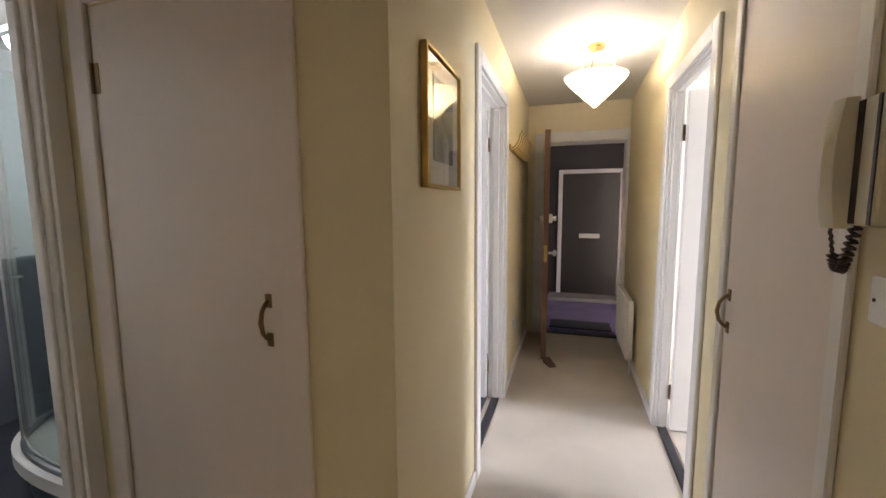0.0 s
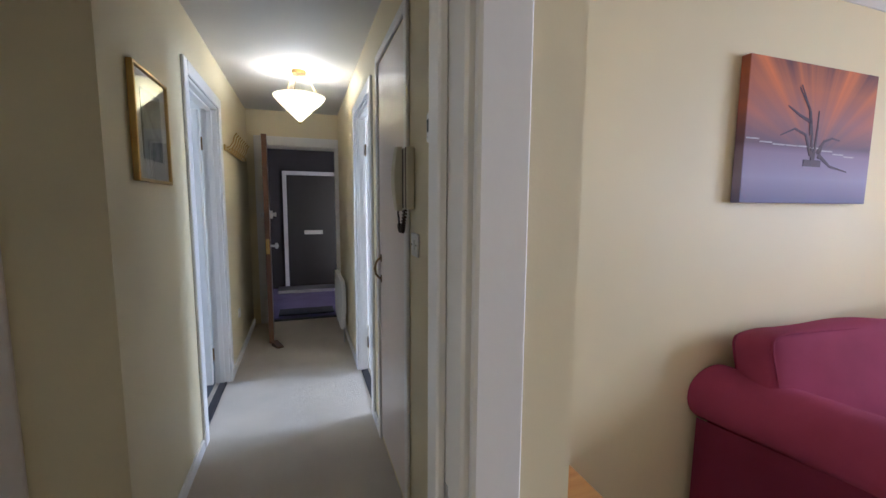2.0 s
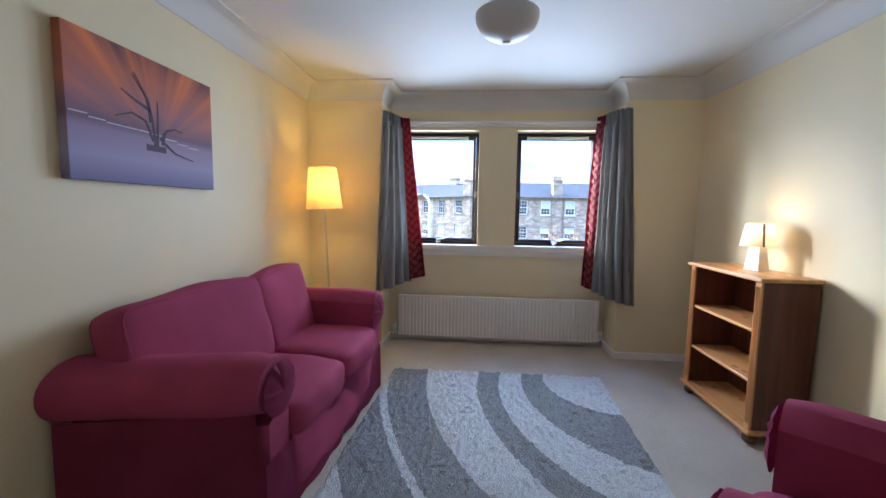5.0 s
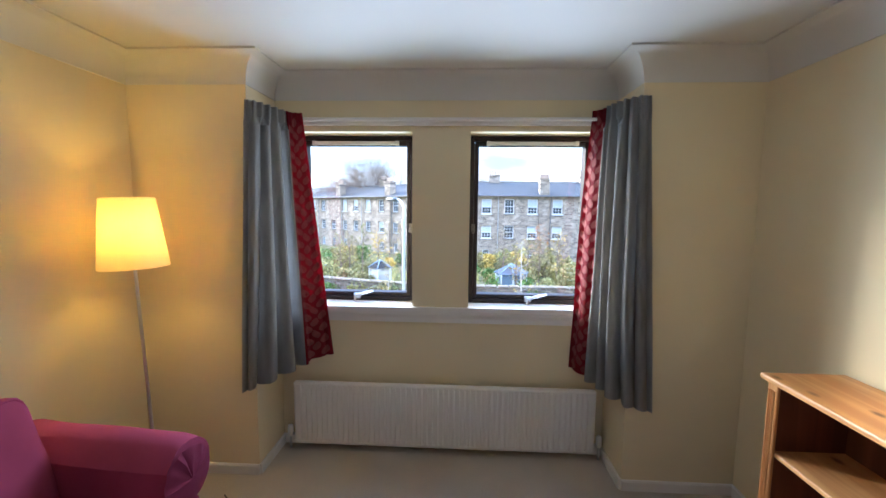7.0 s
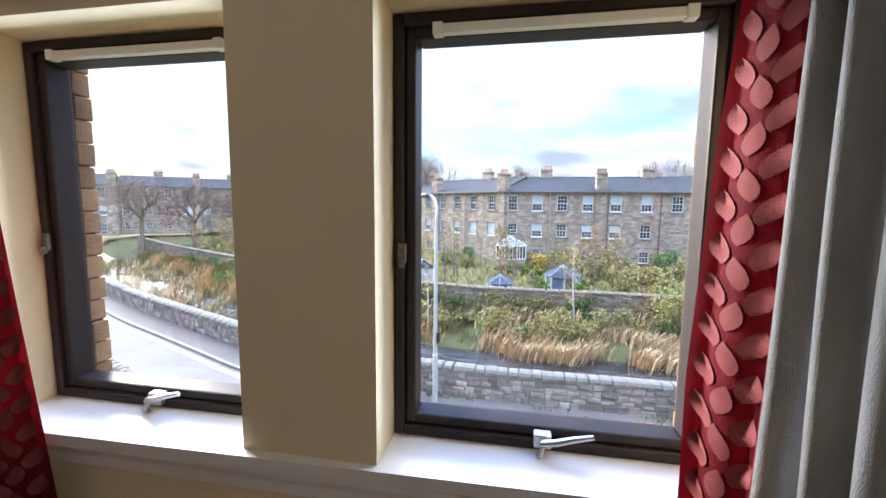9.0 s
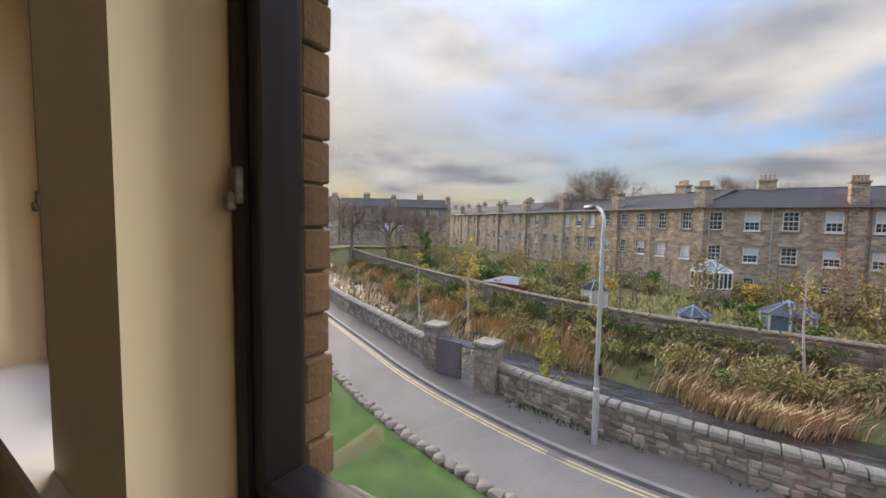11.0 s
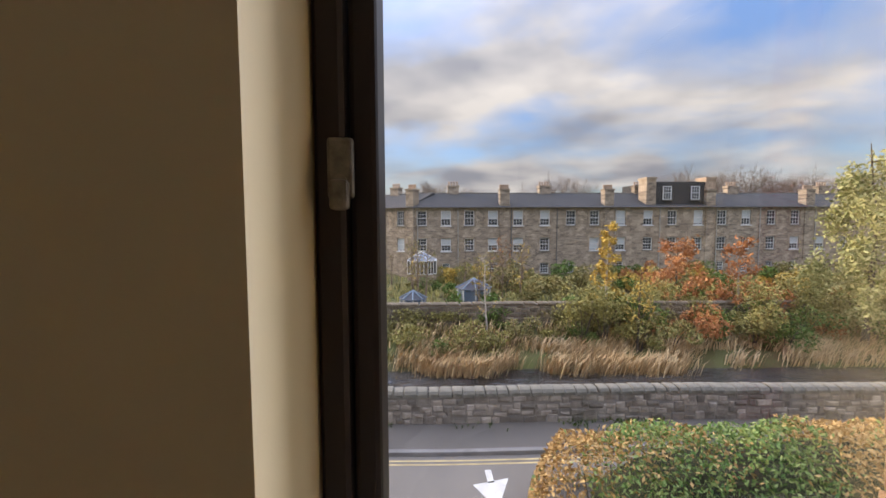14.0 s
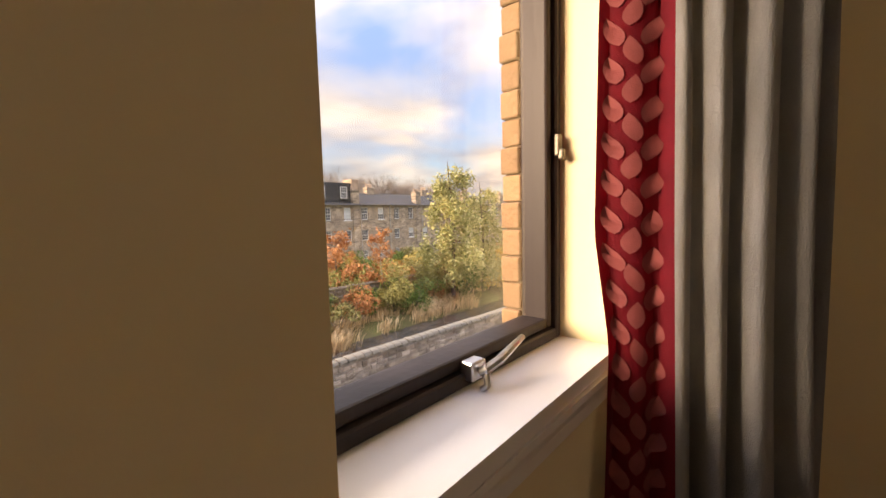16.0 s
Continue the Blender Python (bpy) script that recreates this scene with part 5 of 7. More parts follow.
def curtain(name, top, bottom, z_top, z_low, split, pleats, label, seed, bulge=0.0):
    """A hanging curtain: each of top and bottom is a run of plan points, from the wall side to the window side.
    Beyond split the cloth is the red border with its leaf print."""
    ob = thing(name, pose(0, 0, 0), label, "curtain")

    def along(run, u):
        n_ = len(run) - 1
        i = min(int(u * n_), n_ - 1)
        f = u * n_ - i
        return Vector((run[i][0] * (1 - f) + run[i + 1][0] * f, run[i][1] * (1 - f) + run[i + 1][1] * f))

    def place(u, v):
        """u along the cloth, v from 0 at the hem to 1 at the heading"""
        p = along(bottom, u).lerp(along(top, u), v)
        d = (along(bottom, min(1, u + 0.02)) - along(bottom, max(0, u - 0.02))).normalized()
        nrm = Vector((d.y, -d.x))
        if nrm.x > 0:
            nrm = -nrm
        amp = 0.036 * (1 - v) + 0.020 * v
        amp *= 0.30 if u > split + 0.03 else (0.40 + 0.60 * min(1.0, max(0.0, (u - 0.14) / 0.12)))
        ph = u * pleats + 0.10 * seed + 0.55 * noise.noise(Vector((u * 3.1, v * 0.8, seed)))
        wv = 2.2 * abs(math.sin(math.pi * ph)) ** 0.8 - 1.2 + 0.35 * noise.noise(Vector((u * 9, v * 2.5, seed + 4)))
        if v > 0.93:
            wv = 0.9 * math.sin(u * pleats * 2 * math.pi * 1.6 + seed)
        p = p + nrm * amp * wv
        if bulge and u > split:
            p.x += bulge * (u - split) / (1 - split) * min(1.0, max(0.0, (v - 0.26) / 0.15)) * min(1.0, max(0.0, (0.97 - v) / 0.25))
        z = z_low(u) + (z_top - z_low(u)) * v
        return Vector((p.x, p.y, z))

    def strip(u0, u1, nu, nv, thick):
        bb = bmesh.new()
        g = [[bb.verts.new(place(u0 + (u1 - u0) * i / nu, j / nv)) for j in range(nv + 1)] for i in range(nu + 1)]
        for i in range(nu):
            for j in range(nv):
                bb.faces.new((g[i][j], g[i + 1][j], g[i + 1][j + 1], g[i][j + 1]))
        bmesh.ops.solidify(bb, geom=list(bb.faces), thickness=thick)
        return bb

    part("cloth", strip(0.0, split, 130, 40, 0.005), M_GREYFAB, ob, "grey woven cloth in loose folds", True)
    part("border", strip(split, 1.0, 26, 40, 0.002), M_CRED, ob, "dark red border with pale leaves", True)
    # printed leaves, on both faces of the border
    rnd = random.Random(seed)
    for k in range(19):
        for side in (-1, 0, 1):
            v0 = 0.008 + k * 0.0505 + (0.025 if side == 0 else 0)
            u0 = split + (1 - split) * (0.5 + 0.27 * side)
            h_, w_ = 0.038, 0.29
            tilt = (side if side else 0.7 * (-1) ** k) * rnd.uniform(0.25, 0.6)
            for off in (-0.0028, 0.0028):
                lft, mid, rgt = [], [], []
                for q, wd in ((0, 0.0), (0.12, 0.55), (0.28, 0.9), (0.46, 1.0), (0.64, 0.85), (0.82, 0.5), (1.0, 0.0)):
                    uc = u0 + (1 - split) * tilt * 0.35 * (q - 0.5)
                    vv = min(0.99, v0 + h_ * q)
                    for lst, sg in ((lft, -1), (mid, 0), (rgt, 1)):
                        lst.append(place(min(0.998, max(split + 0.003, uc + sg * wd * (1 - split) * w_ * 0.5)), vv))
                du = (place(min(0.998, u0 + 0.01), v0) - place(u0 - 0.01, v0)).normalized()
                nn = du.cross(Vector((0, 0, 1))).normalized() * off
                bb = bmesh.new()
                cols = [[bb.verts.new(p + nn) for p in run] for run in (lft, mid, rgt)]
                for ca, cb in zip(cols, cols[1:]):
                    for j in range(len(ca) - 1):
                        bb.faces.new((ca[j], cb[j], cb[j + 1], ca[j + 1]))
                part("printed_leaf", bb, M_LEAF, ob, "pale pink printed leaf", True)
    return ob


curtain("curtain", [(4.115, -0.025), (4.15, -0.065), (4.25, -0.095), (4.36, -0.120), (4.41, -0.145), (4.425, -0.205)], [(4.085, 0.030), (4.09, -0.025), (4.18, -0.105), (4.32, -0.185), (4.41, -0.26), (4.440, -0.365)], 2.105,
        lambda u: 0.535 + 0.10 * u, 0.66, 6.2, "grey curtain with a red leaf-print border, drawn back beside the window", 3)
curtain("curtain", [(4.145, -2.095), (4.145, -2.045), (4.22, -1.995), (4.32, -1.970), (4.42, -1.955), (4.475, -1.910)], [(4.135, -2.195), (4.135, -2.10), (4.20, -2.01), (4.29, -1.965), (4.39, -1.905), (4.470, -1.835)], 2.125,
        lambda u: 0.47 + 0.11 * u, 0.74, 6.4, "grey curtain with a red leaf-print border, drawn back beside the window", 8, 0.035)

# ---- outside: materials ----
M_GRASS = surf("mown lawn", (0.050, 0.098, 0.022), 0.9, 0.3, 1.5, 0.8, 120, fine=0.6, spec=0.15)
M_SOIL = surf("rough bank of soil and weeds", (0.10, 0.085, 0.045), 0.95, 0.3, 0.6, 0.8, 9, col2=(0.12, 0.13, 0.05), fine=0.5, spec=0.1)
M_ASPHALT = surf("worn asphalt", (0.175, 0.160, 0.142), 0.85, 0.14, 0.5, 0.5, 90, fine=0.35, spec=0.2)
M_PAVE = surf("pavement asphalt", (0.130, 0.117, 0.104), 0.85, 0.12, 0.8, 0.5, 80, fine=0.3, spec=0.2)
M_KERB = surf("grey kerb stone", (0.20, 0.19, 0.18), 0.8, 0.2, 3, 0.4, 40)
M_YELLOW = surf("worn yellow road paint", (0.46, 0.36, 0.18), 0.7, 0.25, 3, 0.2, 60, fine=0.5)
M_ROADWHITE = surf("worn white road paint", (0.58, 0.57, 0.54), 0.7, 0.15, 4, 0.2, 60)
M_STONE = surf("weathered sandstone rubble", (0.15, 0.125, 0.10), 0.9, 0.3, 2.2, 0.7, 14, col2=(0.37, 0.32, 0.265), fine=0.4)
M_COPING = surf("lichened coping stone", (0.20, 0.185, 0.15), 0.9, 0.5, 2.5, 0.7, 18, fine=0.4)
M_MORTAR = surf("lime mortar", (0.21, 0.185, 0.16), 0.95, 0.2, 3, 0.5, 30)
M_GATE = surf("weathered grey gate boards", (0.10, 0.095, 0.10), 0.7, 0.25, 2, 0.3, 30, stretch=(1, 1, 0.2))
M_STEEL = surf("galvanised lamp post", (0.50, 0.50, 0.50), 0.45, 0.08, 3, metal=0.35)
M_SLATE = surf("grey roof slate", (0.050, 0.049, 0.050), 0.92, 0.25, 1.2, 0.5, 6, stretch=(1, 1, 1.0), fine=0.4)
M_SANDST = surf("sooty sandstone ashlar", (0.27, 0.215, 0.165), 0.9, 0.28, 0.8, 0.5, 3.5, col2=(0.44, 0.37, 0.29), fine=0.5)
M_SANDST2 = surf("brown squared rubble", (0.24, 0.195, 0.15), 0.9, 0.3, 1.1, 0.6, 4.5, col2=(0.43, 0.36, 0.285), stretch=(1, 1, 2.2), fine=0.6)
M_POT = surf("buff clay chimney pot", (0.44, 0.32, 0.23), 0.8, 0.2, 3)
M_SASH = surf("white sash paint", (0.72, 0.72, 0.70), 0.5, 0.04, 2)
M_PANE = surf("dark window pane", (0.035, 0.045, 0.055), 0.12, 0.3, 0.4)
M_BLIND = surf("pale blind behind glass", (0.55, 0.58, 0.58), 0.5, 0.05, 1)
M_PIPE = surf("grey drainpipe", (0.16, 0.15, 0.145), 0.6, 0.1, 2)
M_PIPEP = surf("pale drainpipe", (0.40, 0.38, 0.34), 0.6, 0.1, 2)
M_RENDER = surf("white render", (0.72, 0.74, 0.76), 0.8, 0.05, 1)
M_BARK = surf("grey brown bark", (0.10, 0.08, 0.06), 0.95, 0.3, 6, 0.6, 40, stretch=(1, 1, 0.3))
M_BIRCH = surf("pale birch bark", (0.42, 0.38, 0.33), 0.85, 0.35, 5, 0.3, 30, stretch=(1, 1, 3))
M_TWIG = surf("brown bare twigs", (0.21, 0.155, 0.115), 0.95, 0.2, 3)


def courses(m, length, height):
    """Squared stones in courses, each of its own tint, with paler joints, laid over a stone's own stains."""
    n, k = m.node_tree.nodes, m.node_tree.links
    bs = n["Principled BSDF"]
    src = bs.inputs["Base Color"].links[0].from_socket
    tc, sp, cb, br = n.new("ShaderNodeTexCoord"), n.new("ShaderNodeSeparateXYZ"), n.new("ShaderNodeCombineXYZ"), n.new("ShaderNodeTexBrick")
    k.new(tc.outputs["Object"], sp.inputs[0])
    k.new(sp.outputs[1], cb.inputs[0])
    k.new(sp.outputs[2], cb.inputs[1])
    k.new(cb.outputs[0], br.inputs["Vector"])
    br.inputs["Scale"].default_value = 1.0
    br.inputs["Brick Width"].default_value, br.inputs["Row Height"].default_value = length, height
    br.inputs["Mortar Size"].default_value = 0.022
    br.inputs["Color1"].default_value, br.inputs["Color2"].default_value, br.inputs["Mortar"].default_value = (0.62, 0.60, 0.58, 1), (1.35, 1.30, 1.22, 1), (1.12, 1.10, 1.06, 1)
    mx = n.new("ShaderNodeMix")
    mx.data_type, mx.blend_type = "RGBA", "MULTIPLY"
    mx.inputs["Factor"].default_value = 1.0
    k.new(src, mx.inputs["A"])
    k.new(br.outputs["Color"], mx.inputs["B"])
    k.new(mx.outputs["Result"], bs.inputs["Base Color"])


def stone_tints(m, low, high):
    """Each loose stone a little lighter or darker than its neighbours."""
    n, k = m.node_tree.nodes, m.node_tree.links
    bs = n["Principled BSDF"]
    src = bs.inputs["Base Color"].links[0].from_socket
    g, mr, hs = n.new("ShaderNodeNewGeometry"), n.new("ShaderNodeMapRange"), n.new("ShaderNodeHueSaturation")
    mr.inputs["To Min"].default_value, mr.inputs["To Max"].default_value = low, high
    k.new(g.outputs["Random Per Island"], mr.inputs["Value"])
    k.new(mr.outputs["Result"], hs.inputs["Value"])
    k.new(src, hs.inputs["Color"])
    k.new(hs.outputs[0], bs.inputs["Base Color"])


M_GWALL = surf("mossy brown rubble", (0.125, 0.098, 0.066), 0.95, 0.3, 1.6, 0.7, 12, col2=(0.30, 0.245, 0.175), fine=0.4)
courses(M_SANDST, 0.62, 0.30)
courses(M_SANDST2, 0.46, 0.21)
stone_tints(M_STONE, 0.55, 1.35)
stone_tints(M_GWALL, 0.6, 1.3)


def leafy(name, c1, c2):
    """Leaves whose tint differs from leaf to leaf."""
    m = bpy.data.materials.new(name)
    m.use_nodes = True
    n, k = m.node_tree.nodes, m.node_tree.links
    bs = n["Principled BSDF"]
    bs.inputs["Roughness"].default_value = 0.75
    bs.inputs["Specular IOR Level"].default_value = 0.2
    g, rp = n.new("ShaderNodeNewGeometry"), n.new("ShaderNodeValToRGB")
    rp.color_ramp.elements[0].color, rp.color_ramp.elements[1].color = (*[min(0.8, 1.3 * c) for c in c1], 1), (*[min(0.8, 1.3 * c) for c in c2], 1)
    k.new(g.outputs["Random Per Island"], rp.inputs[0])
    k.new(rp.outputs[0], bs.inputs["Base Color"])
    return m


L_GREEN = leafy("green shrub leaves", (0.045, 0.085, 0.020), (0.14, 0.20, 0.05))
L_OLIVE = leafy("olive shrub leaves", (0.11, 0.11, 0.034), (0.32, 0.28, 0.10))
L_YELLOW = leafy("yellow autumn leaves", (0.32, 0.21, 0.045), (0.54, 0.39, 0.10))
L_ORANGE = leafy("rust autumn leaves", (0.24, 0.090, 0.035), (0.44, 0.21, 0.085))
L_LIME = leafy("yellow-green leaves", (0.16, 0.18, 0.03), (0.42, 0.36, 0.08))
L_BRONZE = leafy("bronze hedge leaves", (0.25, 0.145, 0.055), (0.46, 0.31, 0.13))
L_MIXED = leafy("green hedge leaves", (0.06, 0.13, 0.03), (0.24, 0.29, 0.10))
L_REED = leafy("dry straw reeds", (0.33, 0.225, 0.115), (0.60, 0.44, 0.245))
L_WEED = leafy("dull green weeds", (0.09, 0.10, 0.034), (0.30, 0.24, 0.10))
L_WILLOW = leafy("pale willow leaves", (0.17, 0.18, 0.06), (0.38, 0.36, 0.16))


def mesh_object(name, verts, faces, mat, parent=None, label=""):
    me = bpy.data.meshes.new(name)
    me.from_pydata([tuple(v) for v in verts], [], faces)
    me.materials.append(mat)
    ob = new(name, me)
    if parent is not None:
        ob.parent = parent
    if label:
        tagged(ob, label)
    return ob


def leaf_mesh(points, size, rng):
    """Small bent leaves, one at each point."""
    n = len(points)
    a = rng.normal(size=(n, 3))
    a /= np.linalg.norm(a, axis=1)[:, None]
    c = np.cross(a, rng.normal(size=(n, 3)))
    c /= np.linalg.norm(c, axis=1)[:, None]
    s = size * rng.uniform(0.6, 1.35, size=(n, 1))
    p = np.asarray(points)
    v = np.stack([p - a * s, p + c * s * 0.45, p + a * s, p - c * s * 0.45], axis=1).reshape(-1, 3)
    f = [(4 * i, 4 * i + 1, 4 * i + 2, 4 * i + 3) for i in range(n)]
    return v, f


def blob_points(centre, radii, n, rng, lumps=7):
    """Points in a lumpy, gappy crown: several overlapping clumps, denser at their skins."""
    out = []
    cs = [np.array(centre) + (rng.uniform(-0.62, 0.62, 3) * np.array(radii)) for _ in range(lumps)]
    for c in cs:
        r = np.array(radii) * rng.uniform(0.32, 0.58)
        d = rng.normal(size=(n // lumps, 3))
        d /= np.linalg.norm(d, axis=1)[:, None]
        out.append(c + d * r * (rng.uniform(0.35, 1.0, size=(n // lumps, 1)) ** 0.5))
    return np.concatenate(out)


def shrub(name, at, radii, leaves, mat, label, seed, size=0.10, category="shrub", group=""):
    rng = np.random.default_rng(seed)
    ob = thing(name, pose(*at), label, category, group)
    v, f = leaf_mesh(blob_points((0, 0, radii[2] * 0.9), radii, leaves, rng), size, rng)
    v[:, 2] = np.maximum(v[:, 2], 0.02)
    mesh_object("foliage", v, f, mat, ob)
    bb = bmesh.new()
    for k in range(6):
        a = 2 * math.pi * k / 6 + seed
        tube(bb, [(0.05 * math.cos(a), 0.05 * math.sin(a), -0.15), (0.25 * radii[0] * math.cos(a), 0.25 * radii[1] * math.sin(a), radii[2] * 0.7), (0.5 * radii[0] * math.cos(a), 0.5 * radii[1] * math.sin(a), radii[2] * 1.3)], [0.03, 0.022, 0.008], 5)
    part("stems", bb, M_BARK, ob)
    return ob


def tree(name, at, height, spread, leaves, leaf_mat, bark, label, seed, size=0.10, trunk=0.12, first=0.35, bare=False, twigs=4, fall=0.0):
    """Tapered trunk, limbs that fork, and a crown of small leaves on the twigs."""
    rng = np.random.default_rng(seed)
    ob = thing(name, pose(*at), label, "tree")
    bb = bmesh.new()
    top = Vector((rng.uniform(-0.05, 0.05) * height, rng.uniform(-0.05, 0.05) * height, height * 0.93))
    mid = top * 0.5 + Vector((rng.uniform(-0.03, 0.03), rng.uniform(-0.03, 0.03), 0)) * height
    tube(bb, [(0, 0, -0.3), tuple(mid * 0.5), tuple(mid), tuple(mid.lerp(top, 0.5)), tuple(top)], [trunk, trunk * 0.85, trunk * 0.65, trunk * 0.4, trunk * 0.12], 8)
    part("trunk", bb, bark, ob, "", True)
    bb = bmesh.new()
    ends = []
    nl = 13 if not bare else 18
    for k in range(nl):
        u = first + (0.97 - first) * k / nl
        base = (mid * (u / 0.5)) if u < 0.5 else mid.lerp(top, (u - 0.5) / 0.5)
        a = k * 2.4 + rng.uniform(-0.4, 0.4)
        ln = spread * (1.0 - 0.55 * (u - first) / (1 - first)) * rng.uniform(0.7, 1.15)
        d = Vector((math.cos(a), math.sin(a), rng.uniform(0.25, 0.8) - fall)).normalized()
        p1 = base + d * ln * 0.5
        p2 = p1 + (d + Vector((0, 0, 0.25 - fall * 1.6))).normalized() * ln * 0.5
        tube(bb, [tuple(base), tuple(p1), tuple(p2)], [trunk * 0.30, trunk * 0.18, trunk * 0.05], 5)
        for j in range(twigs):
            q = base.lerp(p1, rng.uniform(0.4, 1)) if j % 2 else p1.lerp(p2, rng.uniform(0.1, 1))
            e = q + Vector(rng.normal(size=3)).normalized() * ln * 0.38 + Vector((0, 0, ln * (0.15 - fall * 0.5)))
            tube(bb, [tuple(q), tuple(q.lerp(e, 0.5) + Vector(rng.normal(size=3)) * 0.03 * ln), tuple(e)], [trunk * 0.09, trunk * 0.06, trunk * 0.02], 4)
            ends.append((q, e))
            if bare:
                for _ in range(4):
                    q2 = q.lerp(e, rng.uniform(0.3, 1))
                    e2 = q2 + Vector(rng.normal(size=3)).normalized() * ln * 0.24 + Vector((0, 0, ln * 0.06))
                    tube(bb, [tuple(q2), tuple(e2)], [trunk * 0.045, trunk * 0.02], 3)
        ends.append((p1, p2))
    part("limbs", bb, bark if not bare else M_TWIG, ob)
    if leaves:
        pts = []
        for _ in range(leaves):
            q, e = ends[rng.integers(len(ends))]
            pts.append(np.array(q.lerp(e, rng.uniform(0.2, 1.05))) + rng.normal(size=3) * spread * 0.075 - np.array((0, 0, abs(rng.normal()) * fall * spread * 0.35)))
        v, f = leaf_mesh(np.array(pts), size, rng)
        mesh_object("crown", v, f, leaf_mat, ob)
    return ob


# ---- outside: ground, road and river, all following the river wall ----
WALL_LINE = [(-120, 13.0), (-60, 14.2), (-17, 15.6), (-8.4, 16.1), (-1.0, 16.15), (2.0, 16.4), (4.7, 17.1), (8.0, 18.0), (12.0, 19.8), (20.0, 23.2), (36.0, 31.5), (70.0, 52.0), (140.0, 100.0)]


def wall_at(y):
    for (ya, xa), (yb, xb) in zip(WALL_LINE, WALL_LINE[1:]):
        if ya <= y <= yb:
            f = (y - ya) / (yb - ya)
            return xa + (xb - xa) * f
    return WALL_LINE[-1][1]


def follow(y):
    return sum(wall_at(min(139, max(-119, y + d))) for d in (-2, -1, 0, 1, 2)) / 5


YS = [-118 + 2.0 * i for i in range(40)] + [-38 + 0.8 * i for i in range(106)] + [47 + 3.0 * i for i in range(30)]
ROADZ, PAVZ, WATERZ = -4.90, -4.79, -6.02
SECTION = [(-300, -5.0), (-40, -4.9), (-9, -4.62), (-5.2, -4.72), (-4.5, -4.80), (-4.3, -5.05), (0.35, -5.05), (0.75, -6.75), (7.0, -6.75), (7.6, -6.05), (8.2, -5.70), (9.4, -5.35), (10.6, -4.95), (12, -4.75), (20, -4.7), (36, -4.6), (60, -4.4), (120, -3.5), (900, -3.0)]


def ribbon(name, section, mat, ys=YS, rough=0.0):
    vs, fs = [], []
    n = len(section)
    for y in ys:
        x0 = follow(y)
        for o, z in section:
            w = rough * noise.noise(Vector((x0 + o, y, 0.5))) if 6.8 < o < 100 or o < -4.6 else 0
            vs.append((x0 + o, y, z + w))
    for i in range(len(ys) - 1):
        for j in range(n - 1):
            fs.append((i * n + j, i * n + j + 1, (i + 1) * n + j + 1, (i + 1) * n + j))
    me = bpy.data.meshes.new(name)
    me.from_pydata(vs, [], fs)
    me.materials.append(mat)
    me.update()
    return new(name, me)


structure(ribbon("ground", SECTION, M_SOIL, [-900] + YS + [900], 0.25), "rough grassy ground out to the horizon")
structure(ribbon("lawn", [(-30, -4.74), (-9, -4.56), (-5.2, -4.66), (-4.62, -4.72)], M_GRASS, YS), "mown green lawn below the flats")
structure(ribbon("road", [(-4.24, ROADZ), (-2.8, ROADZ + 0.03), (-1.52, ROADZ)], M_ASPHALT), "worn grey asphalt road")
structure(ribbon("pavement", [(-1.36, PAVZ), (0.0, PAVZ + 0.01)], M_PAVE), "grey asphalt pavement beside the river wall")
structure(ribbon("kerb", [(-1.52, ROADZ - 0.1), (-1.515, PAVZ - 0.005), (-1.505, PAVZ + 0.004), (-1.36, PAVZ + 0.004), (-1.355, PAVZ - 0.2)], M_KERB), "grey stone kerb")
for o in (-1.78, -1.94):
    structure(ribbon("road_line", [(o, ROADZ + 0.012), (o + 0.07, ROADZ + 0.012)], M_YELLOW), "double yellow line along the kerb")
M_WATER = surf("dark river water", (0.050, 0.048, 0.046), 0.16, 0.5, 1.6, 1.0, 2.6, stretch=(1, 0.35, 1), spec=0.6)
for nd_ in M_WATER.node_tree.nodes:
    if nd_.type == "BUMP":
        nd_.inputs["Distance"].default_value = 0.10
structure(ribbon("water", [(0.5, WATERZ), (3.4, WATERZ), (7.7, WATERZ)], M_WATER), "dark shallow rippled river")
b = bmesh.new()
prism(b, [(12.55, -2.9), (13.6, -3.35), (13.4, -2.45)], ROADZ + 0.022, ROADZ + 0.030)
box(b, 13.45, -2.98, ROADZ + 0.022, 13.95, -2.82, ROADZ + 0.030)
structure(part("road_arrow", b, M_ROADWHITE), "white painted arrow on the road")
b = bmesh.new()
for k in range(7):
    box(b, 14.52, 1.32 + k * 0.075, ROADZ - 0.02, 14.82, 1.37 + k * 0.075, ROADZ + 0.016)
tagged(part("road_drain", b, M_GATE), "iron road drain grating by the kerb", "drain")

# low edging stones between lawn and road
rng = np.random.default_rng(5)
edge = structure(new("lawn_edging"), "row of rough grey stones edging the lawn")
edge_mesh = []
for k in range(6):
    b = bmesh.new()
    cushion(b, (k, 0, 0), (0.15, 0.17, 0.14), 4, 0.1, 2, wob=0.05)
    for v in b.verts:
        v.co.x -= k
    o = part("stone", b, M_STONE, edge)
    edge_mesh.append(o.data)
    o.location = (follow(-3.0 + 0.36 * k) - 4.42, -3.0 + 0.36 * k, -4.74)
for k in range(6, 62):
    y = -3.0 + k * 0.36
    o = new("stone", edge_mesh[k % 6])
    o.parent = edge
    o.location = (follow(y) - 4.42 + rng.uniform(-0.06, 0.06), y, -4.74)
    o.rotation_euler = (0, 0, rng.uniform(-3, 3))


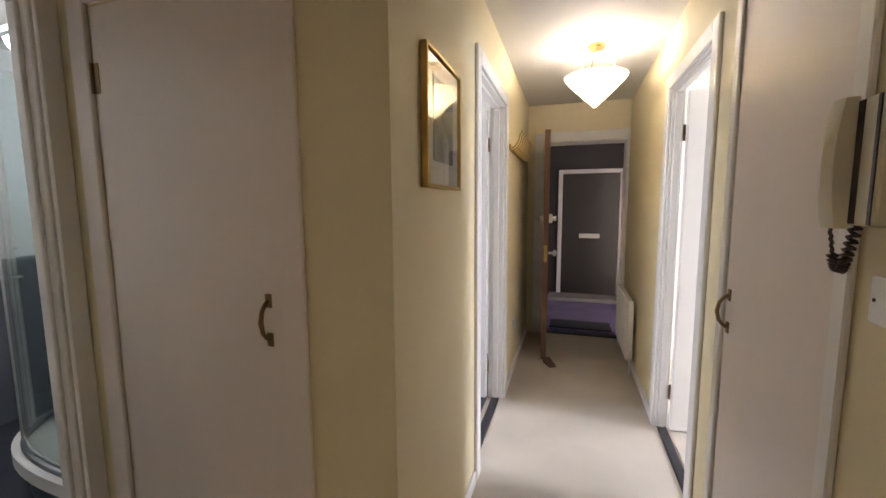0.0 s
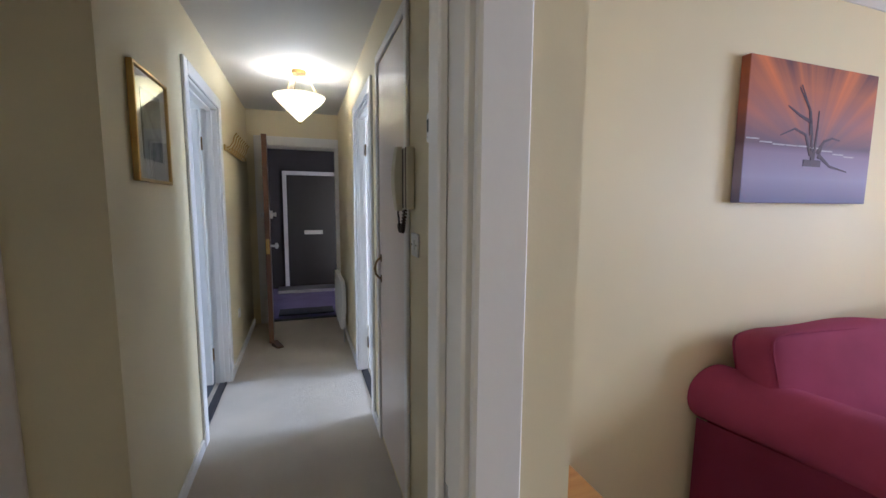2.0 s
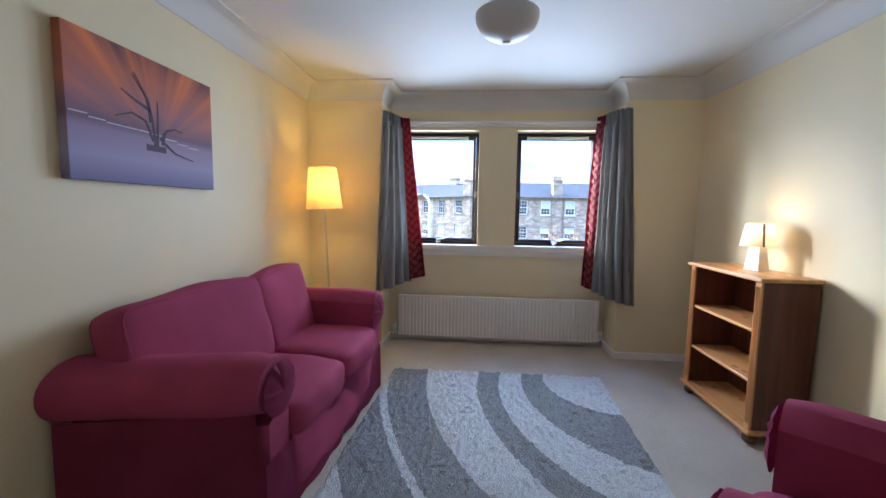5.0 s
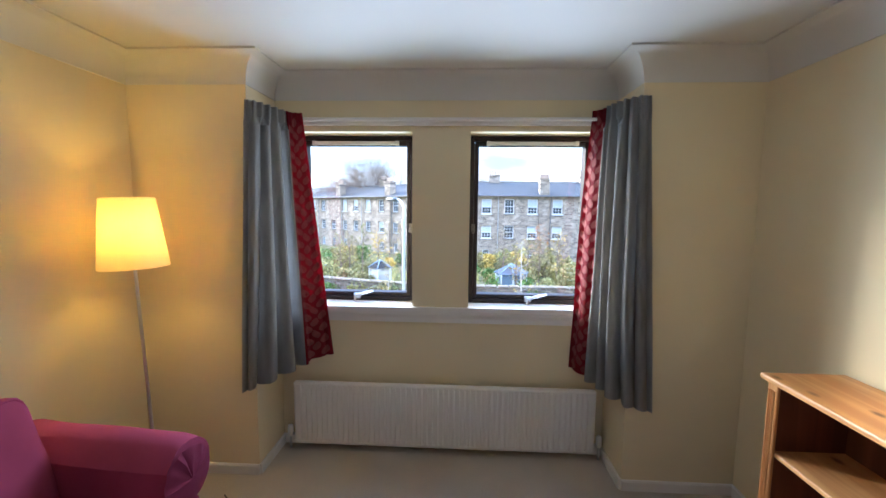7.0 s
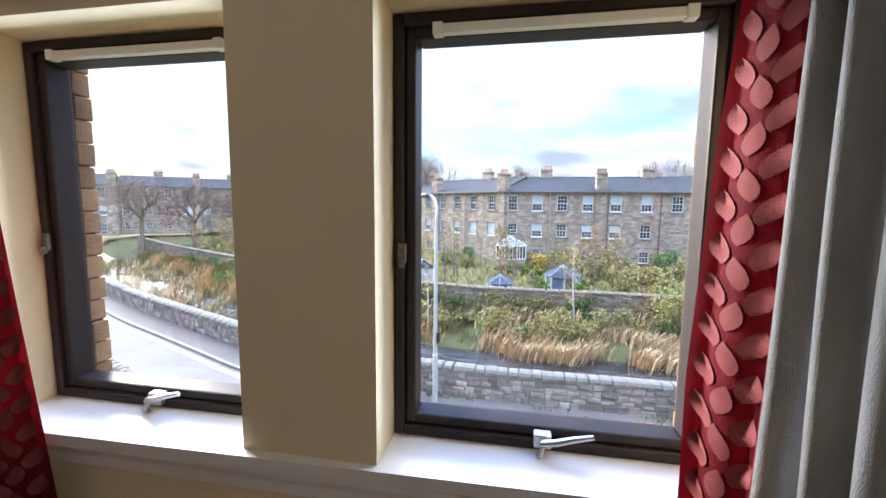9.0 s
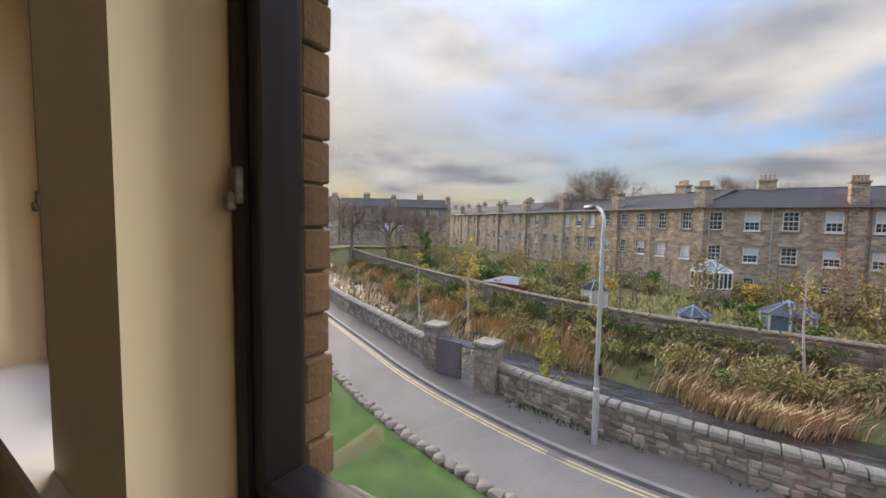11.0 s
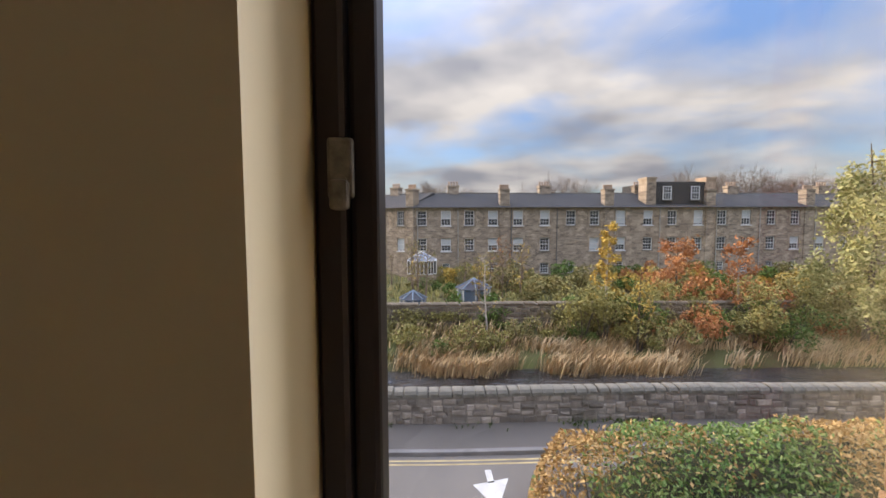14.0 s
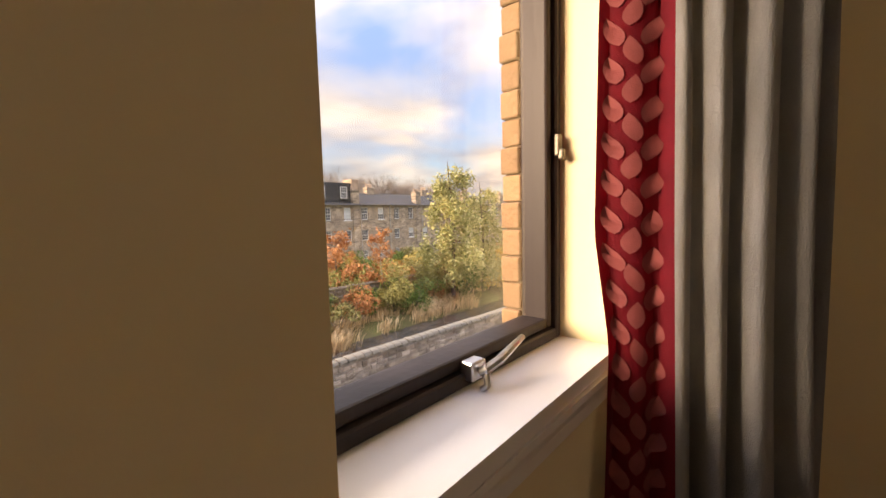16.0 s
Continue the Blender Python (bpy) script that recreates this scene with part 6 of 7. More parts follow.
# ---- river wall: core, rubble faces and coping stones ----
def wall_run(name, y0, y1, o0, o1, z0, z1, label, seed, stone=(0.36, 0.21), face=-1, mat=M_STONE):
    """A rubble wall that follows the road: a mortar core with stones standing proud of its road face."""
    ob = structure(new(name), label)
    n = int((y1 - y0) / 0.8)
    vs, fs = [], []
    for i in range(n + 1):
        y = y0 + (y1 - y0) * i / n
        x = follow(y)
        vs += [(x + o0, y, z0), (x + o1, y, z0), (x + o1, y, z1), (x + o0, y, z1)]
    for i in range(n):
        for j in range(4):
            fs.append((4 * i + j, 4 * i + (j + 1) % 4, 4 * i + 4 + (j + 1) % 4, 4 * i + 4 + j))
    fs += [(0, 1, 2, 3), (4 * n, 4 * n + 3, 4 * n + 2, 4 * n + 1)]
    mesh_object("core", vs, fs, M_MORTAR, ob)
    rs = random.Random(seed)
    vs, fs = [], []
    z = z0
    while z < z1 - 0.05:
        h = min(stone[1] * rs.uniform(0.5, 1.5), z1 - z)
        y = y0 + rs.uniform(0, 0.2)
        while y < y1:
            w = stone[0] * rs.uniform(0.5, 1.5)
            ye = min(y + w, y1)
            if ye - y > 0.08:
                x = follow((y + ye) / 2) + (o0 if face < 0 else o1)
                xs = (follow(ye) - follow(y)) / 2
                t_ = face * rs.uniform(0.010, 0.045)
                g, base = 0.012, len(vs)
                jz = [rs.uniform(-0.05, 0.05) for _ in range(4)]
                dz = rs.uniform(-0.05, 0.05)
                zs, hs_ = z, h
                z, h = z + dz, h * rs.uniform(0.8, 1.15)
                vs += [(x - xs, y + g, z + g), (x + xs, ye - g, z + g), (x + xs, ye - g, z + h - g), (x - xs, y + g, z + h - g)]
                i2 = rs.uniform(0.02, 0.05)
                vs += [(x - xs + t_, y + g + i2, z + g + i2 + jz[0]), (x + xs + t_, ye - g - i2, z + g + i2 + jz[1]), (x + xs + t_, ye - g - i2, z + h - g - i2 + jz[2]), (x - xs + t_, y + g + i2, z + h - g - i2 + jz[3])]
                z, h = zs, hs_
                fs += [(base + 4, base + 5, base + 6, base + 7)] + [(base + j, base + (j + 1) % 4, base + 4 + (j + 1) % 4, base + 4 + j) for j in range(4)]
            y += w
        z += h
    tagged(mesh_object("rubble", vs, fs, mat, ob), kind="stuff")
    return ob


def coping(parent, y0, y1, o, z, mat, length=0.46, half=0.27, height=0.19, seed=1):
    """Rounded coping stones, one object each, sharing four meshes."""
    rs = random.Random(seed)
    kinds = []
    for k in range(4):
        bb = bmesh.new()
        pr = [(-half, 0), (-half * 1.02, height * 0.45), (-half * 0.75, height * 0.85), (0, height * (1 + 0.1 * k * 0.3)), (half * 0.75, height * 0.85), (half * 1.02, height * 0.45), (half, 0)]
        l_ = length * (0.42 + 0.035 * k)
        rings_ = []
        for u, sc in ((-l_, 0.9), (-l_ + 0.03, 1.0), (l_ - 0.03, 1.0), (l_, 0.9)):
            rings_.append([bb.verts.new((x * sc + rs.uniform(-0.012, 0.012), u, zz * sc)) for x, zz in pr])
        for a, c in zip(rings_, rings_[1:]):
            for j in range(len(pr) - 1):
                bb.faces.new((a[j], a[j + 1], c[j + 1], c[j]))
        bb.faces.new(rings_[0][::-1])
        bb.faces.new(rings_[-1])
        o_ = part("coping_stone", bb, mat, parent)
        kinds.append(o_)
    y, k = y0, 0
    while y < y1:
        if k < 4:
            ob = kinds[k]
        else:
            ob = kinds[rs.randrange(4)].copy()
            scene.collection.objects.link(ob)
        ob.location = (follow(y) + o, y, z + rs.uniform(-0.012, 0.012))
        ob.rotation_euler = (rs.uniform(-0.03, 0.03), 0, -math.atan((follow(y + 0.3) - follow(y - 0.3)) / 0.6) + rs.uniform(-0.05, 0.05))
        y += length * rs.uniform(0.93, 1.04)
        k += 1


rw = wall_run("river_wall_1", -40.0, 4.6, 0.0, 0.42, -6.9, -3.94, "sandstone rubble river wall with rounded coping", 3, stone=(0.33, 0.23))
coping(rw, -39.5, 4.5, 0.21, -3.945, M_COPING, length=0.36, half=0.25, height=0.20)
rw2 = wall_run("river_wall_2", 8.4, 60.0, -0.15, 0.27, -6.9, -3.94, "sandstone rubble river wall beyond the gate", 4)
coping(rw2, 8.6, 59.0, 0.06, -3.945, M_COPING, seed=2)


def pillar(at, label):
    ob = thing("gate_pillar", pose(*at), label, "gate pillar", "pillars of the river gate")
    rs = random.Random(int(at[1] * 10))
    bb = bmesh.new()
    box(bb, -0.36, -0.36, 0, 0.36, 0.36, 1.72)
    part("core", bb, M_MORTAR, ob)
    for sx, sy in ((-1, 0), (1, 0), (0, -1), (0, 1)):
        z = 0.0
        while z < 1.70:
            h = min(rs.uniform(0.15, 0.26), 1.72 - z)
            u = -0.37
            while u < 0.36:
                w = rs.uniform(0.16, 0.34)
                ue = min(u + w, 0.37)
                if ue - u > 0.05:
                    bb = bmesh.new()
                    t_ = rs.uniform(0.015, 0.04)
                    if sx:
                        box(bb, sx * 0.35, u + 0.008, z + 0.008, sx * (0.36 + t_), ue - 0.008, z + h - 0.008, 0.012, 1)
                    else:
                        box(bb, u + 0.008, sy * 0.35, z + 0.008, ue - 0.008, sy * (0.36 + t_), z + h - 0.008, 0.012, 1)
                    part("stone", bb, M_STONE, ob)
                u += w
            z += h
    bb = bmesh.new()
    box(bb, -0.46, -0.46, 1.72, 0.46, 0.46, 1.83, 0.02)
    box(bb, -0.43, -0.43, 1.82, 0.43, 0.43, 1.86, 0.03)
    part("cap", bb, M_COPING, ob, "flat mossy cap stone")


pillar((17.05, 4.95, PAVZ), "square rubble gate pillar with a flat cap stone")
pillar((17.95, 7.95, PAVZ), "square rubble gate pillar with a flat cap stone")
gt = thing("river_gate", pose(17.25, 7.45, PAVZ, 0, 0, -93), "grey boarded metal gate between stone pillars", "gate")
b = bmesh.new()
for z in (0.08, 1.42):
    box(b, 0, -0.03, z, 1.25, 0.03, z + 0.07, 0.005)
for x in (0.0, 1.18):
    box(b, x, -0.03, 0.08, x + 0.07, 0.03, 1.49, 0.005)
part("gate_frame", b, M_GATE, gt)
for k in range(9):
    b = bmesh.new()
    box(b, 0.06, -0.045, 0.15 + k * 0.142, 1.19, -0.028, 0.15 + k * 0.142 + 0.134, 0.004, 1)
    part("board", b, M_GATE, gt)
b = bmesh.new()
for k in range(5):
    tube(b, [(17.35 + k * 0.16, 7.4, PAVZ + 1.42 - k * 0.02), (17.3 + k * 0.16, 5.5, PAVZ + 1.36 - k * 0.02)], 0.045, 6)
tagged(part("gate_rollers", b, M_GATE), "dark rails over the gate gap", "rails")

# ---- street lamp ----
sl = thing("street_lamp", pose(15.72, 0.86, PAVZ), "tall pale steel street lamp on the pavement", "street lamp")
b = bmesh.new()
tube(b, [(0, 0, 0), (0, 0, 1.6), (0, 0, 1.62), (0, 0, 5.9), (0.02, -0.02, 6.25), (0.10, 0.08, 6.5), (0.22, 0.20, 6.60), (0.30, 0.28, 6.62)], [0.085, 0.085, 0.065, 0.050, 0.045, 0.042, 0.04, 0.04], 12)
part("column", b, M_STEEL, sl, "", True)
b = bmesh.new()
mm = Matrix.Translation((0.50, 0.47, 6.63)) @ Matrix.Rotation(radians(43), 4, "Z")
cushion(b, (0, 0, 0), (0.30, 0.11, 0.06), 4, 0.2, 6, m=mm)
part("lantern", b, surf("grey lantern hood", (0.10, 0.10, 0.10), 0.5, 0.1, 4), sl, "dark lantern head", True)
b = bmesh.new()
box(b, -0.11, -0.13, 2.0, 0.11, -0.06, 2.35, 0.02)
part("bracket_box", b, M_BLACK, sl, "small black box strapped on")
b = bmesh.new()
box(b, -0.05, -0.090, 0.5, 0.05, -0.080, 1.1, 0.004)
part("access_door", b, M_STEEL, sl)

# ---- far bank: reeds, weeds, shrubs and trees ----
rng = np.random.default_rng(21)


def blades(count, y_range, o_range, height, lean, mat, name, label, seed, base=None, width=0.022):
    rg = np.random.default_rng(seed)
    vs, fs = [], []
    for _ in range(count):
        cy, co = rg.uniform(*y_range), rg.uniform(*o_range)
        if noise.noise(Vector((cy * 0.35, co * 0.5, seed))) < -0.04:
            continue
        cx = follow(cy) + co
        cz = base if base is not None else -6.06 if co < 7.6 else (-6.06 + (co - 7.6) * 0.42 if co < 10 else -4.9)
        a0 = rg.uniform(-0.5, 0.5) + lean
        for _ in range(7):
            x, y = cx + rg.normal() * 0.18, cy + rg.normal() * 0.25
            h = height * rg.uniform(0.35, 1.3)
            a = a0 + rg.normal() * 0.6
            dx, dy = math.cos(a) * h * 0.55, math.sin(a) * h * 0.55
            s_ = len(vs)
            w = width * rg.uniform(0.7, 1.4)
            vs += [(x - w * math.sin(a), y + w * math.cos(a), cz), (x + w * math.sin(a), y - w * math.cos(a), cz), (x + dx * 0.35 + w * math.sin(a), y + dy * 0.35 - w * math.cos(a), cz + h * 0.6), (x + dx * 0.35 - w * math.sin(a), y + dy * 0.35 + w * math.cos(a), cz + h * 0.6), (x + dx, y + dy, cz + h * 0.88)]
            fs += [(s_, s_ + 1, s_ + 2, s_ + 3), (s_ + 3, s_ + 2, s_ + 4)]
    return tagged(mesh_object(name, vs, fs, mat), label, "grass", kind="stuff")


blades(2100, (-26, 26), (7.65, 9.1), 0.85, -1.9, L_REED, "reeds", "dry straw-coloured reeds leaning over the river bank", 31)
blades(1100, (-34, 44), (8.2, 10.8), 0.75, -1.7, L_WEED, "weeds", "dull green and brown weeds on the bank", 32, width=0.03)
blades(1300, (-30, 40), (8.8, 10.8), 0.7, -1.6, L_REED, "reeds", "dry straw grass below the garden wall", 35, width=0.026)
blades(600, (8, 46), (1.0, 9.0), 0.9, -1.2, L_REED, "reeds", "dry reeds and grass beside the river", 33)
blades(500, (8, 46), (2.0, 10.0), 0.8, -1.2, L_WEED, "weeds", "brown weeds beside the river", 34, width=0.03)

blades(420, (-14, 2.0), (6.7, 7.8), 0.95, -2.1, L_REED, "reeds", "golden reeds hanging over the water's edge", 36)
blades(110, (-9, 3.8), (-0.12, -0.04), 0.16, 3.0, L_GREEN, "weeds", "green weeds at the foot of the river wall", 37, base=PAVZ, width=0.018)

MIX = [(L_GREEN, "dense green garden shrub"), (L_OLIVE, "olive brown straggling shrub"), (L_YELLOW, "yellow autumn shrub"), (L_ORANGE, "rust-coloured autumn shrub"), (L_WEED, "dull twiggy shrub")]
# bank in front of the garden wall
k = 0
for y in np.arange(-33, 24, 1.55):
    o = rng.uniform(8.4, 10.2)
    r = rng.uniform(0.55, 1.05)
    pick = [0, 1, 4, 1, 0][int(rng.integers(5))]
    if y < -10:
        r *= 1.9
        pick = [0, 1, 3, 1, 0, 2][int(rng.integers(6))]
    m_, lb = MIX[pick]
    shrub("bank_shrub", (follow(y) + o, float(y), -5.55 + (o - 8.4) * 0.3), (r, r * 1.2, r * 0.75), int(520 * r * r) + 240, m_, lb + " on the river bank", 100 + k, 0.085, group="shrubs of the river bank")
    k += 1
# dense autumn thicket over the bank and the wall further down the river
for i, y in enumerate(np.arange(-34, -9.5, 1.15)):
    o, r = rng.uniform(9.0, 12.6), rng.uniform(1.1, 1.9)
    m_, lb = MIX[[0, 1, 3, 1, 0, 4, 2, 1][int(rng.integers(8))]]
    shrub("bank_shrub", (follow(y) + o, float(y), -5.0), (r, r * 1.1, r * 1.05), int(640 * r * r) + 300, m_, lb + " in the thicket by the river", 700 + i, 0.085, group="shrubs of the river bank")
# gardens behind the wall
for i in range(210):
    y = rng.uniform(-58, 40)
    o = rng.uniform(12.2, 29)
    r = rng.uniform(0.7, 1.7)
    gx = follow(y) + o
    if any(abs(y - py * gx / px) < 0.9 + r and gx < px + 1.5 + r for px, py in ((32.5, -4.9), (31.5, -0.6), (42.6, -1.4), (33.5, 5.4))):
        r *= 0.62
    m_, lb = MIX[[0, 4, 1, 2, 1, 4, 0, 1, 4, 4][int(rng.integers(10))] if y > -15 else [0, 1, 3, 1, 2, 0, 1][int(rng.integers(7))]]
    shrub("garden_shrub", (follow(y) + o, float(y), -4.75), (r, r, r * 0.8), int(330 * r * r) + 160, m_, lb + " in a back garden", 300 + i, 0.13, group="shrubs of the back gardens")


blades(2600, (-40, 44), (11.6, 30.0), 0.55, -1.0, L_WEED, "weeds", "rough grass and dead stalks in the back gardens", 38, base=-4.72, width=0.035)
blades(1400, (-40, 44), (11.6, 30.0), 0.60, 0.6, L_OLIVE, "weeds", "low green growth in the back gardens", 39, base=-4.72, width=0.045)

# garden wall
gw = wall_run("garden_wall", -44.0, 50.0, 10.9, 11.3, -5.5, -3.40, "old stone garden wall along the far bank", 9, stone=(0.42, 0.22), mat=M_GWALL)
coping(gw, -43.5, 49.0, 11.1, -3.41, M_GWALL, length=0.75, half=0.26, height=0.14, seed=6)

# creepers and straggling growth against the garden wall
rv = np.random.default_rng(64)
for i in range(44):
    y = float(rv.uniform(-22, 34))
    m_, lb = ((L_OLIVE, "brown-green creeper"), (L_WEED, "dry brown creeper"), (L_GREEN, "dark green ivy"))[int(rv.integers(3))]
    shrub("wall_creeper", (follow(y) + 10.75, y, -5.05 + float(rv.uniform(0, 0.5))), (0.35, float(rv.uniform(0.8, 1.7)), float(rv.uniform(0.45, 0.85))), 520, m_, lb + " against the garden wall", 900 + i, 0.075, category="creeper", group="creepers on the garden wall")

BANKZ = -5.3
for x, y, h, sp, mt, lm, lab, sd, sz, lv, tr in (
        (26.2, -4.9, 5.6, 0.9, M_BIRCH, L_YELLOW, "slender young birch with a few yellow leaves", 41, 0.06, 120, 0.06),
        (25.4, 3.2, 4.2, 0.7, M_BIRCH, L_YELLOW, "slender young birch with a few yellow leaves", 42, 0.06, 100, 0.05),
        (27.6, 12.2, 6.2, 1.0, M_BIRCH, L_YELLOW, "slender birch with yellow top leaves", 43, 0.10, 380, 0.07),
        (26.4, 15.5, 5.0, 0.8, M_BIRCH, L_YELLOW, "pale leafless young birch", 44, 0.06, 40, 0.06),
        (25.8, -11.6, 7.2, 1.15, M_BIRCH, L_YELLOW, "birch with bright yellow autumn crown", 45, 0.11, 1500, 0.09),
        (24.6, -12.6, 4.6, 1.3, M_BARK, L_YELLOW, "leaning yellowish birch sapling", 46, 0.08, 500, 0.06),
        (26.4, -19.5, 6.0, 1.6, M_BIRCH, L_ORANGE, "young tree with rust-coloured leaves", 47, 0.11, 1300, 0.09),
        (28.5, -17.2, 5.6, 2.1, M_BARK, L_ORANGE, "round tree with rust-coloured leaves", 48, 0.12, 1900, 0.10),
        (19.3, 3.35, 3.5, 0.75, M_BARK, L_LIME, "small yellow-green tree in the river", 50, 0.065, 1100, 0.04)):
    tree("birch_tree" if mt is M_BIRCH else "autumn_tree", (x, y, BANKZ if x > 22 else -6.1), h, sp, lv, lm, mt, lab, sd, sz, tr, 0.25)
tree("willow_tree", (24.0, -24.6, -5.2), 11.4, 3.3, 13000, L_WILLOW, M_BARK, "tall drooping willow with pale green leaves", 51, 0.12, 0.18, 0.18, twigs=6, fall=0.45)
tree("willow_tree", (24.5, -29.2, -5.2), 10.0, 3.0, 9000, L_WILLOW, M_BARK, "tall drooping willow with pale green leaves", 52, 0.12, 0.16, 0.2, twigs=6, fall=0.45)
tree("conifer_tree", (44.0, 28.0, -4.7), 5.2, 1.3, 1800, L_GREEN, M_BARK, "dark green conifer in a garden", 53, 0.14, 0.12, 0.06, fall=0.2)


def dome_tree(at, height, spread, label, seed, depth=5):
    """A leafless tree with a round crown: limbs that fork again and again into fine twigs."""
    rg_ = np.random.default_rng(seed)
    ob = thing("bare_tree", pose(*at), label, "tree")
    vs, fs = [], []

    def rod(p, q, r0, r1):
        d = (q - p).normalized()
        sx = d.cross(Vector((0.3, 0.2, 1.0))).normalized()
        sy = d.cross(sx)
        k0 = len(vs)
        for c, rr in ((p, r0), (q, r1)):
            for a in (0.0, 2.094, 4.189):
                vs.append(tuple(c + (sx * math.cos(a) + sy * math.sin(a)) * rr))
        for a in range(3):
            fs.append((k0 + a, k0 + (a + 1) % 3, k0 + 3 + (a + 1) % 3, k0 + 3 + a))

    def grow(p, d, ln, rad, level):
        q = p + d * ln
        rod(p, q, rad, rad * 0.66)
        if level == 0:
            return
        for _ in range(4 if level > 1 else 5):
            t_ = rg_.normal(size=3) * 0.62
            nd = (d + Vector(t_) + Vector((0, 0, 0.10))).normalized()
            grow(p.lerp(q, rg_.uniform(0.55, 1.0)), nd, ln * rg_.uniform(0.66, 0.86), rad * 0.52, level - 1)

    fork = height * 0.36
    rod(Vector((0, 0, -0.3)), Vector((0, 0, fork)), 0.30, 0.24)
    up = (height - fork) / 2.75
    for k in range(6):
        a = k * 1.047 + rg_.uniform(-0.3, 0.3)
        tilt_ = rg_.uniform(0.25, 0.95) if k else 0.05
        d = Vector((math.cos(a) * tilt_ * spread / (height - fork) * 2.6, math.sin(a) * tilt_ * spread / (height - fork) * 2.6, 1.0 - 0.35 * tilt_)).normalized()
        grow(Vector((0, 0, fork * rg_.uniform(0.85, 1.0))), d, up * rg_.uniform(0.80, 1.0), 0.14, depth - 1)
    mesh_object("limbs", vs, fs, M_TWIG, ob)
    return ob


for x, y, h, sp, sd in ((66, 12.8, 14.4, 5.0, 61), (69, 19.0, 11.6, 4.2, 62), (62, -3.0, 12.4, 3.4, 63), (62, -9.4, 10.9, 3.0, 64), (62, -21.2, 13.1, 5.4, 65), (62, -40.4, 14.6, 4.4, 66), (62, -49.6, 14.6, 4.6, 67), (62, -58.3, 13.0, 4.6, 68), (64, -68.0, 13.6, 5.0, 69), (50, 40, 9.6, 3.8, 71), (47, 45, 10.0, 3.8, 72), (53, 36, 8.4, 3.2, 73)):
    dome_tree((x, y, -4.5), h * 1.08, sp * 0.9, "large leafless tree beyond the rooftops" if x > 55 else "brown leafless tree in a garden", sd, 6 if x > 55 and y > -60 else 5)
rt = np.random.default_rng(88)
for i in range(46):
    y = float(rt.uniform(-12, 44))
    tree("garden_tree", (follow(y) + float(rt.uniform(13, 26)), y, -4.75), float(rt.uniform(3.2, 5.6)), float(rt.uniform(0.9, 1.7)), int(rt.integers(40, 260)), (L_OLIVE, L_WEED, L_YELLOW, L_WEED, L_OLIVE if y > -8 else L_ORANGE)[i % 5], M_TWIG, "thin twiggy garden tree with sparse small leaves", 500 + i, 0.09, 0.07, 0.25, bare=True, twigs=4)
# ---- hedge beside the road ----
hg = thing("hedge", pose(0, 0, 0), "large mixed hedge of green and bronze leaves by the road", "hedge")
rg = np.random.default_rng(77)
pts = []
for _ in range(34000):
    u = rg.uniform(0, 1)
    y = -3.5 - 14.3 * u
    xc = 12.0 - 0.05 * (y + 4.3) * 0
    a = rg.uniform(-0.25, math.pi + 0.25)
    ends_ = min(1.0, (u * 14.3 + 0.05) / 0.9) ** 0.5 * min(1.0, ((1 - u) * 14.3 + 0.05) / 0.9) ** 0.5
    rr = (1.0 + 0.16 * noise.noise(Vector((y * 0.9, a * 1.4, 2)))) * rg.uniform(0.88, 1.03) * ends_
    pts.append((xc - 1.35 * math.cos(a) * rr, y, -4.75 + max(0.0, 1.72 * math.sin(a) * rr + 0.05)))
v, f = leaf_mesh(np.array(pts), 0.052, rg)
half = np.array([noise.noise(Vector((p[1] * 0.55, p[0] * 0.8, 5.0))) + (0.42 if p[1] > -4.3 or p[1] < -9.5 else -0.08) + 0.25 * rg.normal() for p in pts])
for nm_, keep, mt_, lb_ in (("green_foliage", half <= 0.12, L_MIXED, "green hedge leaves"), ("bronze_foliage", half > 0.12, L_BRONZE, "bronze and gold hedge leaves")):
    sel = np.nonzero(keep)[0]
    vv_ = v.reshape(-1, 4, 3)[sel].reshape(-1, 3)
    mesh_object(nm_, vv_, f[:len(sel)], mt_, hg, lb_)
b = bmesh.new()
for i in range(28):
    y = -4.75 - 12.6 * i / 27
    cyl(b, (12.0, y, -4.85), (12.0 + rg.uniform(-0.4, 0.4), y + rg.uniform(-0.3, 0.3), -3.7), 0.025, 0.012, 6)
part("stems", b, M_BARK, hg)
# solid filler; its dark colour stands in for shade between the leaves
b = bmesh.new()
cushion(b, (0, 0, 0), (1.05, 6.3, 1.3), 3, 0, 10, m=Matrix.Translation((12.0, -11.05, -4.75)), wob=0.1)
part("shade_core", b, surf("hedge core in shade colour", (0.035, 0.040, 0.015), 0.95, 0.4, 3, 0.6, 12), hg, "solid core coloured like the shade inside the hedge")
shrub("lawn_shrub", (12.6, 8.9, -4.75), (0.6, 0.7, 0.6), 900, L_OLIVE, "dull green shrub by a low pillar", 402, 0.06)
shrub("lawn_shrub", (10.5, 13.0, -4.75), (1.3, 1.5, 1.1), 1400, L_YELLOW, "yellow-green shrub on the lawn", 403, 0.08)
shrub("lawn_shrub", (9.2, 11.0, -4.75), (1.3, 1.4, 0.9), 1400, L_GREEN, "green shrub on the lawn", 404, 0.08)
for i, (x, y) in enumerate(((11.6, 17.2), (12.9, 19.0), (14.1, 21.0), (15.4, 23.2))):
    shrub("lawn_shrub", (x, y, -4.75), (1.2, 1.3, 0.95), 1500, (L_LIME, L_GREEN)[i % 2], ("yellow-green", "dark green")[i % 2] + " clipped shrub along the lawn", 420 + i, 0.075)
